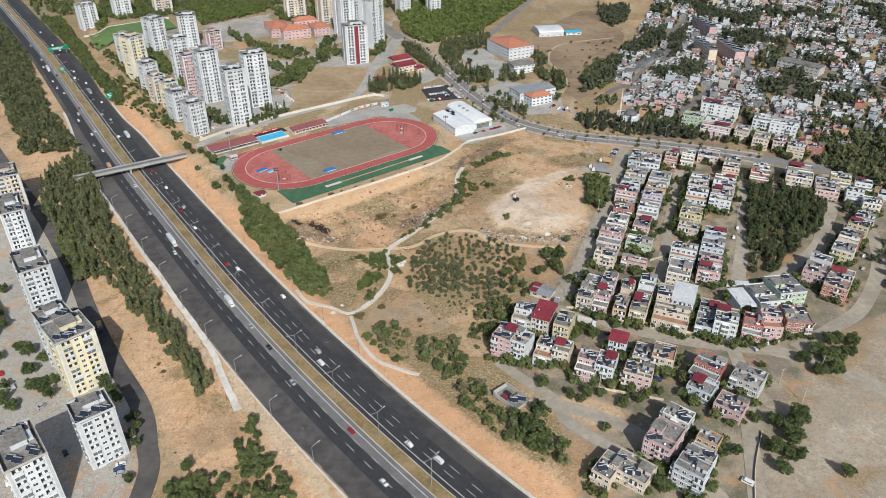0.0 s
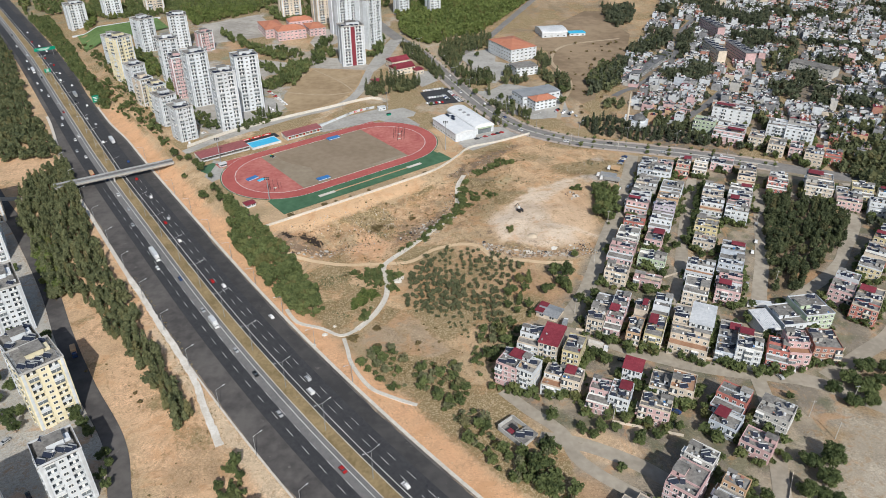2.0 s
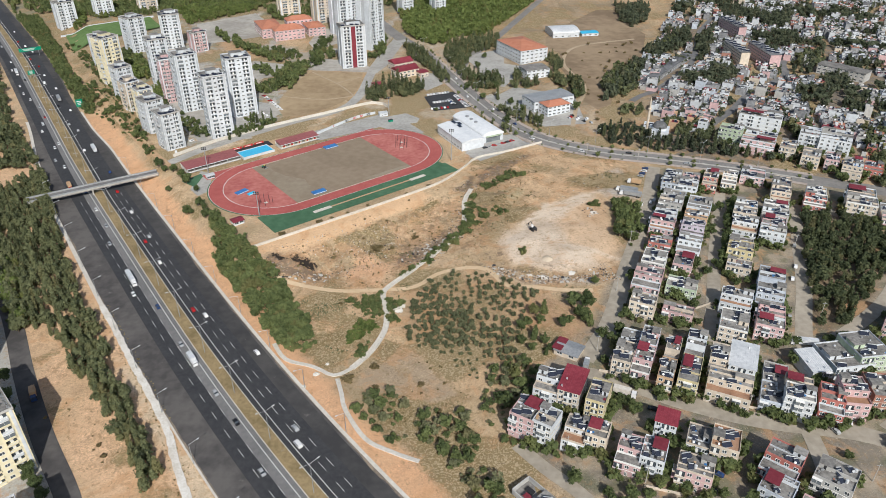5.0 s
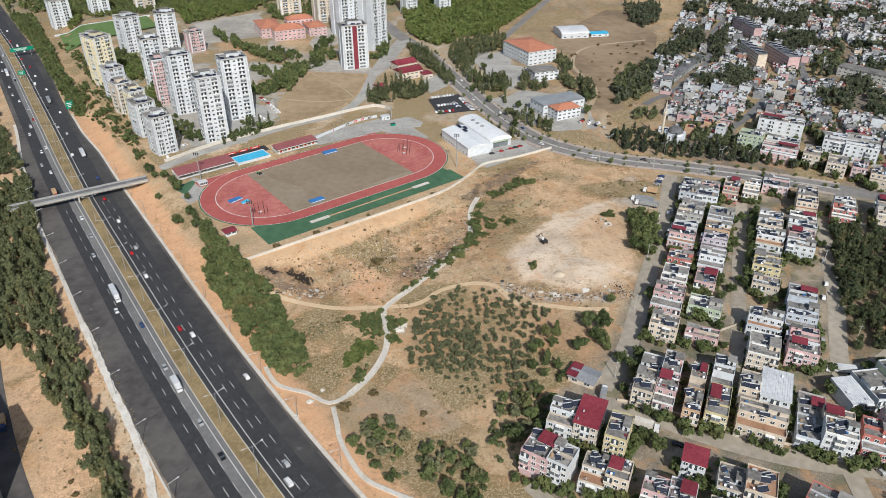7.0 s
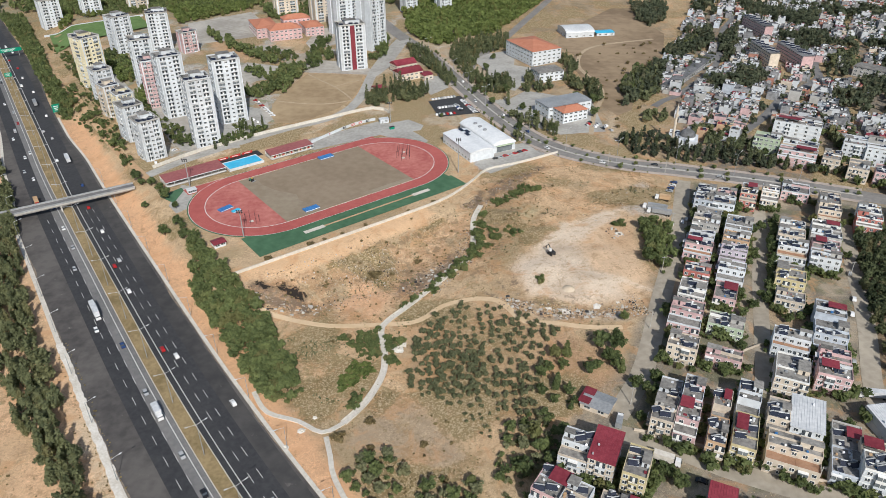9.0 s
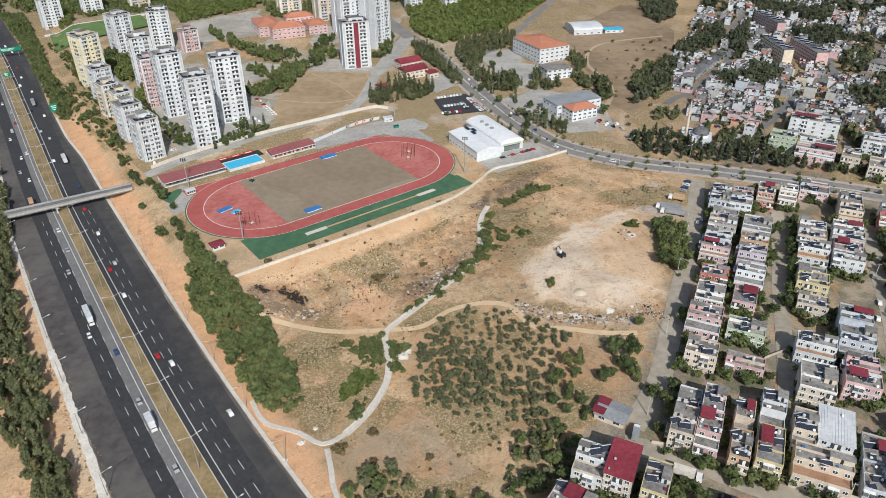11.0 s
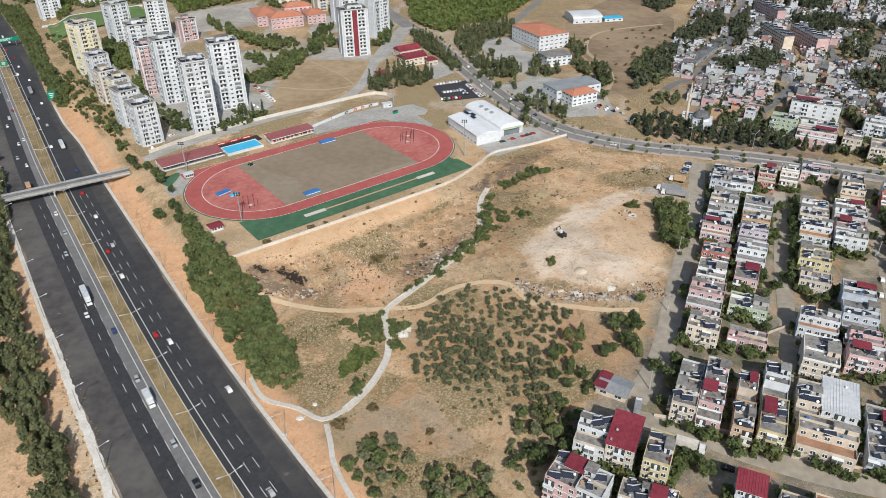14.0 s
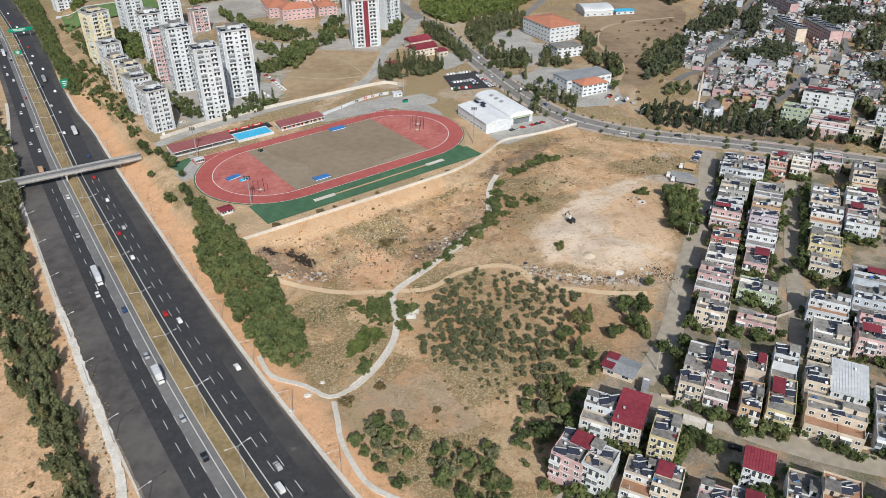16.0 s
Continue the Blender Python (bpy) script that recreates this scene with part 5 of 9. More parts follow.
def house(x, y, yaw, w, d, floors, wall, roof="flat", group="terraced houses", storey=3.0, name="house", sides=(0, 1, 3)):
    """A plastered house: banded walls, often a front terrace under a set-back top floor, windows, balconies and roof clutter; its front looks along -y of its own."""
    z = hz(x, y) - 0.4
    h = floors * storey + 0.4
    ob = thing(name, pose(x, y, z, 0, 0, yaw), f"{wall} plastered house with {ROOF_WORDS[roof]}", "house", group)
    wm = "wall_" + wall
    trim = rng.choice(("frame", wm, "wall_white", "wall_cream"))
    openroof = roof in ("flat", "patch", "terrace")
    back = d * rng.uniform(0.25, 0.42) if openroof and floors > 2 and d > 9.5 and rng.random() < 0.5 else 0.0
    y0, low = -d / 2 + back, h - storey
    bm = bmesh.new()
    if back:
        storeys(bm, w, -d / 2, d / 2, 0, low, storey, 1)
        storeys(bm, w, y0, d / 2, low, h, storey, 1)
    else:
        storeys(bm, w, -d / 2, d / 2, 0, h, storey, 1)
    put("wall", mesh_of(bm, "wall", wm, trim), ob)
    ph = 0.8 if openroof else 0.15
    d1, c1 = d - back, back / 2
    put("parapet", mesh_of(ring_wall(w, d1, 0.2, h, h + ph), "parapet", rng.choice((wm, wm, trim))), ob, pose(0, c1, 0))
    if back:
        put("parapet", mesh_of(ring_wall(w, back - 0.02, 0.16, low, low + 0.9), "parapet", trim), ob, pose(0, -d / 2 + back / 2, 0))
        put("terrace", mesh_of(roof_slabs(w - 0.34, back - 0.36, rng), "terrace", "terrace_tile" if rng.random() < 0.16 else "roof_grey"), ob, pose(0, -d / 2 + back / 2, low))
    HOMES.append((x, y, yaw, w, d))
    if openroof:
        put("roof", mesh_of(roof_slabs(w - 0.4, d1 - 0.4, rng), "roof", "terrace_tile" if roof == "terrace" else "roof_grey"), ob, pose(0, c1, h))
    for side in sides:
        L = w if side in (0, 2) else d
        off = d / 2 if side in (0, 2) else w / 2
        rot = pose(0, 0, 0, 0, 0, (0, -90, 180, 90)[side])
        n = max(2, min(5, round(L / 3.3))) if side == 0 else 2
        bal = side == 0 or (side == 1 and rng.random() < 0.25)
        slot = rng.randrange(n)
        for fl in range(floors):
            for k in range(n):
                u = (k + 0.5) * L / n - L / 2
                zz = 0.4 + fl * storey
                o = off - back if back and side == 0 and fl == floors - 1 else off
                if bal and fl and k == slot and o == off:
                    put("balcony", balcony(min(3.4, L / n * 1.15), 1.3, trim if rng.random() < 0.5 else wm, rng.random() < 0.25), ob, rot @ pose(u, -off, zz + 0.05))
                elif side == 0 or (fl + k) % 2:
                    key = (1.7, 1.6) if side == 0 else ((0.8, 1.1) if rng.random() < 0.4 else (1.3, 1.4))
                    if fl == 0 and k == n // 2 and side == 0:
                        put("door", WINDOWS[(1.0, 2.1)], ob, rot @ pose(u, -off, 0.45))
                    elif not (back and side and fl == floors - 1 and k == 1):
                        put("window", WINDOWS[key], ob, rot @ pose(u, -o, zz + 0.95))
    top = h + 0.2
    if not openroof:
        mt = {"maroon": "roof_maroon", "metal": "metal_white"}[roof]
        bm = sheet_roof(w + 0.7, d + 0.7, 0.25, 1.3)
        put("roof", mesh_of(bm, "roof", mt), ob, pose(0, 0, h), label=ROOF_WORDS[roof][2:])
        top = h + 1.1
    else:
        pw, pd = w * rng.uniform(0.28, 0.42), d1 * rng.uniform(0.25, 0.4)
        sx, sy = rng.choice((-1, 1)) * (w / 2 - pw / 2 - 0.2), c1 + rng.uniform(-0.1, 0.5) * (d1 - pd) / 1.2
        pm = rng.choice((wm, "wall_grey", "wall_white"))
        if roof == "patch":
            bm = bmesh.new()
            box(bm, -pw * 0.75, pw * 0.75, -pd * 0.8, pd * 0.8, 2.3, 2.42)
            for a in (-1, 1):
                for b in (-1, 1):
                    tube(bm, (a * pw * 0.7, b * pd * 0.7, 0), (a * pw * 0.7, b * pd * 0.7, 2.3), 0.07, n=5, mat=1)
            put("canopy", mesh_of(bm, "canopy", "roof_maroon", "metal_grey"), ob, pose(sx * 0.6, c1 + (sy - c1) * 0.6, top), label="maroon sheet-metal canopy on posts")
        elif floors > 1:
            bm = bmesh.new()
            box(bm, -pw / 2, pw / 2, -pd / 2, pd / 2, 0, 2.3)
            box(bm, -pw / 2 - 0.2, pw / 2 + 0.2, -pd / 2 - 0.2, pd / 2 + 0.2, 2.3, 2.46, 1)
            box(bm, -0.45, 0.45, -pd / 2 - 0.05, -pd / 2, 0.05, 2.0, 2)
            put("stair_hut", mesh_of(bm, "stair_hut", pm, "roof_grey", "dark"), ob, pose(sx, sy, top - 0.1))
        for k in range(rng.randint(3, 5)):
            hx, hy = rng.uniform(-0.36, 0.36) * w, c1 + rng.uniform(-0.42, 0.38) * d1
            if abs(hx - sx) > pw / 2 + 1 or abs(hy - sy) > pd / 2 + 1:
                put("water_heater", rng.choice(HEATERS), ob, pose(hx, hy, top - 0.08, 0, 0, -yaw + rng.choice((-12, -12, 10))))
                put("water_tank", TANK, ob, pose(hx + 1.6, hy + 0.6, top - 0.08)) if rng.random() < 0.2 else None
        if d1 > 6:
            bm = bmesh.new()
            for _ in range(rng.randint(5, 9)):
                bx, by, bs = rng.uniform(-0.42, 0.42) * w, rng.uniform(-0.42, 0.42) * d1, rng.uniform(0.25, 0.7)
                box(bm, bx - bs, bx + bs * rng.uniform(0.3, 1), by - bs * rng.uniform(0.3, 1), by + bs * 0.6, 0, rng.uniform(0.15, 0.9), rng.randrange(5))
            put("scrap", mesh_of(bm, "scrap", "wall_white", "dark", "sand_path", "metal_grey", rng.choice(("roof_maroon", "blue_mat", "wall_brick"))), ob, pose(0, c1, top - 0.1), "pile of boxes, boards and scrap on the roof")["kind"] = "stuff"
    if roof in ("flat", "patch") and d1 > 7.5:
        put("partition", block(w - 0.5, 0.18, rng.choice((0.7, 1.0, 1.6)), rng.choice((wm, trim))), ob, pose(0, c1 + rng.uniform(-0.25, 0.2) * d1, h + 0.06))
    for k in range(rng.randint(0, 2) + (1 if openroof else 0)):
        put("satellite_dish", DISH, ob, pose(rng.uniform(-0.42, 0.42) * w, c1 + rng.choice((-0.42, -0.42, -0.1, 0.3)) * d1, top - (0.75 if not openroof else 0.1), 0, 0, rng.uniform(-60, 60)))
    return ob


# x, y, turn, width, depth, storeys, wall colour, roof
for row in ((132.4, -239.9, -25, 9.2, 15.4, 4, "cream", "maroon"),
            (123, -237.2, -25, 11.4, 11.5, 4, "white", "flat"),
            (141.8, -247.6, -25, 8.3, 14, 4, "yellow", "flat"),
            (111.8, -253.4, -33, 10.9, 12.5, 4, "pink", "patch"),
            (118.9, -259, -33, 8.5, 10.6, 4, "white", "flat"),
            (130.1, -263.6, -25, 9.3, 11.7, 3, "white", "flat"),
            (138.3, -265.4, -25, 8.4, 9.7, 3, "cream", "patch"),
            (166.8, -260.8, -25, 8.3, 7.8, 3, "white", "maroon")):
    house(*row, sides=(0, 1))
for row in ((159.2, -219.8, -25, 8.4, 14.8, 3, "cream", "flat"),
            (166.9, -223.6, -25, 8.2, 16.4, 3, "pink", "patch"),
            (175, -232.1, -25, 6.6, 13.9, 3, "orange", "flat"),
            (184.8, -232.8, -25, 8.6, 18.1, 3, "yellow", "patch"),
            (200.6, -224.1, -25, 7.6, 16.1, 3, "cream", "flat"),
            (211, -225, -25, 11.1, 17.1, 3, "white", "metal"),
            (199.1, -241.2, -25, 18, 13.2, 3, "cream", "flat"),
            (216.5, -245.6, -25, 10.4, 13, 2, "blue", "flat"),
            (223.6, -251.7, -25, 11.3, 9.3, 4, "white", "flat"),
            (238.1, -251, -25, 9.4, 15.1, 3, "red", "flat"),
            (247.3, -249.3, -8, 9.8, 13.9, 4, "pink", "flat"),
            (262.6, -245, -8, 12.7, 14.7, 3, "brick", "flat")):
    house(*row, sides=(0, 1))
for row in ((242.4, -225.3, 8, 8.5, 14.5, 2, "white", "metal"),
            (269, -217.8, 8, 15.6, 17.4, 3, "green", "flat"),
            (258.4, -221.1, 8, 18.7, 17.6, 2, "white", "flat")):
    house(*row, sides=(0, 1))
for row in ((165.2, -206.8, -25, 8.3, 13.1, 2, "white", "flat"),
            (173.4, -209.6, -25, 7.7, 13.8, 3, "pink", "flat"),
            (181.4, -218.4, -25, 6.3, 15.8, 3, "cream", "patch"),
            (192.8, -215.7, -25, 8.3, 19.2, 3, "white", "flat"),
            (222.2, -233.4, -25, 9.9, 13.5, 2, "grey", "patch"),
            (227.6, -243.1, -25, 11, 9.2, 3, "cream", "patch")):
    house(*row, sides=(1,))
for row in ((177.4, -268.7, -25, 8.6, 12, 2, "white", "flat"),
            (186, -273.1, -25, 10.3, 12.2, 3, "cream", "terrace"),
            (148.8, -275.6, -25, 10, 13, 3, "pink", "flat"),
            (157.3, -277.1, -25, 9.1, 11.8, 3, "white", "patch"),
            (170.4, -285.4, -25, 12.9, 9.3, 3, "pink", "flat"),
            (204, -283.1, -40, 13, 15, 3, "red", "flat"),
            (198.5, -293.2, -40, 11.4, 11.1, 2, "blue", "patch"),
            (220.2, -290.8, -40, 13.3, 12.4, 3, "grey", "flat"),
            (207.2, -305.5, -40, 12.5, 10.7, 2, "pink", "flat"),
            (169.8, -328.2, -40, 11.7, 15.3, 4, "pink", "flat"),
            (180.4, -314.2, -40, 11.5, 8.3, 3, "grey", "flat"),
            (175.8, -345.4, -40, 12, 8.9, 4, "blue", "flat")):
    house(*row, sides=(0, 1))
for row in ((187.4, -330, -40, 8.9, 11.2, 3, "orange", "flat"),
            (145.1, -337.8, -40, 8.3, 13.9, 2, "cream", "flat"),
            (154.6, -339.4, -40, 15.8, 11.7, 2, "cream", "flat")):
    house(*row, sides=(0, 1))
for row in ((181.7, -338.3, -40, 10.9, 9, 3, "white", "flat"),):
    house(*row, sides=(1,))
for row in ((229.8, -48.5, -25, 10.4, 11.1, 3, "blue", "flat"),
            (240.2, -52.8, -25, 11.7, 11, 3, "white", "flat"),
            (222, -76, -25, 14.2, 11.2, 3, "grey", "flat"),
            (209.2, -102.6, -25, 13.9, 9.7, 3, "pink", "patch"),
            (203.4, -120.4, -25, 12.5, 9.4, 2, "red", "flat"),
            (193.8, -141.8, -25, 12.1, 14.9, 3, "grey", "flat"),
            (185.8, -159, -25, 14.2, 16.6, 3, "pink", "flat"),
            (177.8, -180.8, -25, 12.4, 9.4, 3, "cream", "flat")):
    house(*row, sides=(0, 1))
for row in ((234.7, -38, -25, 10.2, 11.3, 3, "grey", "flat"),
            (244.6, -43.5, -25, 10.7, 9, 3, "pink", "flat"),
            (227.5, -64.1, -25, 13.1, 14.4, 2, "grey", "flat"),
            (213.7, -93, -25, 13, 10.9, 3, "white", "flat")):
    house(*row, sides=(1,))
for row in ((257.9, -43.7, -25, 9.4, 11.4, 3, "red", "flat"),
            (238.6, -80.2, -25, 13.8, 16.2, 3, "white", "flat"),
            (231.9, -94.5, -25, 13.3, 9.2, 3, "orange", "flat"),
            (225.7, -107.8, -25, 12.9, 11.5, 3, "lilac", "flat"),
            (218.2, -125.5, -25, 12.7, 14.2, 3, "white", "flat"),
            (210.8, -140.2, -25, 10.1, 14.6, 2, "pink", "patch"),
            (202.7, -163.7, -25, 15.3, 10.5, 2, "green", "flat"),
            (193.8, -186.2, -25, 14.6, 7.7, 2, "pink", "flat")):
    house(*row, sides=(0, 1))
for row in ((263.3, -32.1, -25, 8.5, 13.5, 2, "white", "patch"),):
    house(*row, sides=(1,))
for row in ((271.8, -41.2, -25, 9.5, 15.9, 3, "cream", "flat"),
            (291.5, -31.9, -25, 15.3, 14.1, 2, "pink", "flat"),
            (263.1, -90.4, -25, 13.4, 9.7, 3, "cream", "flat"),
            (257.7, -104.7, -25, 14.1, 11.8, 3, "white", "flat"),
            (244.9, -131.7, -25, 13.6, 11.1, 3, "yellow", "flat"),
            (239.4, -145.3, -25, 12.9, 9.5, 2, "cream", "flat"),
            (225.2, -178.9, -25, 14.9, 10.2, 3, "white", "flat"),
            (216.5, -199, -25, 12.6, 16.6, 3, "cream", "flat")):
    house(*row, sides=(0,))
for row in ((267.2, -81.7, -25, 12.6, 9, 3, "cream", "flat"),
            (249.4, -122, -25, 12.5, 9.6, 2, "grey", "flat")):
    house(*row, sides=(1,))
for row in ((296.4, -64.1, -25, 11.9, 12.9, 3, "cream", "flat"),
            (280.7, -92.5, -25, 15.1, 8.6, 3, "grey", "flat"),
            (270.8, -113.1, -25, 14.1, 8.9, 3, "white", "flat"),
            (243.3, -176.2, -25, 13.4, 16.4, 3, "blue", "flat"),
            (233.3, -200.1, -25, 12.5, 10.5, 3, "pink", "patch")):
    house(*row, sides=(0,))
for row in ((302.4, -51.3, -25, 11.2, 14.8, 3, "cream", "flat"),
            (284.8, -83.8, -25, 14.3, 10.1, 3, "white", "patch"),
            (275.1, -103.8, -25, 13, 11, 3, "pink", "patch"),
            (250.1, -161.4, -25, 12.8, 15.5, 3, "blue", "patch"),
            (237.5, -191.1, -25, 12, 8.8, 3, "pink", "flat")):
    house(*row, sides=(1,))
for row in ((321.5, -179.6, -38, 12, 11.6, 3, "yellow", "flat"),
            (294.1, -201.6, -38, 11.6, 12.7, 3, "pink", "flat"),
            (298.6, -217, -38, 12.5, 10.3, 3, "red", "flat"),
            (340.8, -78.6, -26, 17.7, 13, 3, "cream", "flat"),
            (353.6, -95.1, -26, 15.4, 11.3, 2, "pink", "flat"),
            (367.8, -84.4, -26, 13.4, 17, 3, "yellow", "flat"),
            (313.5, -74.9, -26, 12.8, 11.8, 3, "red", "flat")):
    house(*row, sides=(0,))
for row in ((329.2, -169.8, -38, 11.4, 12.6, 3, "cream", "flat"),
            (301.6, -192.1, -38, 11.5, 10.9, 3, "white", "flat"),
            (305.8, -207.8, -38, 12, 12.3, 3, "cream", "patch"),
            (346.5, -66.9, -26, 16.6, 12.3, 3, "cream", "patch"),
            (358.6, -84.9, -26, 15.4, 10.9, 2, "white", "flat"),
            (318.5, -64.7, -26, 11.6, 10.4, 3, "white", "flat")):
    house(*row, sides=(1,))
for row in ((300.6, 36, -30, 16.4, 10.9, 4, "green", "flat"),
            (313.9, 17.1, -30, 23.5, 12, 3, "pink", "patch"),
            (333.1, 61.5, -30, 31.3, 11.1, 4, "white", "patch"),
            (355.7, 25.3, -30, 13.8, 12.9, 4, "white", "flat"),
            (369.1, 13.1, -30, 21.1, 10, 4, "white", "flat"),
            (333.3, 9.6, -30, 10.8, 15.3, 3, "cream", "flat"),
            (343.4, -5.4, -30, 12, 16.9, 3, "cream", "flat"),
            (355.1, -12.7, -30, 9, 14, 3, "pink", "flat"),
            (361.1, -28.2, -30, 12.7, 10, 3, "cream", "flat"),
            (379.4, -22.5, -30, 11.6, 17.2, 2, "red", "flat")):
    house(*row, sides=(0,))
for row in ((320.5, 28.5, -30, 22.1, 13.9, 3, "cream", "flat"),
            (339.6, 72.8, -30, 28.7, 14.5, 3, "pink", "flat"),
            (361.7, 35.8, -30, 12.5, 10.7, 3, "white", "metal"),
            (375.1, 23.5, -30, 21, 13.3, 4, "grey", "flat"),
            (366.1, -19.6, -30, 11.5, 9.3, 3, "grey", "patch")):
    house(*row, sides=(1,))

for row in ((333.5, -165.5, -38, 11.5, 10, 3, "brick", "flat"), (345, -152, -38, 12, 10, 3, "yellow", "patch"), (367, -106, -26, 11, 11, 3, "white", "flat"), (380, -93, -26, 11, 11, 3, "white", "patch"), (371, -120, -26, 11, 11, 3, "cream", "flat"), (359, -136, -36, 11, 10, 2, "grey", "flat")):
    house(*row, sides=(0, 1))


# ---- tower blocks ----
def notched(w, d, notches_w, notches_d, depth):
    """A rectangle's outline with recesses in its four sides."""
    out = []
    for side, (L, half, cuts) in enumerate(((w, d / 2, notches_w), (d, w / 2, notches_d), (w, d / 2, notches_w), (d, w / 2, notches_d))):
        pts = [(-L / 2, -half)]
        for a, b in cuts:
            pts += [(a * L, -half), (a * L, -half + depth), (b * L, -half + depth), (b * L, -half)]
        c, s = ((1, 0), (0, 1), (-1, 0), (0, -1))[side]
        out += [(px * c - py * s, px * s + py * c) for px, py in pts]
    return out


def tower(x, y, yaw, w, d, h, wall, accent="white", name="apartment_tower", sides=(0, 1), group="apartment towers"):
    """A tall block with recessed columns of balconies, small windows between them, and a roof crowded with plant."""
    z = hz(x, y) - 0.3
    floors = max(3, round(h / 3.2))
    st = h / floors
    ob = thing(name, pose(x, y, z, 0, 0, yaw), f"{wall} {floors}-storey apartment tower with stacked balconies and flat roof", "apartment building", group)
    wm, am = "wall_" + wall, "wall_" + (accent if accent != "white" or wall != "white" else "pale")
    fw, fd, deep = ((-0.36, -0.14), (0.14, 0.36)), ((-0.14, 0.14),), 1.5
    bm = bmesh.new()
    ring = notched(w, d, fw, fd, deep)
    lo, hi = [[bm.verts.new((px, py, zz)) for px, py in ring] for zz in (0, h)]
    for k in range(len(ring)):
        j = (k + 1) % len(ring)
        bm.faces.new((lo[k], lo[j], hi[j], hi[k]))
    put("wall", mesh_of(bm, "wall", wm), ob)
    for s in (-1, 1):
        put("pilaster", block(w * 0.06, d + 0.4, h + 0.3, am), ob, pose(s * w * 0.44, 0, 0))
    for side in sides:
        L, off = (w, d / 2) if side in (0, 2) else (d, w / 2)
        rot = pose(0, 0, 0, 0, 0, (0, -90, 180, 90)[side])
        cuts = fw if side in (0, 2) else fd
        for fl in range(floors):
            zz = fl * st
            for a, b in cuts:
                put("balcony", balcony((b - a) * L, deep + 0.5, wm if rng.random() < 0.8 else am, rng.random() < 0.35), ob, rot @ pose((a + b) / 2 * L, -off + deep - 0.02, zz + 0.4))
            if side in (0, 2):
                put("window", WINDOWS[(1.9, 1.5)], ob, rot @ pose(0, -off, zz + 1.2))
            else:
                put("window", WINDOWS[(1.3, 1.4)], ob, rot @ pose(-0.3 * L if fl % 2 else 0.3 * L, -off, zz + 1.2))
    put("roof", block(w + 0.3, d + 0.3, 0.3, "roof_grey"), ob, pose(0, 0, h))
    put("parapet", mesh_of(ring_wall(w + 0.3, d + 0.3, 0.25, h + 0.3, h + 1.2), "parapet", rng.choice((am, "wall_grey"))), ob)
    bm = bmesh.new()
    box(bm, -w * 0.2, w * 0.2, -d * 0.17, d * 0.17, 0, 3.0)
    box(bm, -w * 0.23, w * 0.23, -d * 0.2, d * 0.2, 3.0, 3.25, 1)
    box(bm, w * 0.2, w * 0.36, -d * 0.12, d * 0.1, 0, 1.7)
    put("plant_room", mesh_of(bm, "plant_room", wm, "roof_grey"), ob, pose(w * 0.02, d * 0.1, h + 0.3))
    for k in range(8 if group != "apartment towers" else 6):
        u, v = rng.uniform(-0.4, 0.4) * w, rng.choice((-0.36, -0.24, 0.4)) * d
        put("water_heater", HEATERS[1], ob, pose(u, v, h + 0.3, 0, 0, -yaw - 12))
        if k < 1:
            put("water_tank", TANK, ob, pose(u + 2.3, v, h + 0.3))
    return ob


for row in ((-88.5, 111.5, 27, 21, 17, 49, "white"), (-96, 65, 29, 17.5, 17, 49, "white"), (-136, 124.5, 33, 19, 18, 48, "white"),
            (-127.5, 41.5, 41, 14.7, 17, 28, "white"), (-152, 76, 43, 15, 17, 26, "white"), (-168, 104, 40, 13, 15, 25, "straw"), (-186, 123, 45, 13, 15, 25, "cream"),
            (-203, 152, 45, 14, 16, 29, "white"), (-231, 197, 55, 18, 17, 43, "straw"), (-262, 252, 45, 16, 16, 30, "white"), (-184, 195, 30, 17, 18, 42, "white"),
            (-160, 145, 28, 12, 16, 38, "pink"), (-246, 302, 48, 19, 18, 36, "white")):
    tower(*row)
for row in ((-212, 318, 20, 21, 19, 36, "white"), (-180, 303, 40, 16, 14, 20, "pink"), (-8, 246, 20, 25, 18, 41, "white"), (-28, 372, 35, 30, 22, 46, "white"), (6, 312, 50, 22, 20, 54, "white"),
            (-60, 430, 30, 28, 20, 44, "cream"), (-108, 452, 25, 26, 18, 34, "cream"), (38, 470, 30, 16, 16, 48, "white"), (80, 470, 25, 16, 16, 48, "white"),
            (-378, 428, 40, 22, 18, 32, "white"), (-345, 462, 35, 22, 18, 32, "white"), (-300, 492, 30, 24, 18, 32, "cream")):
    tower(*row[:7], *(row[7:] or ("white",)), sides=(0,))
for row in ((-88, -338, 40, 15, 24, 30, "white"), (-70.5, -314, 38, 15.5, 15, 27, "white"), (-99.5, -266, 43, 18, 20, 32, "straw"), (-115, -250, 43, 15, 15, 29, "white"), (-151, -198, 36, 16, 27, 28, "white"),
            (-199, -126, 32, 14, 30, 26, "white"), (-225, -80, 32, 16, 24, 28, "cream"), (-132, -330, 40, 18, 20, 30, "cream"), (-170, -245, 40, 18, 22, 28, "cream")):
    tower(*row, group="towers by the service road")
red_stripe = thing("facade_panel", pose(-8, 246, 0, 0, 0, 20), "tall dark red panel on a white tower's front", "facade panel")
put("panel", block(4.2, 0.5, 40.5, "roof_maroon"), red_stripe, pose(0, -9.35, 0.3))


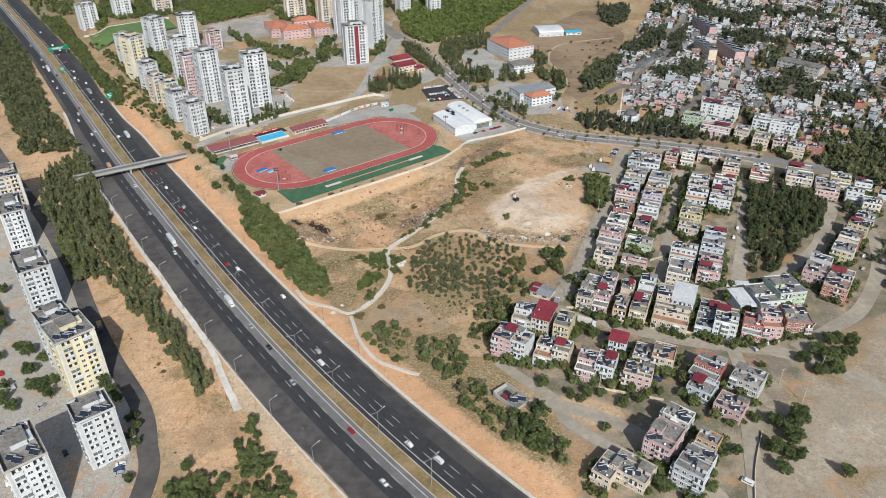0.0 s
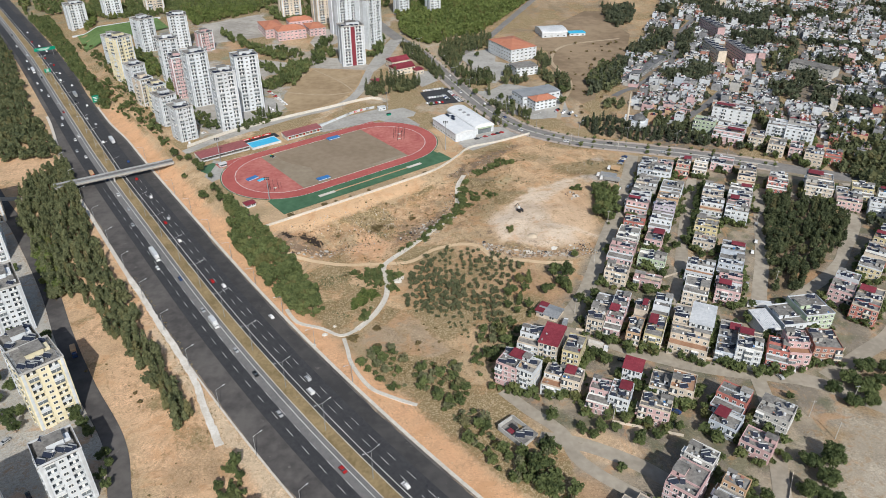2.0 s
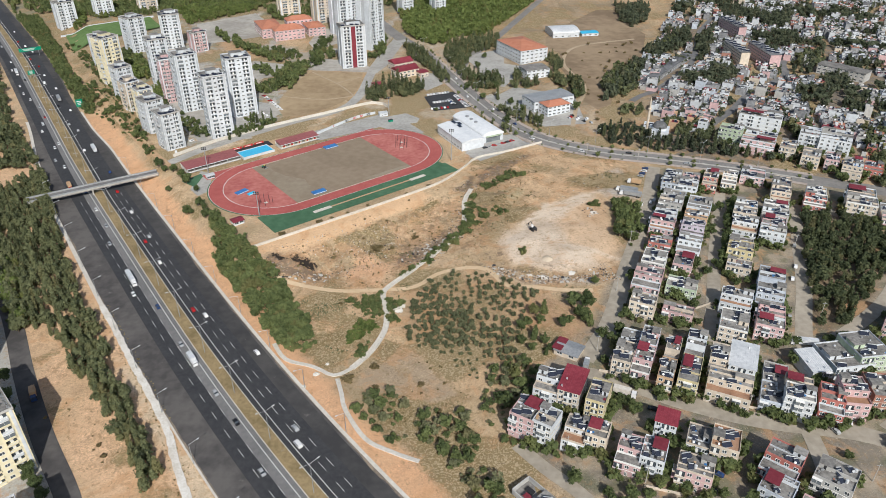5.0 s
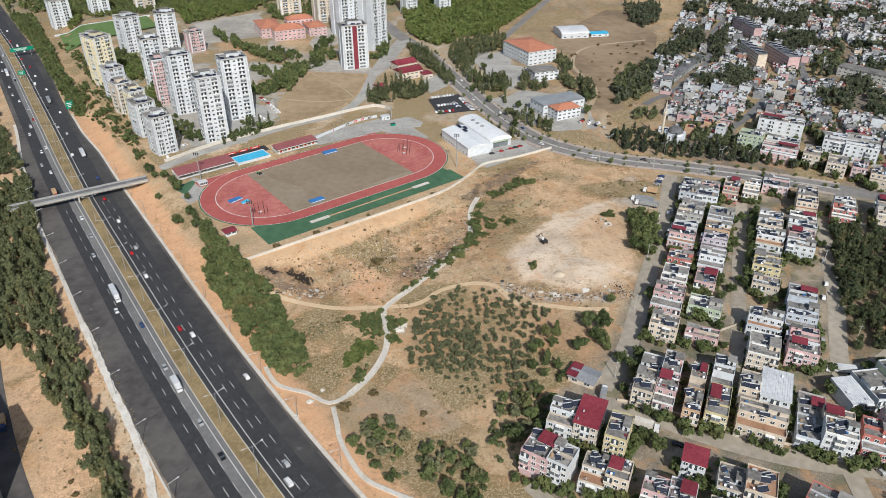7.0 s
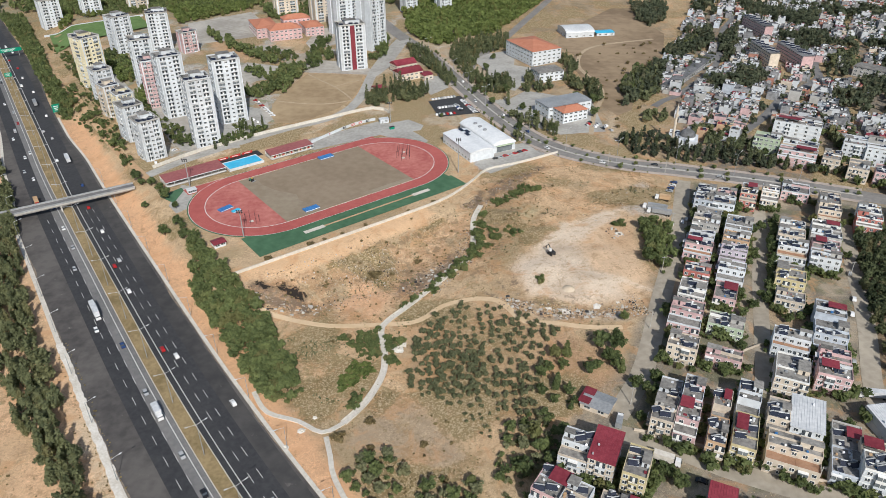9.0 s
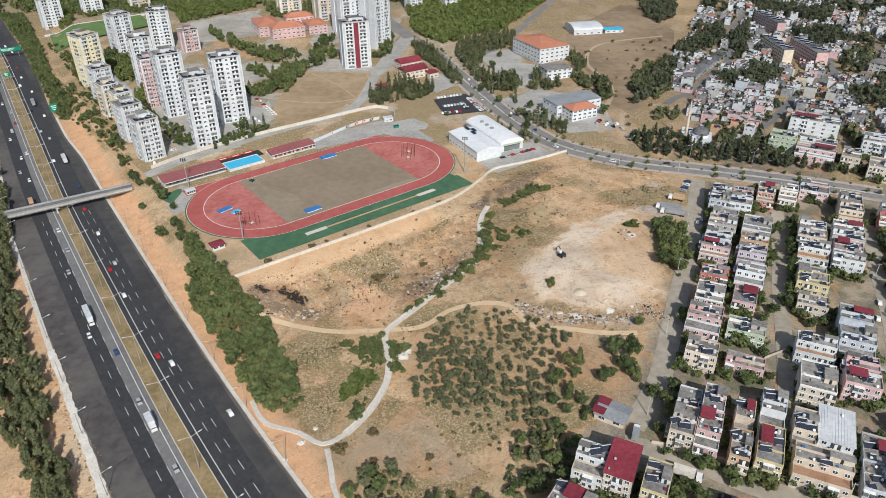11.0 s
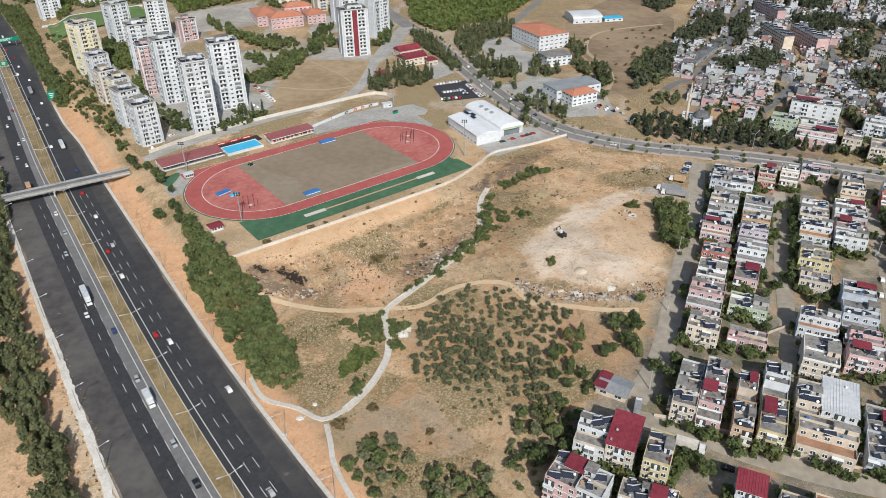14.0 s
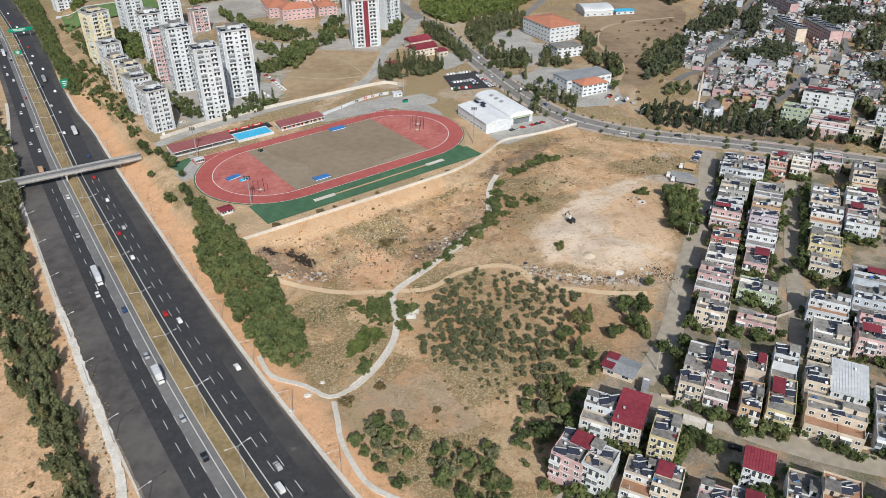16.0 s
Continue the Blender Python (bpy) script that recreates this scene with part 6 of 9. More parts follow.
# ---- vegetation ----
def leaf_cloud(seed, lobes, n, size):
    """Leaf clumps as small pointed faces spread over and inside several lobes (x, y, z, radius, flatness)."""
    r = np.random.RandomState(seed)
    lobes = np.array(lobes, float)
    pick = lobes[r.choice(len(lobes), n, p=lobes[:, 3] ** 2 / (lobes[:, 3] ** 2).sum())]
    d = r.normal(size=(n, 3))
    d /= np.linalg.norm(d, axis=1)[:, None]
    c = pick[:, :3] + d * (pick[:, 3] * r.uniform(0.4, 1.14, n) ** 0.7)[:, None] * np.stack([np.ones(n), np.ones(n), pick[:, 4]], 1)
    nrm = d + r.normal(size=(n, 3)) * 0.6 + np.array((0, 0, 0.55))
    nrm /= np.linalg.norm(nrm, axis=1)[:, None]
    u = np.cross(nrm, r.normal(size=(n, 3)))
    u /= np.linalg.norm(u, axis=1)[:, None]
    v = np.cross(nrm, u)
    s = (size * r.uniform(0.5, 1.4, n))[:, None]
    q = np.stack([c - u * s * 0.75 - v * s * 0.4, c + u * s * 0.7 - v * s * 0.5, c + u * s * 0.1 + v * s * 0.8], 1)
    return q.reshape(-1, 3)


def shape(kind, seed):
    """Leaves of one tree; trunk height and girth."""
    r = random.Random(seed)
    if kind == "broad":
        lobes = [(r.uniform(-1.9, 1.9), r.uniform(-1.9, 1.9), r.uniform(2.6, 5.7), r.uniform(0.8, 1.5), 0.85) for _ in range(17)]
        return leaf_cloud(seed, lobes, 950, 0.54), 3.6, 0.22
    if kind == "spread":
        lobes = [(3.3 * math.cos(k * 0.9) * r.uniform(0.2, 1), 3.3 * math.sin(k * 0.9) * r.uniform(0.2, 1), r.uniform(2.8, 5.6), r.uniform(0.9, 1.8), 0.8) for k in range(26)]
        return leaf_cloud(seed, lobes, 2700, 0.5), 3.4, 0.35
    if kind == "pine":
        lobes = [(r.uniform(-0.5, 0.5) * (1 - k / 9), r.uniform(-0.5, 0.5) * (1 - k / 9), 1.8 + k * 0.85, 2.0 - k * 0.19, 0.75) for k in range(8)]
        return leaf_cloud(seed, lobes, 640, 0.52), 3.0, 0.2
    if kind == "cypress":
        lobes = [(r.uniform(-0.2, 0.2), r.uniform(-0.2, 0.2), 1.0 + k * 0.95, 1.25 * (1 - (k / 11) ** 1.6) + 0.2, 1.0) for k in range(10)]
        return leaf_cloud(seed, lobes, 520, 0.46), 2.0, 0.16
    if kind == "olive":
        lobes = [(r.uniform(-0.95, 0.95), r.uniform(-0.95, 0.95), r.uniform(0.9, 2.2), r.uniform(0.4, 0.75), 0.85) for _ in range(11)]
        return leaf_cloud(seed, lobes, 330, 0.38), 1.3, 0.14
    lobes = [(r.uniform(-0.9, 0.9), r.uniform(-0.9, 0.9), r.uniform(0.3, 0.9), r.uniform(0.5, 0.9), 0.75) for _ in range(6)]
    return leaf_cloud(seed, lobes, 240, 0.38), 0.4, 0.06


def trunk_mesh(kind, h, g, seed):
    r = random.Random(seed)
    bm = bmesh.new()
    tube(bm, (0, 0, -0.4), (0.1, 0, h * 0.6), g, g * 0.75, 7)
    tube(bm, (0.1, 0, h * 0.55), (0.0, 0.1, h * 1.25), g * 0.72, g * 0.3, 6)
    for k in range(4):
        a = k * 1.57 + r.uniform(-0.4, 0.4)
        tube(bm, (0.08, 0, h * r.uniform(0.45, 0.7)), (math.cos(a) * h * 0.4, math.sin(a) * h * 0.4, h * r.uniform(0.95, 1.2)), g * 0.45, g * 0.15, 5)
    return mesh_of(bm, "trunk", "trunk")


def leaf_mesh(name, v, *mats):
    me = bpy.data.meshes.new(name)
    me.from_pydata(v, [], np.arange(len(v)).reshape(-1, 3))
    for m in mats:
        me.materials.append(M[m])
    return me


LEAVES = dict(broad="leaf", spread="leaf", pine="leaf_pine", cypress="leaf_pine", olive="leaf_olive", bush="leaf_dry")
SHAPES = {k: [shape(k, 100 * i + 7 + s) for s in range(4)] for i, k in enumerate(LEAVES)}
CROWNS = {k: [leaf_mesh("crown", s[0], LEAVES[k]) for s in v] for k, v in SHAPES.items()}
TRUNKS = {k: [trunk_mesh(k, s[1], s[2], j) for j, s in enumerate(v)] for k, v in SHAPES.items()}
TREE_WORDS = dict(spread=("large spreading tree with a dense dark green crown", "tree"), broad=("broadleaf tree with a full green crown", "tree"), pine=("dark green pine tree", "tree"), cypress=("slender dark green cypress", "tree"), olive=("small grey-green olive tree on bare soil", "olive tree"), bush=("low dusty green bush on dry ground", "bush"))
trng = random.Random(11)


def tree(kind, x, y, size=1.0, group="", name=None):
    """One tree: its trunk carries the crown."""
    k = trng.randrange(4)
    s = size * trng.uniform(0.85, 1.15)
    words, cat = TREE_WORDS[kind]
    ob = new(name or cat.replace(" ", "_"), TRUNKS[kind][k])
    ob.matrix_basis = pose(x, y, hz(x, y), 0, 0, trng.uniform(0, 360)) @ Matrix.Diagonal((s, s, s * trng.uniform(0.9, 1.1), 1))
    tagged(ob, words, cat, group)
    put("crown", CROWNS[kind][k], ob)
    return ob


def scatter(poly, gap, seed, jitter=0.45):
    """Points over a polygon on a loose grid."""
    r = random.Random(seed)
    xs, ys = [p[0] for p in poly], [p[1] for p in poly]
    out = []
    for i in range(int((max(xs) - min(xs)) / gap) + 1):
        for j in range(int((max(ys) - min(ys)) / gap) + 1):
            out.append((min(xs) + (i + r.uniform(-jitter, jitter)) * gap, min(ys) + (j + r.uniform(-jitter, jitter)) * gap))
    p = np.array(out)
    return p[inside(p[:, 0], p[:, 1], poly, 0.5) > 0.5]


def wood(name, polys, gap, kinds, sizes, seed, label, keep=1.0, sparse=1, leaf=None, stems=True):
    """Many trees too close together to count: leaves in one mesh, with their trunks."""
    r = random.Random(seed)
    vs, trunks, tints = [], [], []
    for poly in polys:
        for x, y in (scatter(poly, gap, seed) if gap else poly):
            if r.random() > keep:
                continue
            kind, s, a = r.choice(kinds), r.uniform(*sizes), r.uniform(0, math.tau)
            q, th, g = SHAPES[kind][r.randrange(4)]
            if sparse > 1:
                q = q.reshape(-1, 3, 3)[::sparse]
                mid = q.mean(1, keepdims=True)
                q = (mid + (q - mid) * sparse ** 0.5).reshape(-1, 3)
            c, n = math.cos(a) * s, math.sin(a) * s
            z = hz(x, y)
            vs.append(np.stack([q[:, 0] * c - q[:, 1] * n + x, q[:, 0] * n + q[:, 1] * c + y, q[:, 2] * s * r.uniform(0.85, 1.2) + z], 1))
            trunks.append((x, y, z, g * s, th * s))
            tints.append(np.full(len(q), r.random()))
    me = leaf_mesh(name, np.concatenate(vs), leaf or LEAVES[kinds[0]])
    me.attributes.new("tint", "FLOAT", "POINT").data.foreach_set("value", np.concatenate(tints).astype(np.float32))
    ob = tagged(new(name, me), label, "trees" if stems else "weeds", kind="stuff")
    if not stems:
        return ob
    tv, tf = [], []
    for x, y, z, g, h in trunks:
        b = len(tv)
        for k in range(4):
            tv += [(x + g * math.cos(k * 1.57), y + g * math.sin(k * 1.57), z - 0.5), (x + g * 0.6 * math.cos(k * 1.57), y + g * 0.6 * math.sin(k * 1.57), z + h)]
        tf += [(b + 2 * k, b + (2 * k + 2) % 8, b + (2 * k + 3) % 8, b + 2 * k + 1) for k in range(4)]
    tm = bpy.data.meshes.new("trunk")
    tm.from_pydata(tv, [], tf)
    tm.materials.append(M["trunk"])
    put("trunk", tm, ob)["kind"] = "stuff"
    return ob


wood("woodland", [[(-225, -40), (-209, -76), (-175, -126), (-154, -158), (-137, -182), (-128, -177), (-110, -190), (-96, -211), (-72, -238), (-52, -263), (-40, -280), (-32, -276), (-49, -250), (-77, -209), (-104, -172), (-120, -148), (-141, -115), (-165, -75), (-215, 16)]], 4.3, ("pine", "pine", "broad", "cypress"), (0.8, 1.3), 1, "dense strip of dark pines and mixed trees", keep=0.88, sparse=2)
wood("woodland", [[(-222, 20), (-292, 118), (-400, 300), (-520, 470), (-560, 420), (-399, 225), (-262, 5)]], 5.5, ("pine", "broad"), (0.8, 1.3), 2, "dense dark pine belt beside the motorway", sparse=6)
wood("scrub", [[(-190, -98), (-176, -106), (-150, -146), (-134, -172), (-140, -180), (-160, -152)]], 3.4, ("broad", "olive"), (0.6, 0.95), 44, "fresh green shrubs beside the service road", sparse=2, leaf="leaf_fresh")
wood("thicket", [[(-70, -72), (-62, -72), (-58, -84), (-48, -96), (-34, -112), (-26, -124), (-16, -130), (-3, -153), (14, -188), (12, -199), (2, -199), (-21, -168), (-46, -131), (-58, -106), (-60, -92)]], 3.0, ("broad", "broad", "olive"), (0.7, 1.15), 3, "dense green thicket on the bank above the motorway", sparse=2)
wood("grove", [[(303, -84), (328, -82), (341, -98), (344, -112), (331, -138), (306, -164), (278, -192), (260, -194), (273, -157), (288, -117)]], 4.2, ("pine", "broad", "broad", "cypress"), (0.8, 1.2), 4, "dark shady grove between the houses", keep=0.74, sparse=2, leaf="leaf_shade")
wood("forest", [[(44, 356), (75, 313), (84, 320), (100, 350), (128, 350), (180, 452), (290, 690), (240, 760), (100, 620), (30, 470)]], 5.2, ("pine", "broad"), (0.9, 1.25), 5, "planted green forest on the hillside", sparse=11, leaf="leaf_fresh")
SLOPE = [[(62, -244), (73, -237), (85, -241), (92, -255), (90, -266), (97, -275), (102, -288), (112, -300), (120, -292), (128, -297), (128, -318), (133, -331), (123, -329), (110, -317), (101, -306), (90, -293), (82, -275), (70, -258)], [(36, -236), (42, -226), (52, -222), (62, -232), (58, -240), (64, -254), (58, -260), (46, -248)], [(93, -228), (100, -216), (110, -208), (120, -215), (124, -224), (116, -232), (108, -244), (98, -250), (92, -240)]]
wood("scrub", SLOPE, 4.4, ("broad", "olive"), (0.6, 1.1), 6, "tangled green scrub on the slope", keep=0.85, sparse=2)
wood("scrub", SLOPE, 3.6, ("olive", "bush", "broad"), (0.4, 0.95), 87, "dusty grey-green bushes among the scrub on the slope", keep=0.5, sparse=2, leaf="leaf_olive")
wood("scrub", [[(112, -190), (118, -184), (128, -174), (136, -178), (148, -176), (154, -190), (142, -190), (132, -186), (124, -194), (130, -204), (134, -214), (124, -214), (114, -204)]], 4.4, ("broad", "olive", "pine"), (0.55, 1.1), 7, "dark trees and shrubs along the edge of the grove", keep=0.55)


def beside(o, y):
    """A spot o metres to the east of the median."""
    return float(median_x(y)) + o * math.sqrt(1 + float(median_slope(y)) ** 2), y


wood("scrub", [[beside(24, y) for y in (125, 160, 200, 260)] + [beside(25, y) for y in (300, 360, 420, 480)] + [beside(48, 480), beside(46, 414), beside(40, 330), beside(36, 260), beside(36, 200), beside(36, 150), beside(29, 125)]], 4.0, ("broad", "pine", "olive"), (0.75, 1.2), 8, "dense green trees on the motorway bank", sparse=3, leaf="leaf")
wood("scrub", [[beside(27, 170), beside(34, 110), beside(39, 75), beside(44, 48), beside(50, 55), beside(48, 138), beside(46, 211), beside(37, 195)]], 4.0, ("broad", "olive", "bush"), (0.5, 1.0), 86, "green shrubs spreading down the motorway bank", keep=0.62, sparse=3, leaf="leaf")
wood("scrub", [[(-350, 350), (-322, 312), (-283, 253), (-252, 208), (-220, 156), (-200, 124), (-166, 62), (-140, 22), (-135, 26), (-158, 66), (-192, 128), (-214, 166), (-248, 222), (-280, 266), (-330, 345)]], 4.0, ("broad", "olive"), (0.4, 0.85), 28, "thin line of shrubs beside the dirt track", keep=0.62, sparse=3)
wood("scrub", [[(-37, -336), (-32, -324), (-17, -328), (-10, -324), (-17, -304), (-5, -300), (0, -318), (9, -330), (19, -342), (10, -352), (-36, -352)]], 3.6, ("broad", "olive"), (0.7, 1.1), 9, "clump of dense green shrubs", keep=0.85)
wood("scrub", [[(34, -150), (44, -146), (46, -168), (40, -170), (34, -162)], [(36, -192), (42, -188), (40, -198), (34, -204)], [(48, -150), (53, -156), (52, -172), (49, -170)], [(50, -131), (56, -128), (66, -118), (78, -104), (88, -96), (94, -92), (97, -88), (95, -72), (92, -76), (88, -88), (80, -96), (72, -108), (60, -122)], [(105, -35), (110, -30), (121, -22), (130, -15), (127, -20), (112, -36)], [(102, -60), (107, -64), (108, -76), (103, -74)]], 2.0, ("olive", "bush", "olive"), (0.6, 1.25), 10, "grey-green reeds and brush beside the channel", keep=0.9, leaf="leaf")
wood("town_trees", [[(415, 60), (500, 20), (560, -60), (420, -150), (372, -40)], [(436, 220), (446, 262), (476, 262), (466, 226)], [(226, 155), (240, 190), (257, 218), (284, 220), (268, 180), (256, 150), (240, 138)], [(232, 96), (240, 118), (252, 110), (248, 92)], [(300, 60), (262, 74), (256, 60), (300, 18)], [(354, 40), (356, 70), (376, 66), (372, 40)]], 5.6, ("broad", "pine"), (0.75, 1.25), 12, "dark trees between far houses", keep=0.9, sparse=14, leaf="leaf_pine")
wood("town_trees", [[(-182, 380), (-132, 324), (-88, 272), (-80, 262), (-86, 250), (-104, 268), (-140, 308), (-178, 362)], [(-112, 236), (-98, 240), (-70, 214), (-59, 250), (-50, 240), (-52, 200), (-62, 188), (-104, 224)], [(-86, 160), (-72, 184), (-66, 178), (-76, 154)], [(-75, 242), (-50, 240), (-52, 200), (-60, 168), (-66, 180)], [(-54, 250), (-40, 262), (-28, 268), (-36, 300), (-54, 290)], [(8, 262), (24, 262), (24, 345), (14, 340)], [(-120, 425), (-60, 430), (-20, 470), (-60, 500), (-150, 500)], [(-350, 440), (-250, 480), (-150, 500), (-150, 560), (-420, 520)], [(-244, 262), (-222, 226), (-196, 196), (-190, 206), (-214, 240), (-232, 272)], [(-182, 160), (-164, 152), (-160, 162), (-176, 176)], [(-262, 300), (-250, 290), (-240, 300), (-254, 330)]], 5.8, ("broad", "broad", "pine"), (0.75, 1.15), 13, "green trees among the apartment towers", keep=0.92, sparse=6)
wood("town_trees", [[(-241, 243), (-234, 275), (-197, 203), (-209, 200)], [(-182, 167), (-173, 171), (-161, 143), (-170, 140)], [(-267, 275), (-250, 267), (-241, 243), (-263, 259)], [(-382, 454), (-378, 478), (-351, 419), (-359, 402)], [(-269, 503), (-232, 544), (-169, 544), (-156, 483), (-188, 446), (-223, 412)], [(-372, 504), (-356, 517), (-333, 453), (-343, 442)]], 5.0, ("broad", "broad", "pine"), (0.7, 1.2), 63, "green trees in the gardens of the towers", keep=0.9, sparse=5, leaf="leaf_fresh")
wood("town_trees", [[(-158, 126), (-138, 105), (-113, 65), (-103, 47), (-116, 56), (-136, 87)], [(-86, 110), (-78, 109), (-64, 70), (-80, 56), (-86, 67), (-77, 79)], [(-192, 138), (-178, 126), (-152, 80), (-157, 75)], [(-215, 168), (-190, 126), (-185, 110), (-224, 168)]], 4.2, ("broad", "olive", "cypress"), (0.35, 0.8), 64, "hedges and small garden trees below the towers", keep=0.6, sparse=4)
FAR_WOODS = [[(314, 495), (358, 488), (338, 415), (310, 382), (302, 415)], [(295, 275), (342, 337), (327, 270), (296, 251)], [(233, 176), (284, 224), (258, 157), (222, 125)], [(440, 475), (471, 494), (495, 437), (538, 461), (484, 361), (459, 403), (430, 415)],
             [(434, 341), (493, 351), (472, 299), (434, 304)], [(367, 327), (403, 371), (365, 266), (347, 250)], [(464, 274), (482, 269), (446, 212)], [(344, 342), (377, 372), (355, 305), (332, 279)], [(274, 239), (292, 247), (276, 203), (259, 203)], [(435, 188), (462, 195), (465, 168), (441, 150)]]
wood("town_trees", FAR_WOODS, 5.0, ("broad", "broad", "pine", "cypress"), (0.7, 1.25), 65, "dark clumps of trees between far houses", keep=0.9, sparse=7, leaf="leaf_far")
wood("town_trees", [[(-130, 92), (-108, 56), (-104, 58), (-126, 96)], [(-88, 56), (-62, 72), (-56, 90), (-60, 92), (-68, 78), (-88, 60)], [(-86, 92), (-72, 84), (-70, 90), (-84, 98)]], 3.0, ("broad", "olive", "broad"), (0.4, 0.75), 29, "hedges and small trees along the tower gardens", keep=0.8, sparse=4)
wood("weeds", [[(100, 0), (150, 30), (150, -30), (120, -60), (105, -110), (88, -95), (92, -40)], [(-35, -120), (90, -25), (96, -50), (80, -110), (45, -140), (0, -140)], [(56, -178), (74, -200), (97, -234), (60, -225)]], 5.0, ("bush",), (0.2, 0.7), 14, "low tufts of dry weeds", keep=0.2, sparse=2, stems=False)
wood("weeds", [[(-80, -215), (-52, -262), (-60, -275), (-92, -232)], [(-52, -290), (-20, -300), (-30, -340), (-48, -330)]], 5.0, ("bush",), (0.25, 0.5), 15, "low tufts of dry weeds", keep=0.25, sparse=2, stems=False)

wood("town_trees", [[(-480, 500), (-60, 520), (40, 500), (90, 640), (60, 820), (-700, 820)]], 11.0, ("broad", "pine"), (0.9, 1.5), 43, "distant belt of green trees behind the towers", keep=0.75, sparse=14)
wood("scrub", [[(28, -183), (34, -172), (41, -170), (45, -176), (36, -186), (30, -190)]], 1.5, ("bush", "bush", "olive"), (0.6, 1.0), 45, "low bright green bushes in a dense mat", sparse=2, leaf="leaf_fresh")
wood("weeds", [[(196, 60), (236, 90), (248, 140), (226, 160), (250, 200), (290, 240), (325, 310), (256, 318), (212, 290), (206, 240), (218, 190), (200, 110)]], 8.0, ("bush", "olive"), (0.5, 1.3), 16, "scattered bushes on the dry fields", keep=0.16, sparse=2, stems=False)
wood("weeds", [[(100, -5), (135, 18), (140, -20), (130, -60), (108, -100), (94, -60)], [(-20, -118), (64, -58), (86, -56), (80, -96), (50, -128), (0, -130)]], 3.6, ("bush",), (0.12, 0.6), 17, "dry tufts on the tipped earth", keep=0.2, sparse=3, stems=False)
for x, y in scatter(OLIVES, 3.55, 21, 0.36):
    dens = float(vnoise(x, y, 18, 8))
    if trng.random() < 0.6 + 0.6 * dens:
        tree("olive", x, y, (0.74 + 0.5 * dens) * (1 - 0.42 * float(inside(x, y, YOUNG, 3))), "olive grove")
for x, y, s in ((30, -152, 1.2), (41, -152, 1.1), (45, -208, 1.8), (33, -216, 2.2), (46, -222, 1.2), (67, -220, 1.3), (75, -238, 1.3), (23, -156, 0.9), (131, -146, 0.8), (62, -88, 1.2), (48, -100, 1.0), (14, -112, 0.8)):
    tree("bush", x, y, s)
for x, y, s in ((256, -272, 1.0), (266, -266, 1.1), (276, -259, 1.15), (286, -260, 1.1), (280, -268, 1.1), (270, -273, 1.1), (260, -281, 0.9), (268, -281, 1.0), (225, -315, 1.1), (234, -314, 1.15), (228, -323, 1.2), (217, -329, 1.15), (223, -333, 1.05), (216, -340, 0.9)):
    tree("spread", x, y, s, "big trees on the lot")
for x, y, s in ((241, -343, 0.9), (234, -276, 0.7), (142, -295, 0.9), (149, -314, 0.7), (152, -292, 0.9), (161, -298, 1.0), (146, -293, 0.8), (138, -290, 0.8),
                (149, -248, 1.1), (157, -250, 1.2), (153, -243, 1.2), (142, -254, 0.8), (146, -291, 0.8), (138, -293, 0.7), (160, -300, 0.8), (168, -298, 0.8), (187, -270, 0.8), (179, -294, 0.9), (205, -275, 0.7),
                (210, -306, 0.8), (216, -312, 0.8), (201, -330, 0.9), (122, -301, 1.2), (117, -309, 1.3), (119, -319, 1.3), (126, -283, 0.9), (164, -348, 1.1), (196, -270, 0.8)):
    tree("broad", x, y, s, "trees in the town")
for x, y, s in ((219, -222, 0.9), (217, -231, 0.9), (229, -224, 0.8), (208, -243, 0.7), (223, -238, 0.8), (191, -243, 0.7), (182, -244, 0.7), (175, -237, 0.6), (158, -231, 1.0), (156, -245, 0.8), (237, -249, 0.9), (212, -196, 0.8), (209, -202, 0.8), (240, -203, 0.9), (245, -206, 0.9), (268, -203, 0.8), (126, -201, 0.9), (144, -172, 1.3), (151, -174, 1.3), (147, -181, 1.1), (137, -188, 0.9), (154, -198, 0.9), (152, -217, 0.8), (167, -184, 0.6), (164, -229, 0.6), (177, -236, 0.6), (190, -243, 0.7), (203, -191, 0.6),
                (184, -188, 0.6), (206, -177, 0.7), (213, -140, 0.9), (188, -92, 1.2), (184, -104, 1.2), (192, -79, 1.1), (189, -70, 1.0), (190, -86, 1.1), (160, -153, 0.8), (229, -138, 0.8), (221, -134, 0.7), (240, -100, 0.9),
                (256, -72, 0.9), (277, -36, 0.9), (246, -145, 0.7), (297, -38, 0.9), (287, -38, 0.9), (232, -146, 0.7), (268, -62, 0.8), (226, -113, 0.7)):
    tree("broad", x, y, s, "trees in the town")
for x, y, s in ((105, 169, 1.1), (118, 141, 1.0), (131, 168, 1.2), (141, 126, 1.1), (149, 106, 1.0), (159, 81, 0.9), (134, 84, 1.1), (180, 133, 1.2), (195, 106, 1.3), (108, 216, 1.1), (107, 251, 1.1), (195, 258, 0.9), (127, 268, 0.9), (136, 198, 1.2), (126, 205, 1.0), (112, 190, 1.2), (118, 232, 1.2),
                (-119, -3, 1.0), (-124, 4, 1.1), (-104, -14, 1.0), (-98, -24, 0.8), (-86, -38, 0.8), (-108, -30, 0.9), (-74, -62, 0.7), (76, 112, 0.6), (200, 135, 1.2), (188, 150, 1.0)):
    tree("broad", x, y, s, "trees by the avenue")
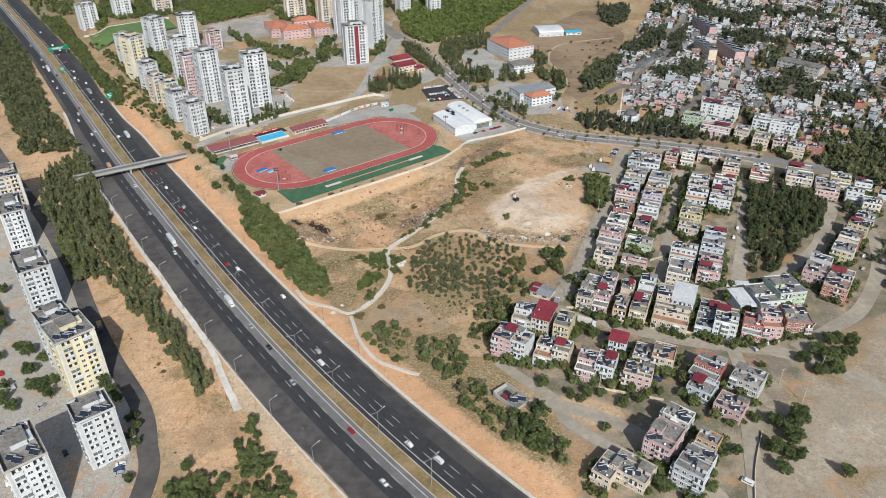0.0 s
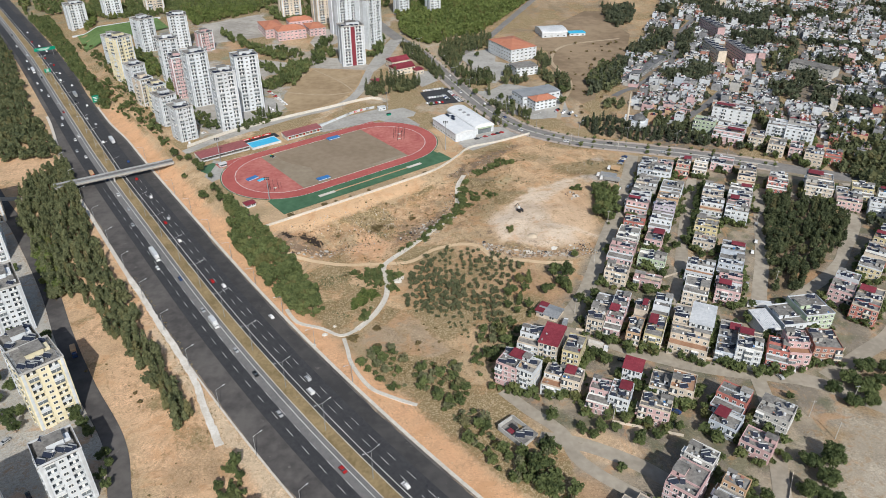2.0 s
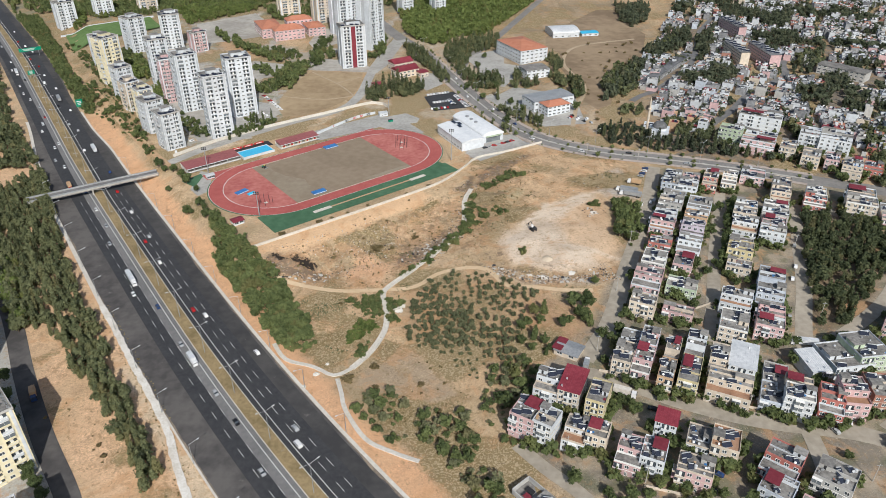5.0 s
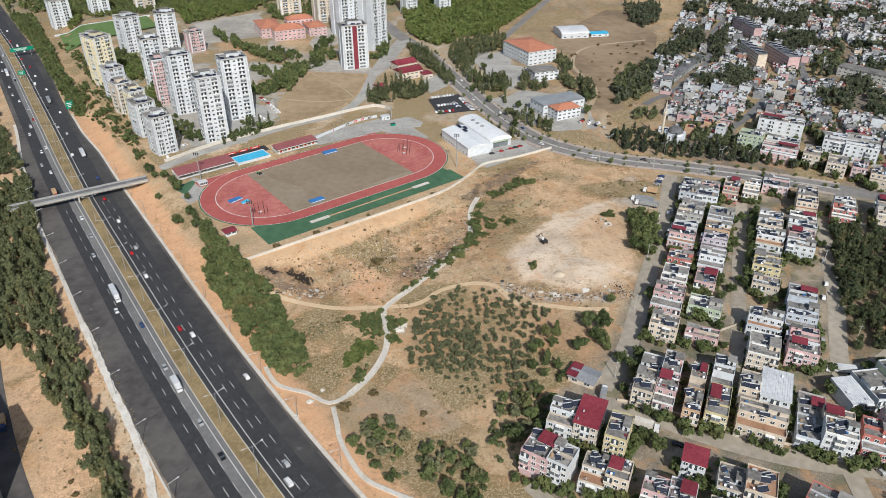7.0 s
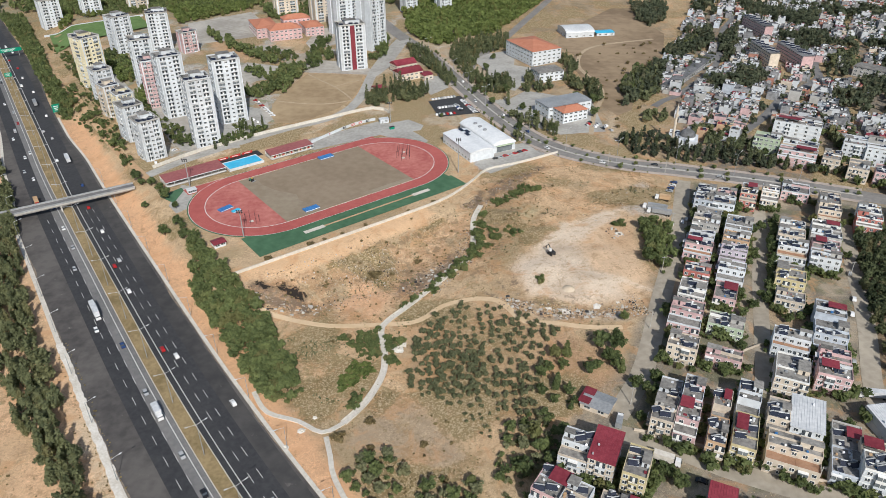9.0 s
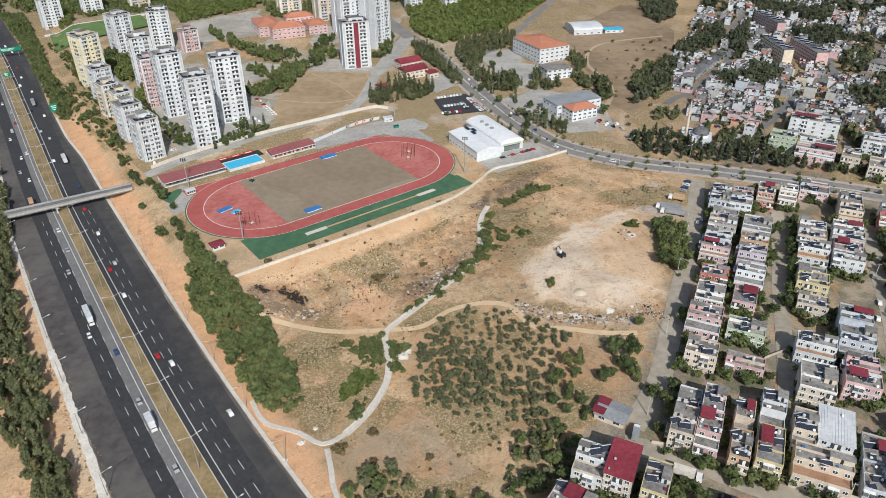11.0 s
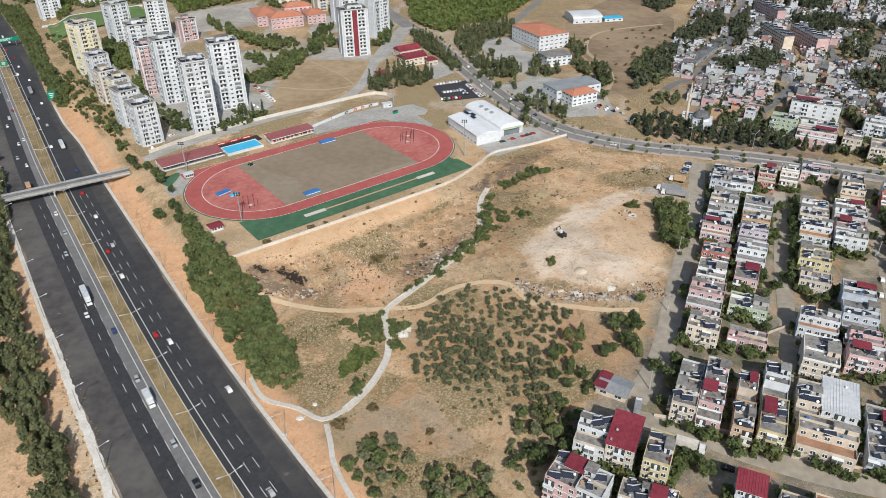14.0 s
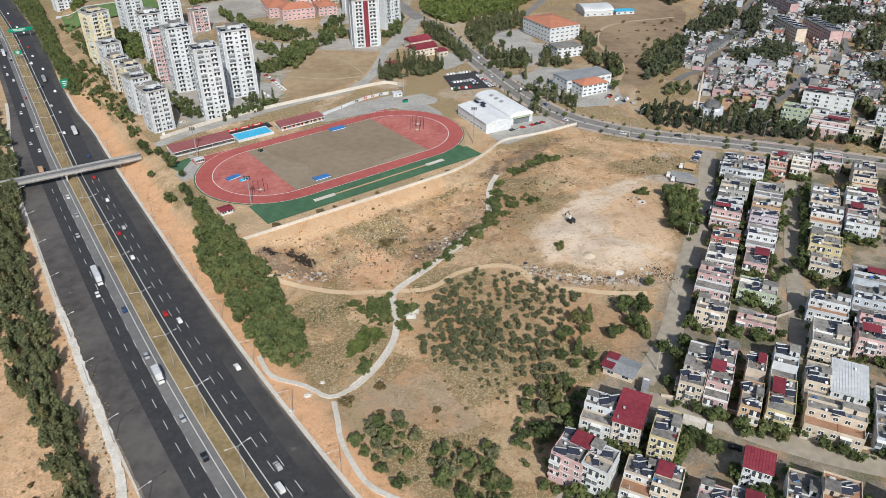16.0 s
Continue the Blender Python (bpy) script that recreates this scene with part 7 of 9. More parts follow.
for x, y, s in ((264, -67, 1.0), (258, -83, 1.1), (250, -98, 1.1), (243, -115, 1.0), (236, -131, 1.0), (231, -142, 0.9), (249, -77, 0.9), (240, -103, 0.8), (215, -153, 0.8), (222, -146, 0.9), (234, -157, 0.8), (261, -75, 1.0), (254, -90, 1.1), (247, -107, 1.0), (196, -150, 0.7), (288, -104, 0.8), (163, -196, 1.0), (158, -203, 1.1), (160, -210, 0.8)):
    tree("broad", x, y, s, "trees in the town")
for x, y, s in ((-97, -25, 1.25), (-85, -63, 1.15), (-78, -58, 1.2), (-71, -72, 1.0), (-64, -79, 1.0), (-112, -6, 0.9)):
    tree("broad", x, y, s, "trees on the motorway bank")
for x, y, s in ((-106, -246, 1.2), (-117, -229, 1.25), (-126, -216, 1.1), (-112, -238, 1.0)):
    tree("broad", x, y, s, "trees round the towers")
for x, y, s in ((-62, -262, 0.9), (-66, -256, 0.8), (-96, -240, 0.7)):
    tree("bush", x, y, s)
for x, y, s in ((33, 172, 1.5), (37, 166, 1.6), (41, 172, 1.7), (45, 165, 1.6), (49, 171, 1.6), (53, 166, 1.5), (59, 173, 1.3), (64, 177, 1.2), (27, 178, 1.3), (22, 160, 1.4), (36, 150, 1.1), (22, 158, 1.0), (29, 154, 1.1), (54, 157, 1.2), (47, 171, 1.1), (50, 163, 1.2), (60, 162, 1.1), (40, 158, 1.0), (113, 205, 1.2), (117, 200, 1.2), (121, 194, 1.1), (207, 50, 1.1), (212, 52, 1.0), (218, 54, 1.2), (228, 49, 1.0), (233, 39, 1.1), (252, 29, 1.1), (257, 27, 1.0), (262, 24, 1.2), (268, 26, 1.0),
                (275, 28, 1.1), (281, 15, 1.2), (287, 13, 1.1), (293, 10, 1.1), (242, 20, 0.9), (297, 37, 1.0), (303, 8, 1.0), (247, 22, 1.0), (237, 25, 1.0), (-86, 52, 0.9), (-80, 58, 0.8), (-72, 88, 0.9), (-68, 92, 0.9), (-76, 84, 0.8), (-62, 97, 0.8)):
    tree("cypress", x, y, s, "cypresses")
for x, y, s in ((-87, -273, 0.9), (-81, -277, 0.9), (-76, -283, 0.9), (-67, -296, 0.8), (-62, -307, 0.8), (-144, -214, 1.3), (-149, -252, 1.1), (-142, -244, 1.1), (-136, -248, 1.1), (-132, -284, 1.1), (-124, -288, 1.1), (-116, -272, 1.0), (-110, -280, 1.1), (-126, -253, 1.0), (-128, -262, 1.1), (-135, -273, 1.0), (-121, -274, 1.1), (-112, -270, 1.0), (-116, -276, 0.9), (-87, -271, 0.9), (-82, -278, 0.8), (-65, -294, 0.7), (-61, -300, 0.8), (-58, -312, 0.7), (-54, -332, 0.8), (-132, -282, 1.0), (-150, -262, 1.0), (-160, -225, 1.0), (-168, -215, 1.0), (-178, -190, 1.1), (-185, -160, 1.0), (-175, -150, 0.9)):
    tree("broad", x, y, s, "trees round the towers")
# tufts and low bushes, thick where the scrub is
tuft_rng = random.Random(52)
tufts, green_tufts = [], []
MEADOWS = [[(-30, -120), (40, -72), (92, -30), (100, -4), (150, 30), (215, 5), (205, -60), (170, -40), (140, -52), (112, -106), (100, -128), (118, -150), (160, -152), (150, -172), (134, -164), (104, -136), (62, -160), (56, -196), (92, -232), (60, -250), (36, -216), (14, -204), (-4, -160)]]
for poly in MEADOWS:
    p = scatter(poly, 1.15, 53)
    x, y = p[:, 0], p[:, 1]
    k = scrub_cover(x, y) * sstep(0.42, 0.75, vnoise(x, y, 6, 54)) * 1.5 + 0.04
    k = k * (1 - inside(x, y, SAND, 4)) * (1 - inside(x, y, ORANGE_STRIP, 2)) * (1 - inside(x, y, TILLED, 1)) * (1 - inside(x, y, OLIVES, 1)) * (off_median(x, y) > 40)
    green = vnoise(x, y, 16, 55) > 0.72
    for a, b, c, g in zip(x, y, k, green):
        if tuft_rng.random() < c:
            (green_tufts if g else tufts).append((a, b))
verge = []
for o in (-2.6, 2.5, 6.5):
    g = smooth_line(GULLY, 1.5)
    gd = np.gradient(g, axis=0)
    gd /= np.linalg.norm(gd, axis=1)[:, None]
    verge += [(px + ny_ * (o + tuft_rng.gauss(0, 0.5)), py - nx_ * (o + tuft_rng.gauss(0, 0.5))) for (px, py), (nx_, ny_) in zip(g, gd) if tuft_rng.random() < (0.6 if o < 3 else 0.25)]
wood("weeds", [verge], 0, ("bush",), (0.12, 0.32), 58, "rows of dusty weeds along the gravel gully", sparse=5, leaf="leaf_dry", stems=False)
wood("weeds", [tufts], 0, ("bush",), (0.08, 0.24), 56, "dry brown tufts of grass and weeds", sparse=14, leaf="leaf_dry", stems=False)
wood("weeds", [green_tufts], 0, ("bush",), (0.1, 0.32), 57, "grey-green tufts of weeds", sparse=12, leaf="leaf_olive", stems=False)
for cx, cy, r_, n_ in ((128, -13, 5, 16), (134, -15, 5, 16), (120, -20, 4, 12), (110, -31, 4, 14), (116, -68, 4.5, 16), (105, -73, 3, 9), (98, -80, 4, 16), (95, -66, 3.5, 14), (96, -56, 2.5, 9), (93, -90, 3, 12), (125, -119, 2.6, 10), (176, -64, 3.5, 12), (54, -156, 3.0, 12), (52, -170, 2.4, 10), (100, -46, 2.2, 10), (99, -60, 2.2, 12), (97, -72, 2.4, 12), (86, -100, 2.6, 12), (80, -106, 2.4, 10), (70, -116, 2.2, 10), (42, -158, 2.4, 10), (28, -154, 1.8, 8), (33, -158, 2.0, 9)):
    wood("reeds", [[(cx + tuft_rng.gauss(0, 0.5) * r_, cy + tuft_rng.gauss(0, 0.4) * r_) for _ in range(n_)]], 0, ("bush", "olive"), (0.6, 1.25), 60 + int(cx), "dense clump of green reeds and brush on the waste ground", sparse=2, leaf="leaf")
for x, y, s in ((39, -100, 2.2), (-42, -107, 1.7), (-18.5, -96, 1.8), (2, -81, 1.4), (9, -76, 1.0), (31, -60, 0.9), (55, -42, 0.9), (18, -69, 0.9), (70, -31, 0.9)):
    tree("bush", x, y, s)
gr = random.Random(3)
near = []
for x, y, a, w, d in HOMES:
    c, s = math.cos(radians(a)), math.sin(radians(a))
    for k in range(17):
        u, v = (gr.uniform(-0.55, 0.55) * w, gr.choice((-1, -1, 1)) * (d / 2 + gr.uniform(0.9, 3.8))) if k < 11 else (gr.choice((-1, 1)) * (w / 2 + gr.uniform(0.8, 1.8)), gr.uniform(-0.5, 0.5) * d)
        px, py = x + u * c - v * s, y + u * s + v * c
        if all(abs((px - hx) * math.cos(radians(ha)) + (py - hy) * math.sin(radians(ha))) > hw / 2 + 0.4 or abs(-(px - hx) * math.sin(radians(ha)) + (py - hy) * math.cos(radians(ha))) > hd / 2 + 0.4 for hx, hy, ha, hw, hd in HOMES):
            near.append((px, py))
wood("garden_shrubs", [near], 0, ("broad", "olive", "broad"), (0.3, 0.95), 33, "green garden shrubs and small trees between the houses", keep=0.85, sparse=6)
wood("avenue_trees", [[(83, 295), (100, 337), (150, 355), (146, 306), (114, 280), (104, 228), (118, 192), (116, 156), (108, 172), (98, 211), (88, 255)], [(12, 156), (20, 172), (30, 170), (32, 140), (20, 138)], [(36, 158), (44, 180), (56, 168), (62, 172), (58, 150), (46, 148)], [(56, 293), (64, 293), (86, 212), (90, 188), (82, 186), (70, 227), (60, 250)], [(128, 178), (137, 194), (142, 186), (136, 170)], [(144, 172), (152, 184), (172, 186), (170, 170), (154, 164)], [(126, 148), (130, 136), (134, 138), (132, 152)], [(130, 116), (146, 104), (162, 88), (164, 72), (156, 70), (146, 86), (132, 102)], [(126, 76), (138, 72), (138, 62), (130, 60)], [(184, 210), (196, 216), (198, 170), (190, 162), (186, 180)], [(188, 255), (200, 262), (206, 230), (194, 215)]], 4.4, ("pine", "broad", "cypress"), (0.6, 1.1), 18, "dense green trees along the avenue", keep=0.9, sparse=3)
wood("avenue_trees", [[(202, 53), (214, 66), (240, 66), (244, 48), (262, 40), (300, 24), (345, 4), (340, -6), (300, 6), (262, 16), (235, 22), (205, 36)]], 5.0, ("cypress", "pine", "broad"), (0.6, 1.1), 38, "dark conifers in front of the far houses", keep=0.72, sparse=3, leaf="leaf_far")
wood("town_trees", [[(-96, 310), (-82, 292), (-62, 280), (-62, 270), (-82, 261), (-100, 282)], [(-70, 222), (-57, 246), (-52, 236), (-62, 206), (-66, 170), (-87, 160), (-98, 186), (-78, 196)],
                    [(-262, 308), (-227, 256), (-211, 220), (-202, 206), (-222, 229), (-255, 277)], [(-170, 148), (-142, 102), (-112, 60), (-114, 56), (-144, 98), (-173, 143)], [(-82, 58), (-55, 86), (-55, 99), (-60, 92), (-71, 80), (-86, 66)],
                    [(-55, 279), (-38, 262), (-40, 238), (-50, 240)], [(-54, 352), (-40, 340), (-44, 300), (-54, 286)]], 3.9, ("broad", "broad", "pine", "olive"), (0.5, 0.95), 81, "dense green trees between the towers and the school", keep=0.8, sparse=5)
wood("avenue_trees", [[(12, 162), (24, 172), (30, 160), (26, 141), (14, 142)], [(38, 160), (50, 176), (62, 182), (64, 163), (48, 146), (40, 150)], [(42, 315), (54, 305), (70, 250), (88, 205), (84, 195), (62, 244), (44, 284)], [(120, 196), (136, 215), (138, 180), (128, 165), (117, 172)],
                      [(201, 194), (209, 194), (213, 158), (206, 134), (199, 140), (199, 166)], [(152, 214), (160, 218), (166, 204), (160, 188), (151, 186)], [(112, 90), (124, 84), (128, 78), (116, 80), (106, 100)]], 3.8, ("pine", "cypress", "broad"), (0.6, 1.15), 82, "tall dark conifers and broad trees beside the avenue", keep=0.8, sparse=4)
wood("scrub", [[(227, 165), (240, 196), (260, 239), (292, 247), (338, 307), (353, 353), (321, 300), (268, 212), (242, 157)]], 5.0, ("broad", "olive", "broad"), (0.5, 1.0), 83, "green scrub where the dry fields meet the far houses", keep=0.55, sparse=5)
wood("grove", [[(186, -66), (196, -60), (204, -68), (200, -92), (190, -118), (185, -116), (186, -90)]], 3.4, ("broad", "olive", "pine"), (0.7, 1.15), 39, "clump of dark trees at the edge of the waste ground", sparse=2)
side = []
for k in range(2, len(AVENUE) - 1, 2):
    dd = AVENUE[k + 1] - AVENUE[k]
    dd = dd / np.hypot(*dd)
    for o in (0.0, 9.2, -9.2):
        side.append((AVENUE[k][0] + dd[1] * o, AVENUE[k][1] - dd[0] * o))
wood("street_trees", [side], 0, ("broad", "olive"), (0.32, 0.6), 19, "small dark street trees along the avenue", keep=0.7, sparse=2)


# ---- far part of the town ----
def small_house_mesh(w, d, h, wall, roof, seed):
    """A low flat-roofed house in one piece: walls, parapet, sunk roof and a lower wing."""
    r = random.Random(seed)
    bm = bmesh.new()
    e = 0.25

    def body(x0, x1, y0, y1, hh):
        o = [(x0, y0), (x1, y0), (x1, y1), (x0, y1)]
        i = [(x0 + e, y0 + e), (x1 - e, y0 + e), (x1 - e, y1 - e), (x0 + e, y1 - e)]
        rings = [[bm.verts.new((x, y, z)) for x, y in ps] for ps, z in ((o, -1), (o, hh + 0.5), (i, hh + 0.5), (i, hh))]
        for p, q in zip(rings, rings[1:]):
            for k in range(4):
                bm.faces.new((p[k], p[(k + 1) % 4], q[(k + 1) % 4], q[k]))
        bm.faces.new(rings[3]).material_index = 1
    cut = r.uniform(-0.15, 0.3) * d
    if seed % 3 == 0:
        body(-w / 2, w / 2, -d / 2, d / 2, h)
    elif seed % 3 == 1:
        body(-w / 2, w / 2, cut, d / 2, h)
        body(-w / 2 + 0.4, w / 2 - r.uniform(0, 2), -d / 2, cut - 0.01, max(2.8, h - 3.0))
    else:
        cut = r.uniform(-0.2, 0.2) * w
        body(-w / 2, cut, -d / 2, d / 2, h)
        body(cut + 0.01, w / 2, -d / 2 + r.uniform(0, 2), d / 2 - 0.3, h - r.choice((0.6, 1.2, 2.6)) if h > 5 else 2.6)
    # a low wall and a water tank on the roof
    u = r.uniform(-0.3, 0.0) * w
    box(bm, u, u + r.uniform(1.5, 3), d * 0.3, d * 0.3 + 1.6, h, h + r.uniform(1.0, 2.2))
    return mesh_of(bm, "small_house", "wall_" + wall, roof)


frng = random.Random(31)
SMALL = []
for k in range(45):
    wl = frng.choice(("white", "pink", "far", "white", "cream", "pink", "white", "green", "grey", "red", "blue", "far", "orange", "white"))
    fw, fd, fh = frng.uniform(5.5, 8.6), frng.uniform(6, 9.4), frng.choice((3.2, 3.4, 3.4, 6.2, 6.4, 6.4, 9.0))
    SMALL.append((small_house_mesh(fw, fd, fh, wl, frng.choice(("roof_far", "roof_grey", "roof_far", "roof_grey", "roof_maroon" if k % 3 == 0 else "roof_grey", "roof_far_tile" if k % 3 == 1 else "roof_far", "metal_white" if k % 5 == 0 else "roof_far")), k), fw, fd, fh, wl))
AVOID = [(417, 333, 8), (417, 352, 8), (416, 371, 8), (384, 232, 8), (384, 250, 8), (384, 268, 8), (333, -165, 9), (345, -152, 10), (367, -106, 9), (380, -93, 9), (371, -120, 9), (359, -136, 9), (249, 48, 14), (330, 55, 30), (365, 24, 26), (300, 36, 16), (317, 23, 20), (343, -5, 18), (363, -24, 16), (380, -23, 14), (355, -13, 12), (333, 10, 12), (252, 80, 9), (404, 300, 8), (404, 288, 8), (404, 272, 8), (404, 256, 8), (405, 244, 8), (414, 270, 8), (415, 256, 8), (415, 242, 8), (416, 226, 8), (460, 205, 22), (478, 185, 22)] + [(x, y, 4) for x, y in smooth_line([(292, 63), (331, 108), (360, 146), (412, 196), (430, 240)], 8)] + [(x, y, 3) for x, y in smooth_line([(260, 142), (282, 163), (337, 242), (382, 355), (424, 431)], 8)]
HUT = block(3.0, 3.0, 2.2, "wall_grey")
AWNING = block(3.6, 3.2, 0.15, "roof_maroon")


def far_town(poly, yaw, cell, keep, start, street=4, wild=0.7):
    """Places for houses in crooked rows; where trees take over, the place goes to COPSE."""
    c, s = math.cos(radians(yaw)), math.sin(radians(yaw))
    spots = []
    for i in range(-110, 111):
        for j in range(-110, 111):
            if i % street == 0 or j % 11 == 0:
                continue
            u, v = i * cell + frng.uniform(-1.6, 1.6) + 5 * math.sin(j * 0.4 + i * 0.07), j * (cell + 0.9) + frng.uniform(-1.8, 1.8) + 6 * math.sin(i * 0.23)
            spots.append((start[0] + u * c - v * s, start[1] + u * s + v * c))
    p = np.array(spots)
    p = p[inside(p[:, 0], p[:, 1], poly, 0.5) > 0.5]
    p = [(x, y) for x, y in p if all(math.hypot(x - a, y - b) > r + 3 for a, b, r in AVOID)]
    for wooded in FAR_WOODS:
        p = [q for q, k in zip(p, inside(np.array([q[0] for q in p]), np.array([q[1] for q in p]), wooded, 2)) if k < 0.5]
    dens = vnoise(np.array([q[0] for q in p]), np.array([q[1] for q in p]), 34, 17)
    COPSE.extend(q for q, k in zip(p, dens) if k > wild)
    return [(x, y, yaw + frng.choice((0, 0, 90, 0)) + frng.uniform(-5, 5)) for (x, y), k in zip(p, dens) if k <= wild and frng.random() < keep]


COPSE = []
spots = far_town([(244, 62), (264, 112), (262, 200), (300, 270), (380, 200), (430, 20), (395, -40), (300, 55)], -30, 7.4, 0.97, (300, 60), 9, 0.8)
spots += far_town([(302, 274), (330, 330), (420, 560), (520, 720), (620, 420), (520, 130), (432, 24), (382, 204)], -22, 8.2, 0.95, (420, 300), 9, 0.68)
spots += far_town([(524, 724), (640, 900), (1150, 800), (900, 150), (480, -72), (436, 20), (524, 128), (624, 420)], -38, 9.6, 0.94, (620, 300), 8, 0.64)
spots += far_town([(330, -232), (338, -180), (374, -62), (470, -110), (520, -300)], -38, 11.5, 0.9, (360, -150))
spots.sort(key=lambda p: math.hypot(p[0] - 74, p[1] + 450))
for k, (x, y, a) in enumerate(spots[:120]):
    me, fw, fd, fh, wl = frng.choice(SMALL)
    ob = tagged(put("small_house", me, None, pose(x, y, hz(x, y) - 0.2, 0, 0, a)), f"low {dict(far='weathered grey').get(wl, wl)} house with a flat roof among far houses", "house", "far houses")
    top = fh
    if frng.random() < 0.75:
        put("water_heater", frng.choice(HEATERS), ob, pose(frng.uniform(-0.25, 0.25) * fw, frng.uniform(-0.3, 0.1) * fd, top, 0, 0, -a - 12))
    if frng.random() < 0.3:
        put("stair_hut", HUT, ob, pose(frng.uniform(-0.25, 0.25) * fw, 0.25 * fd, top))
    if frng.random() < 0.12:
        put("awning", AWNING, ob, pose(frng.uniform(-0.2, 0.2) * fw, -0.2 * fd, top + 1.9))
    if fh > 8:
        for u in (-0.25, 0.25):
            put("window", WINDOWS[(1.3, 1.4)], ob, pose(u * fw, -fd / 2, fh - 2.1))
# the rest, too far to tell apart
parts = {}
FAR_WALLS = ("wall_white", "wall_grey", "wall_far", "wall_far", "wall_pale", "wall_cream", "wall_white", "wall_pink", "wall_far", "wall_far", "wall_blue", "wall_far", "wall_white", "wall_brick", "wall_pale")
FAR_ROOFS = ("roof_far", "roof_far", "roof_far", "roof_grey", "roof_far", "roof_far_tile", "roof_far", "roof_grey", "roof_maroon", "roof_far", "roof_far", "metal_grey")


def far_box(x, y, z, ca, sa, w, d, h, wall, top):
    """One box of a far house: its sides in one material, its top in another."""
    for mat, pick in ((wall, ((0, 1, 5, 4), (1, 2, 6, 5), (2, 3, 7, 6), (3, 0, 4, 7))), (top, ((4, 5, 6, 7),))):
        v, f = parts.setdefault(mat, [[], []])
        b = len(v)
        for zz in (z, z + h):
            for sx, sy in ((-1, -1), (1, -1), (1, 1), (-1, 1)):
                v.append((x + sx * w / 2 * ca - sy * d / 2 * sa, y + sx * w / 2 * sa + sy * d / 2 * ca, zz))
        f += [tuple(b + k for k in q) for q in pick]


for x, y, a in spots[120:]:
    fw, fd, fh = frng.uniform(5.2, 8.8), frng.uniform(5.6, 9.8), frng.choice((3.2, 3.4, 3.4, 6.4, 6.4, 9.4 if frng.random() < 0.5 else 4.6))
    ca, sa = math.cos(radians(a)), math.sin(radians(a))
    wl, z = frng.choice(FAR_WALLS), hz(x, y) - 0.2
    far_box(x, y, z, ca, sa, fw, fd, fh, wl, frng.choice(FAR_ROOFS))
    for k in range(frng.randint(4, 7)):
        ox, oy = frng.uniform(-0.42, 0.42) * fw, frng.uniform(-0.42, 0.42) * fd
        px, py = x + ox * ca - oy * sa, y + ox * sa + oy * ca
        if k < 2:
            far_box(px, py, z + fh, ca, sa, frng.uniform(1.0, 3.4), frng.uniform(1.0, 3.0), frng.uniform(0.6, 2.4), frng.choice((wl, "wall_grey", "wall_white")), frng.choice(FAR_ROOFS))
        else:
            m = frng.choice(("panel", "dark", "frame", "metal_white", "dark"))
            far_box(px, py, z + fh, ca, sa, frng.uniform(0.6, 1.8), frng.uniform(0.6, 1.3), frng.uniform(0.4, 1.3), m, m)
quarter = thing("far_houses", Matrix(), "dense distant quarter of low grey and white houses", "houses", kind="stuff")
for k, (v, f) in parts.items():
    me = bpy.data.meshes.new("house_block")
    me.from_pydata(v, [], f)
    me.materials.append(M[k])
    put("house_block", me, quarter)["kind"] = "stuff"
prng = random.Random(77)
tp = [(x + prng.uniform(4, 7), y + prng.uniform(-7, 7), 0.7) for x, y, a in spots for _ in range(2) if prng.random() < (0.4 if y < 200 else 0.5)]
tp += [(x + prng.uniform(-4, 4), y + prng.uniform(-4, 4), 1.0) for x, y in COPSE for _ in range(2)]
vs, tints = [], []
for x, y, k in tp:
    q = SHAPES[prng.choice(("broad", "broad", "broad", "cypress"))][prng.randrange(4)][0].reshape(-1, 3, 3)[::(16 if y < 350 and x < 520 else 32)]
    mid = q.mean(1, keepdims=True)
    q = (mid + (q - mid) * (3.1 if y < 350 and x < 520 else 4.5)).reshape(-1, 3) * prng.uniform(0.7, 1.4) * k
    vs.append(q + np.array((x, y, hz(x, y))))
    tints.append(np.full(len(q), prng.random()))
far_leaves = leaf_mesh("garden_trees", np.concatenate(vs), "leaf_far")
far_leaves.attributes.new("tint", "FLOAT", "POINT").data.foreach_set("value", np.concatenate(tints).astype(np.float32))
tagged(new("garden_trees", far_leaves), "dark garden trees between far houses", "trees", kind="stuff")


# ---- stands and buildings round the sports ground ----
def on_track(x, y, z=0.0, turn=0.0):
    return TRACK @ pose(x, y, z, 0, 0, turn)


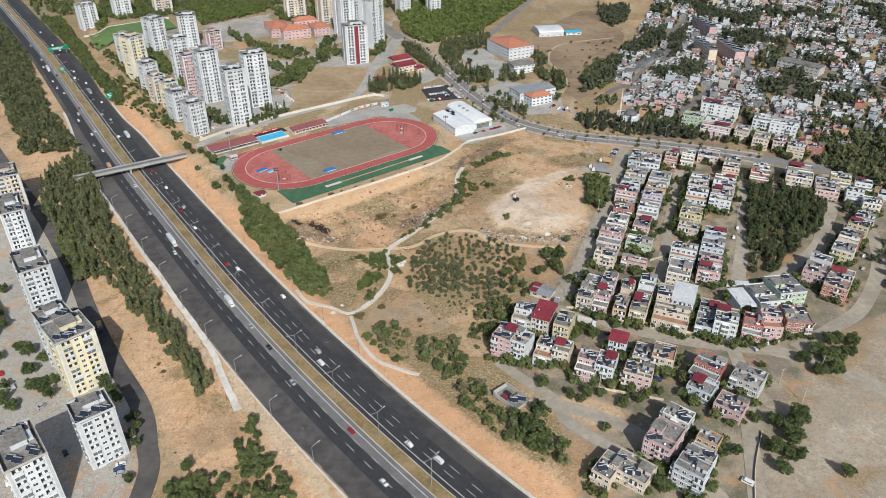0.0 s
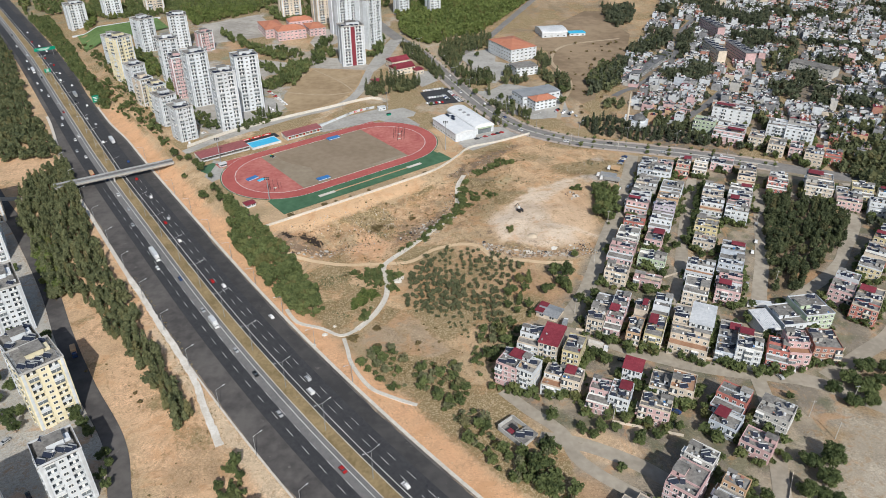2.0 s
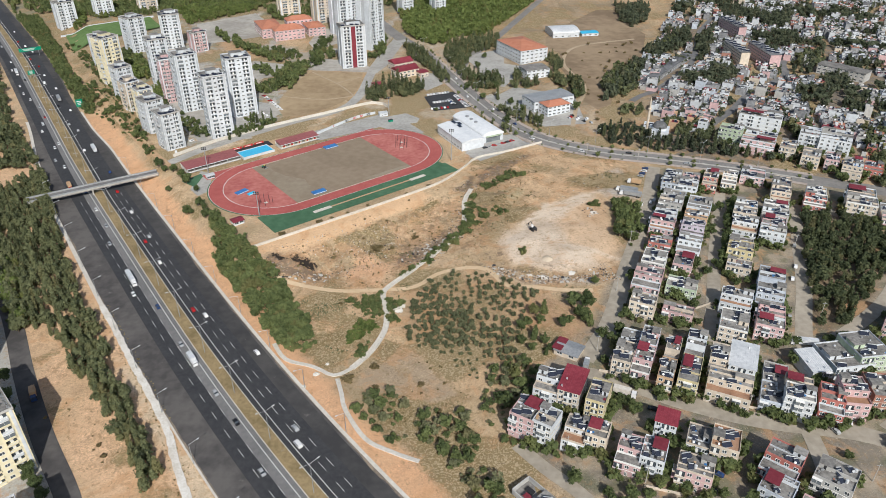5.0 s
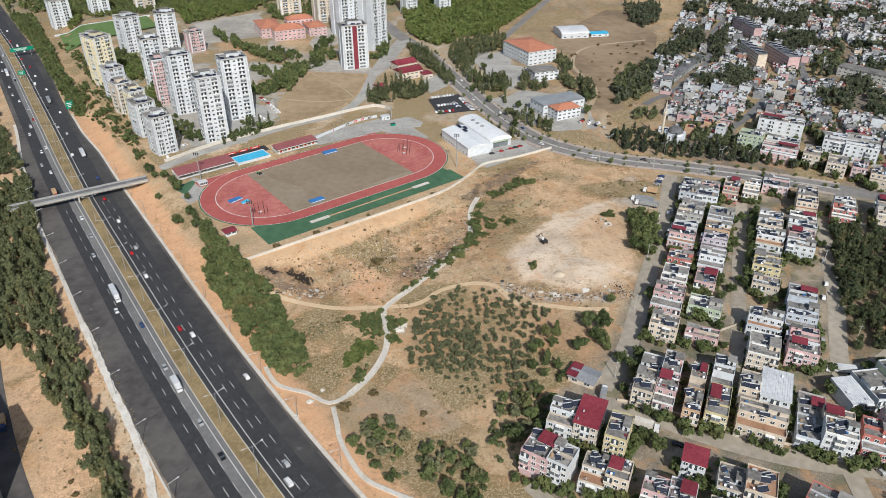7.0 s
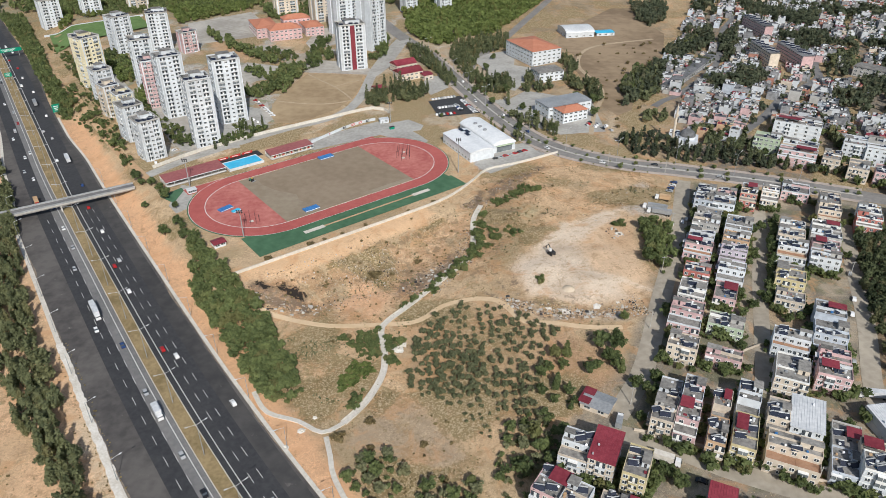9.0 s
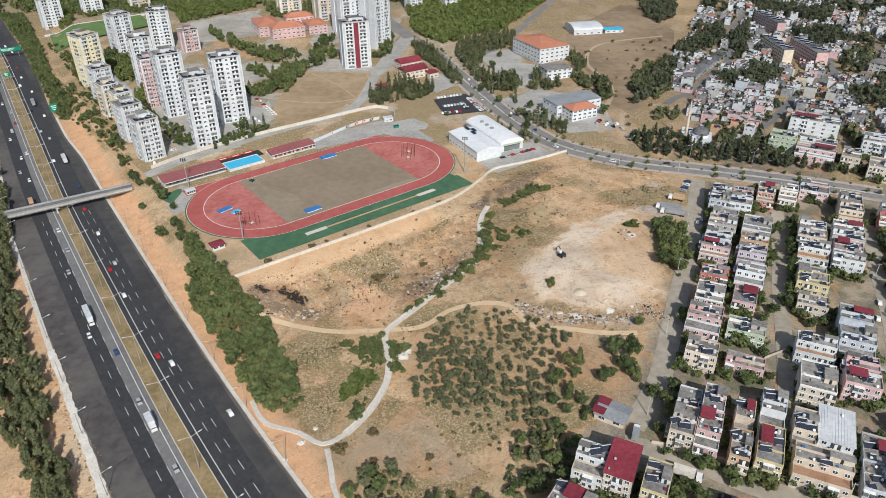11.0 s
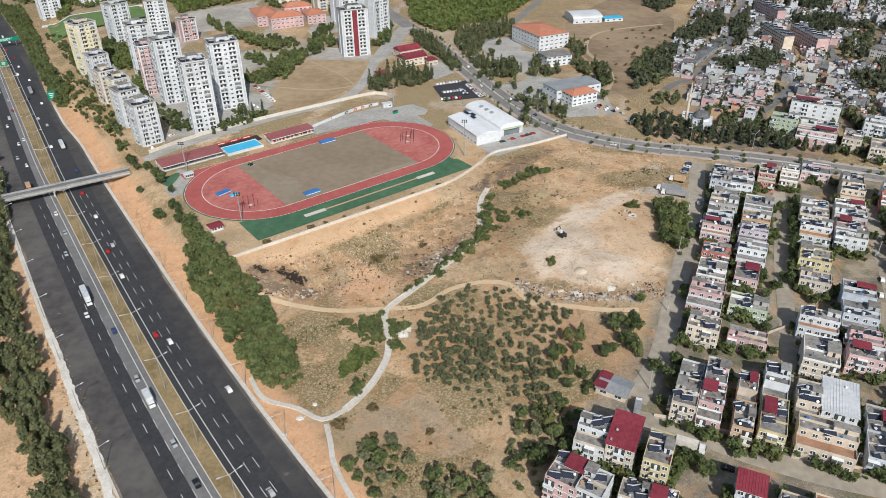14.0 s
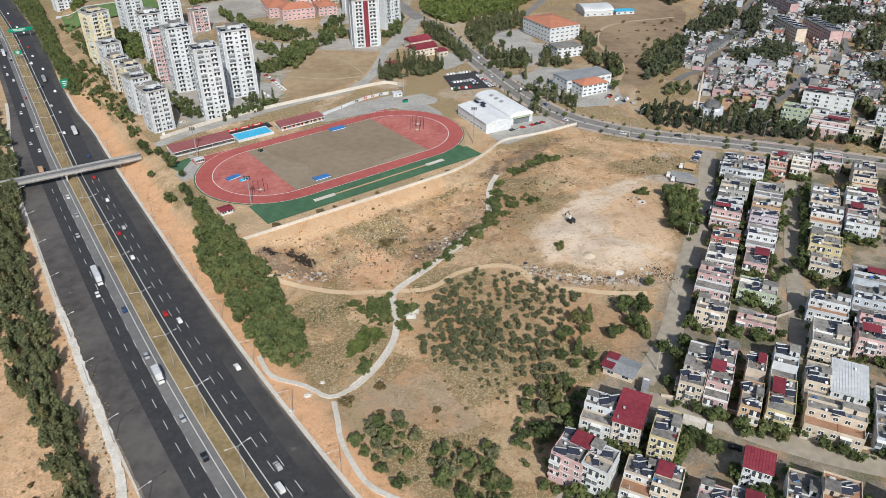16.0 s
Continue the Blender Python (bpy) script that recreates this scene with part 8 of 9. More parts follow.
def stand(x0, x1, y0, y1, label, booths):
    """A low covered stand: sloping sheet roof on posts over stepped seating."""
    w, d = x1 - x0, y1 - y0
    ob = thing("grandstand", on_track((x0 + x1) / 2, (y0 + y1) / 2), label, "grandstand")
    for k in range(4):
        put("step", block(w, d / 4, 0.45 * (k + 1), "concrete"), ob, pose(0, -d / 2 + d / 8 + k * d / 4, 0.2))
    bm = bmesh.new()
    v = [bm.verts.new(p) for p in ((-w / 2, -d / 2, 3.4), (w / 2, -d / 2, 3.4), (w / 2, d / 2, 4.4), (-w / 2, d / 2, 4.4), (-w / 2, -d / 2, 3.55), (w / 2, -d / 2, 3.55), (w / 2, d / 2, 4.55), (-w / 2, d / 2, 4.55))]
    for q in ((3, 2, 1, 0), (4, 5, 6, 7), (0, 1, 5, 4), (1, 2, 6, 5), (2, 3, 7, 6), (3, 0, 4, 7)):
        bm.faces.new([v[i] for i in q])
    put("roof", mesh_of(bm, "roof", "stand_roof"), ob, label="dull dark red sheet-metal roof")
    put("fascia", block(w, 0.18, 0.45, "metal_white"), ob, pose(0, -d / 2 - 0.1, 3.2), "white fascia board")
    put("front_wall", block(w, 0.2, 1.1, "metal_white"), ob, pose(0, -d / 2 + 0.1, 0.2), "low white front wall")
    put("back_wall", block(w, 0.25, 4.3, "pale_concrete"), ob, pose(0, d / 2 - 0.2, 0.1))
    n = int(w / 5)
    for k in range(n + 1):
        put("post", block(0.2, 0.2, 3.3, "metal_white"), ob, pose(-w / 2 + 0.2 + k * (w - 0.4) / n, -d / 2 + 0.3, 0.1))
    for k in range(booths):
        put("booth", block(w / booths * 0.55, 2.4, 2.2, "wall_straw"), ob, pose(-w / 2 + (k + 0.5) * w / booths, -d * 0.2, 0.7), "pale yellow booth")
        put("booth_door", block(w / booths * 0.25, 0.1, 1.7, "red"), ob, pose(-w / 2 + (k + 0.5) * w / booths, -d * 0.2 - 1.24, 0.75), "red door")


stand(-86, -46, 53, 66, "long covered stand with a dark red metal roof", 0)
stand(-14, 19, 51, 61, "small covered stand with booths under a red roof", 5)
pool = thing("swimming_pool", on_track(-32, 57.5), "bright blue raised swimming pool with white rim", "pool")
put("basin", block(25, 13, 1.5, "metal_white"), pool, pose(0, 0, 0.2), "white pool wall")
put("pool_cover", block(23.4, 11.4, 0.05, "pool_blue"), pool, pose(0, 0, 1.7), "bright blue surface")
for s in (-1, 1):
    put("rim", block(25, 0.6, 0.25, "metal_white"), pool, pose(0, s * 6.2, 1.7))
put("deck", block(31, 9, 0.3, "dark"), thing("pool_deck", on_track(-30, 64), "dark rubber deck behind the pool", "deck"), pose(0, 4.5, 0.2))
for k in range(4):
    b = thing("banner", on_track(-50 + k * 9, 70.5), "red and white advertising banner on a wall", "banner")
    board = put("board", block(7.5, 0.2, 1.6, "red"), b, pose(0, 0, 1.0), "red board")
    put("bar", block(4.5, 0.06, 0.5, "frame"), board, pose(0, -0.14, 0.5), "white bar")
SIGN_WALL = [(-19, 62), (-4, 82), (10, 98), (24, 107)]
low_wall("sign_wall", SIGN_WALL, 2.2, 0.3, "wall_white", "white boundary wall with painted panels beside the track")
for x, y, mt, words in ((-9, 76.5, "red", "red painted panel on the white wall"), (1.5, 89, "dark", "dark painted panel on the white wall"), (7.4, 95.6, "red", "red painted panel on the white wall"), (12.5, 100, "red", "red painted panel on the white wall"), (18, 103.5, "dark", "dark painted panel on the white wall")):
    b = thing("sign_panel", pose(x, y, hz(x, y) + 0.5, 0, 0, 45), words, "sign")
    board = put("board", block(3.0, 0.12, 1.5, mt), b, pose(0, -0.55, 0))
    put("bar", block(1.7, 0.05, 0.4, "frame"), board, pose(0, -0.08, 0.5), "white bar")
gate_hut = thing("gate_hut", pose(31, 103, hz(31, 103), 0, 0, 20), "small white gatehouse with a flat roof", "hut")
put("wall", block(7, 4.2, 3.0, "wall_white"), gate_hut)
put("roof", block(7.6, 4.8, 0.25, "metal_white"), gate_hut, pose(0, 0, 3.0))
put("door", WINDOWS[(1.0, 2.1)], gate_hut, pose(-1.5, -2.1, 0.1))
put("window", WINDOWS[(1.9, 1.5)], gate_hut, pose(1.5, -2.1, 0.9))
bin_ = thing("container", pose(38, 89, hz(38, 89) + 0.1, 0, 0, 30), "green steel container beside the gatehouse", "container")
put("body", block(3.6, 2.0, 1.7, "sign_green"), bin_)
put("lid", block(3.7, 2.1, 0.15, "dark"), bin_, pose(0, 0, 1.7))
tractor = thing("tractor", pose(-48.5, -0.8, 0.32, 0, 0, 60), "small green and yellow tractor on the pitch", "tractor")
put("hood", block(0.9, 1.7, 0.8, "sign_green"), tractor, pose(0, 0.9, 0.7))
put("cab", block(1.3, 1.3, 1.5, "glass"), tractor, pose(0, -0.6, 0.9))
put("cab_roof", block(1.5, 1.5, 0.15, "paint_yellow"), tractor, pose(0, -0.6, 2.4))
put("drag_bar", block(3.4, 0.5, 0.35, "metal_grey"), tractor, pose(0, -2.2, 0.3))
for x, y, s, mt in ((-27, -29, 1, "blue_mat"), (-68, 3, 0.9, "blue_mat"), (-64, -3.5, 0.55, "pool_blue"), (18, 32.3, 1.1, "blue_mat")):
    b = thing("landing_mat", on_track(x, y, 0.33, 12 if s < 1 else 0), "blue foam landing mat on the pitch", "mat")
    mat = put("mat", block(9.5 * s, 4.6 * s, 0.8, mt), b)
    put("mat_top", block(6.5 * s, 2.6 * s, 0.25, mt), mat, pose(0.4, 0.2, 0.8))
    put("strap", block(9.6 * s, 0.3, 0.3, "frame"), b, pose(0, -2.2 * s, 0.3))


def cage(x, y, turn):
    ob = thing("throwing_cage", on_track(x, y, 0.3, turn), "netted throwing cage of thin dark posts", "cage")
    for k in range(8):
        a = radians(40 + k * 40)
        put("post", block(0.14, 0.14, 5.0, "dark"), ob, pose(4.5 * math.cos(a), 4.5 * math.sin(a), 0))
    put("circle", block(2.2, 2.2, 0.06, "pale_concrete"), ob)


cage(-62, -21, 0)
cage(66, 6, 180)
cage(60, -2, 180)


def mast(x, y, h, label, heads=6):
    """A floodlight mast with a rack of lamps."""
    ob = thing("floodlight_mast", pose(x, y, hz(x, y)), label, "floodlight")
    bm = bmesh.new()
    tube(bm, (0, 0, -0.3), (0, 0, h), 0.38, 0.18, 9)
    put("pole", mesh_of(bm, "pole", "metal_grey"), ob)
    put("rack", block(3.4, 0.5, 0.25, "metal_grey"), ob, pose(0, 0, h - 0.6))
    for k in range(heads):
        put("lamp", block(0.75, 0.5, 0.6, "dark"), ob, pose(-1.3 + 2.6 * (k % 3) / 2, -0.35, h - 0.2 - (k // 3) * 1.2, 20))


mast(-37.1, -72, 17, "tall grey floodlight mast beside the running track")
mast(86.5, 11.6, 24, "tall grey floodlight mast beside the hall")
mast(-87, -7, 19, "tall grey floodlight mast beside the stand")
mast(36, 104, 16, "grey floodlight mast by the gate")


def gabled(x, y, yaw, w, d, h, rise, wall, roof, label, category="building", name="hall", rows=1, cols=6, kind="gable"):
    """A building with a pitched, hipped or vaulted roof and rows of windows on its front and west side."""
    ob = thing(name, pose(x, y, hz(x, y) - 0.2, 0, 0, yaw), label, category)
    put("wall", block(w, d, h, wall), ob)
    bm = bmesh.new()
    e = 0.5
    if kind == "vault":
        n = 12
        prof = [(-(d / 2 + e) * math.cos(math.pi * k / n), rise * math.sin(math.pi * k / n)) for k in range(n + 1)]
        a, b = [[bm.verts.new((sx * (w / 2 + e), yy, zz)) for yy, zz in prof] for sx in (-1, 1)]
        for k in range(n):
            bm.faces.new((a[k], b[k], b[k + 1], a[k + 1]))
        bm.faces.new(a)
        bm.faces.new(b[::-1])
        bm.faces.new((a[0], a[n], b[n], b[0]))
    else:
        hip = d / 2 if kind == "hip" else 0.0
        o = [bm.verts.new(p) for p in ((-w / 2 - e, -d / 2 - e, 0), (w / 2 + e, -d / 2 - e, 0), (w / 2 + e, d / 2 + e, 0), (-w / 2 - e, d / 2 + e, 0))]
        r = [bm.verts.new((s * max(1.0, w / 2 + e - hip), 0, rise)) for s in (-1, 1)]
        for q in ((o[0], o[1], r[1], r[0]), (o[2], o[3], r[0], r[1]), (o[1], o[2], r[1]), (o[3], o[0], r[0]), (o[3], o[2], o[1], o[0])):
            bm.faces.new(q)
    put("roof", mesh_of(bm, "roof", roof), ob, pose(0, 0, h))
    for side, L, off in ((0, w, d / 2), (1, d, w / 2)):
        rot = pose(0, 0, 0, 0, 0, -90 * side)
        n = max(2, int(cols * L / w))
        for r_ in range(rows):
            for k in range(n):
                put("window", WINDOWS[(2.6, 1.5)], ob, rot @ pose(-L / 2 + (k + 0.5) * L / n, -off, 1.1 + r_ * h / rows))
    return ob


hall = gabled(94.5, 49, -62.8, 40, 19, 7.5, 1.4, "wall_white", "roof_white", "white sports hall with a low metal roof", "sports hall", "sports_hall", 1, 9)
for k in range(3):
    put("solar_panel", block(5.5, 2.4, 0.12, "panel"), hall, pose(-16 + k * 4.5, 3.0 + (k % 2) * 2.6, 9.1, 8, 0, 0), "dark solar collectors")
barrel = gabled(109, 67, -62.8, 48, 18, 6.0, 3.4, "wall_white", "roof_white", "white hall with a vaulted metal roof", "sports hall", "sports_hall", 1, 5, "vault")
put("glass_front", block(0.15, 12.5, 4.6, "glazing"), barrel, pose(24.1, 0, 0.6), "dark glazed gable")
put("canopy", block(1.6, 13.5, 0.3, "wall_green"), barrel, pose(24.9, 0, 5.3), "pale green canopy")
for k in range(3):
    bmv = bmesh.new()
    tube(bmv, (0, 0, 0), (0, 0, 0.9), 1.5, 1.5, 14)
    tube(bmv, (0, 0, 0.9), (0, 0, 1.1), 1.2, 1.2, 14)
    put("roof_vent", mesh_of(bmv, "roof_vent", "metal_grey"), barrel, pose(-12 + k * 7, -3, 8.9), "round grey roof vent")
gabled(166, 268, 26, 32, 48, 14, 4.5, "wall_white", "roof_tile", "large white school with an orange tiled roof", "school", "school", 4, 6, "hip")
gabled(171, 203, 20, 24, 18, 9, 0.4, "wall_white", "roof_grey", "white flat-roofed school annexe", "school", "annexe", 3, 5)
gabled(173, 122, 25, 40, 20, 9, 0.6, "wall_white", "metal_grey", "long white building with a grey metal roof", "building", "office_building", 2, 8)
gabled(176, 104, 25, 22, 14, 8.5, 3.0, "wall_white", "roof_tile", "white building with an orange tiled roof", "building", "office_building", 3, 5, "hip")
gabled(41, 234, 32, 21, 14, 8, 3.4, "wall_cream", "roof_maroon", "cream villa with a dark red gabled roof", "building", "villa", 2, 5)
gabled(46, 213, 32, 23, 15, 7, 3.4, "wall_cream", "roof_maroon", "low cream villa with a dark red gabled roof", "building", "villa", 2, 5)
gabled(62, 212, 32, 9, 12, 4.5, 1.0, "wall_cream", "roof_maroon", "small annexe with a dark red roof beside a villa", "building", "annexe", 1, 2)
gabled(22, 176, 32, 9, 11, 4, 1.6, "wall_cream", "roof_maroon", "small house with a dark red roof", "house", "hut", 1, 2)
gabled(-118, 372, 24, 24, 44, 11, 4.5, "wall_pink", "roof_tile", "salmon school with orange tiled roofs", "school", "school", 3, 5, "hip")
gabled(-92, 352, 24, 34, 20, 11.5, 4.5, "wall_pink", "roof_tile", "salmon school hall with an orange tiled roof", "school", "school_wing", 3, 7, "hip")
gabled(-66, 374, 24, 20, 30, 9.5, 3.8, "wall_pink", "roof_tile", "salmon school wing with an orange tiled roof", "school", "school_wing", 3, 4, "hip")
gabled(-86, 390, 24, 30, 16, 13, 4.0, "wall_pink", "roof_tile", "salmon school wing behind the hall", "school", "school_wing", 3, 6, "hip")
gabled(222, 352, 10, 31, 29, 5.5, 3.5, "wall_white", "metal_white", "white hangar with a rounded metal roof", "hangar", "hangar", 1, 4, "vault")
gabled(252, 350, 10, 20, 12, 3.5, 0.5, "wall_white", "pool_blue", "low shed with a pale blue roof", "shed", "shed", 1, 3)
gabled(468, 195, -48, 44, 16, 9, 0.5, "wall_grey", "roof_grey", "long grey school building among far houses", "school", "school", 3, 9)
for row in ((417, 352, -83, 48, 9, 13.5, 0.3, "wall_pink", "roof_far", "long pink five-storey apartment block among trees", "apartment building", "apartment_block", 5, 12),
            (384, 250, -88, 44, 9, 14, 0.3, "wall_cream", "roof_far", "long cream five-storey apartment block", "apartment building", "apartment_block", 5, 12),
            (409, 242, -87, 50, 11, 14.5, 0.3, "wall_pink", "roof_far", "long pink five-storey apartment block", "apartment building", "apartment_block", 5, 13)):
    slab = gabled(*row)
    for k in range(12):
        put("water_heater", HEATERS[1], slab, pose(-21 + k * 3.7 + frng.uniform(-1, 1), (k % 3 - 1) * 2.6, row[5] + 0.35, 0, 0, -row[2] - 12))
gabled(302, 210, 53, 112, 9, 5.5, 0.4, "wall_far", "roof_far", "long white terrace of low houses", "terrace", "terrace_row", 1, 16)
gabled(136.9, -207.8, -32, 11.5, 9.5, 2.8, 0.9, "wall_cream", "metal_grey", "low shed under a grey and dark red metal roof", "shed", "shed", 1, 2)
put("roof_sheet", block(4.8, 9.8, 0.12, "roof_maroon"), thing("roof_patch", pose(133.0, -205.2, hz(137, -208) + 3.25, 0, 0, -32), "dark red metal sheet covering half a shed roof", "roofing"))
gabled(-49, -80.5, 37, 6.5, 6, 2.6, 0.8, "wall_white", "roof_maroon", "small white kiosk with a maroon roof", "kiosk", "kiosk", 1, 2)
gabled(-83, -16, 37, 5, 4, 2.8, 0.4, "wall_white", "metal_white", "small white cabin beside the track", "cabin", "cabin", 1, 2)
tagged(new("green_pitch", mesh_of(drape([(-363, 386), (-283, 448), (-252, 398), (-324, 318)], 1.6), "green_pitch", "turf")), "green football pitch behind the towers", "football pitch", kind="structure")
tagged(new("car_park", mesh_of(flat([(65, 149), (92, 163), (107, 122), (74, 113)], 0.22), "car_park", "asphalt")), "dark asphalt car park", "car park", kind="structure")
low_wall("boundary_wall", [(-368, 384), (-326, 416), (-280, 452)], 2.2, 0.4, "wall_white", "white boundary wall behind the football pitch")
# mosque
mosque = thing("mosque", pose(250, 50, hz(250, 50) - 0.2, 0, 0, -20), "small mosque with a grey dome and pale minaret", "mosque")
put("wall", block(15, 15, 6, "wall_white"), mosque)
bm = bmesh.new()
bmesh.ops.create_uvsphere(bm, u_segments=20, v_segments=10, radius=5.6)
for v in bm.verts:
    v.co.z = max(v.co.z, 0) * 0.85
put("dome", mesh_of(bm, "dome", "roof_far"), mosque, pose(0, 0, 7.4), "grey lead dome")
bm = bmesh.new()
tube(bm, (0, 0, 0), (0, 0, 1.5), 6.0, 5.8, 16)
put("drum", mesh_of(bm, "drum", "wall_white"), mosque, pose(0, 0, 6))
bm = bmesh.new()
tube(bm, (0, 0, 0), (0, 0, 20), 1.0, 0.85, 12)
tube(bm, (0, 0, 20), (0, 0, 20.8), 1.5, 1.5, 12)
tube(bm, (0, 0, 20.8), (0, 0, 25), 0.7, 0.65, 12)
tube(bm, (0, 0, 25), (0, 0, 30), 0.75, 0.05, 12)
put("minaret", mesh_of(bm, "minaret", "wall_cream"), mosque, pose(-9.5, 2, 0), "slim pale minaret")
for k in range(3):
    put("window", WINDOWS[(1.9, 1.5)], mosque, pose(-4.5 + 4.5 * k, -7.5, 2))
# roofless ruin by the slope
ruin = thing("ruined_house", pose(111, -288, hz(111, -288) - 0.3, 0, 0, -50), "roofless ruined house with bare concrete walls", "ruin")
for x, y, w, d, h in ((-7.5, 0, 0.4, 9, 2.8), (0, -4.5, 15, 0.4, 2.4), (7.5, 0, 0.4, 9, 2.2), (0, 4.5, 15, 0.4, 3.0), (1, 0, 0.3, 8.6, 2.5)):
    put("wall", block(w, d, h, "wall_grey"), ruin, pose(x, y, 0))
put("floor_slab", block(14.6, 8.6, 0.3, "roof_grey"), ruin, pose(0, 0, 0.2))
put("debris", block(3.5, 2.2, 0.7, "dark"), ruin, pose(-3.5, 1.0, 0.5), "heap of dark debris")
put("roof", mesh_of(roof_slabs(6.6, 9.2, rng), "roof", "roof_grey"), ruin, pose(4.4, 0, 2.9), "remaining half of a concrete roof")
put("awning", block(3.0, 2.4, 0.12, "roof_maroon"), ruin, pose(-1.5, -2.6, 2.4), "maroon metal sheet")
for k in range(2):
    put("water_heater", HEATERS[1], ruin, pose(3.6 + 1.8 * k, -2.4 + 3.4 * k, 3.1, 0, 0, 40))


# ---- vehicles ----
def car_body(profile, w):
    bm = bmesh.new()
    a, b = [[bm.verts.new((s * w / 2 * (0.88 if z > 1.2 else 1.0), y, z)) for y, z in profile] for s in (-1, 1)]
    for k in range(len(profile)):
        j = (k + 1) % len(profile)
        bm.faces.new((a[k], a[j], b[j], b[k]))
    bm.faces.new(a[::-1])
    bm.faces.new(b)
    bmesh.ops.recalc_face_normals(bm, faces=bm.faces)
    return bm


CAR_PROFILE = [(2.15, 0.35), (2.2, 0.68), (1.15, 0.95), (0.45, 1.45), (-1.2, 1.47), (-1.9, 1.0), (-2.15, 0.95), (-2.2, 0.4)]
VAN_PROFILE = [(2.4, 0.4), (2.45, 0.95), (1.9, 1.15), (1.35, 1.95), (-2.4, 2.05), (-2.45, 0.45)]
BODY = {("car", c): mesh_of(car_body(CAR_PROFILE, 1.78), "body", "paint_" + c) for c in ("white", "black", "silver", "red", "blue")}
BODY.update({("van", c): mesh_of(car_body(VAN_PROFILE, 1.95), "body", "paint_" + c) for c in ("white", "silver")})


def glass_shell(front, rear, z0, z1, w):
    bm = bmesh.new()
    (fy0, fy1), (ry0, ry1) = front, rear
    lo = [bm.verts.new(p) for p in ((-w / 2, ry0, z0), (w / 2, ry0, z0), (w / 2, fy0, z0), (-w / 2, fy0, z0))]
    hi = [bm.verts.new((x * 0.89, y, z1)) for x, y in ((-w / 2, ry1), (w / 2, ry1), (w / 2, fy1), (-w / 2, fy1))]
    for k in range(4):
        bm.faces.new((lo[k], lo[(k + 1) % 4], hi[(k + 1) % 4], hi[k]))
    return mesh_of(bm, "window_glass", "glass")


GLASS = {"car": glass_shell((1.12, 0.52), (-1.86, -1.26), 0.99, 1.4, 1.80), "van": glass_shell((1.88, 1.42), (-1.6, -1.6), 1.2, 1.8, 1.97)}
bm = bmesh.new()
tube(bm, (-0.11, 0, 0), (0.11, 0, 0), 0.32, n=12)
WHEEL = mesh_of(bm, "wheel", "rubber")
bm = bmesh.new()
tube(bm, (-0.16, 0, 0), (0.16, 0, 0), 0.5, n=12)
BIGWHEEL = mesh_of(bm, "wheel", "rubber")
CAR_WORDS = dict(white="white", black="black", silver="silver grey", red="dark red", blue="dark blue")


def car(x, y, turn, paint, kind="car", where="on the road", z=None, group="cars"):
    z = hz(x, y) + 0.2 if z is None else z
    ob = thing(kind, pose(x, y, z, 0, 0, turn), f"{CAR_WORDS[paint]} {kind} {where}", kind, group)
    low = 0.0 if y < 10 else -0.3
    put("body", BODY[(kind, paint)], ob, pose(0, 0, low))
    put("window_glass", GLASS[kind], ob, pose(0, 0, low))
    for sx in (-1, 1):
        for sy in (-1.35, 1.35) if y < 10 else ():
            put("wheel", WHEEL, ob, pose(sx * 0.8, sy, 0.32))
    return ob


def lorry(x, y, turn, length, paint, trailer, label, z=None):
    """A lorry: cab with windscreen, box body on a chassis, wheels."""
    z = hz(x, y) + 0.2 if z is None else z
    ob = thing("lorry", pose(x, y, z, 0, 0, turn), label, "lorry", "lorries")
    bm = car_body([(length / 2, 0.6), (length / 2, 2.0), (length / 2 - 0.3, 2.9), (length / 2 - 2.1, 2.9), (length / 2 - 2.1, 0.6)], 2.45)
    put("cab", mesh_of(bm, "cab", "paint_" + paint), ob)
    put("windscreen", block(2.1, 0.06, 0.8, "glass"), ob, pose(0, length / 2 - 0.12, 1.95, -18))
    put("box_body", block(2.5, length - 2.6, 2.7, trailer), ob, pose(0, -1.3, 1.1))
    put("chassis", block(0.9, length - 0.6, 0.4, "dark"), ob, pose(0, 0, 0.65))
    for sx in (-1, 1):
        for sy in (length / 2 - 1.1, -length / 2 + 1.3, -length / 2 + 2.6):
            put("wheel", BIGWHEEL, ob, pose(sx * 1.05, sy, 0.5))
    return ob


def on_motorway(y, o):
    """A spot o metres east of the median, and the turn along the road."""
    a = math.atan(float(median_slope(y)))
    return float(median_x(y)) + o * math.cos(a), y - o * math.sin(a), -math.degrees(a)


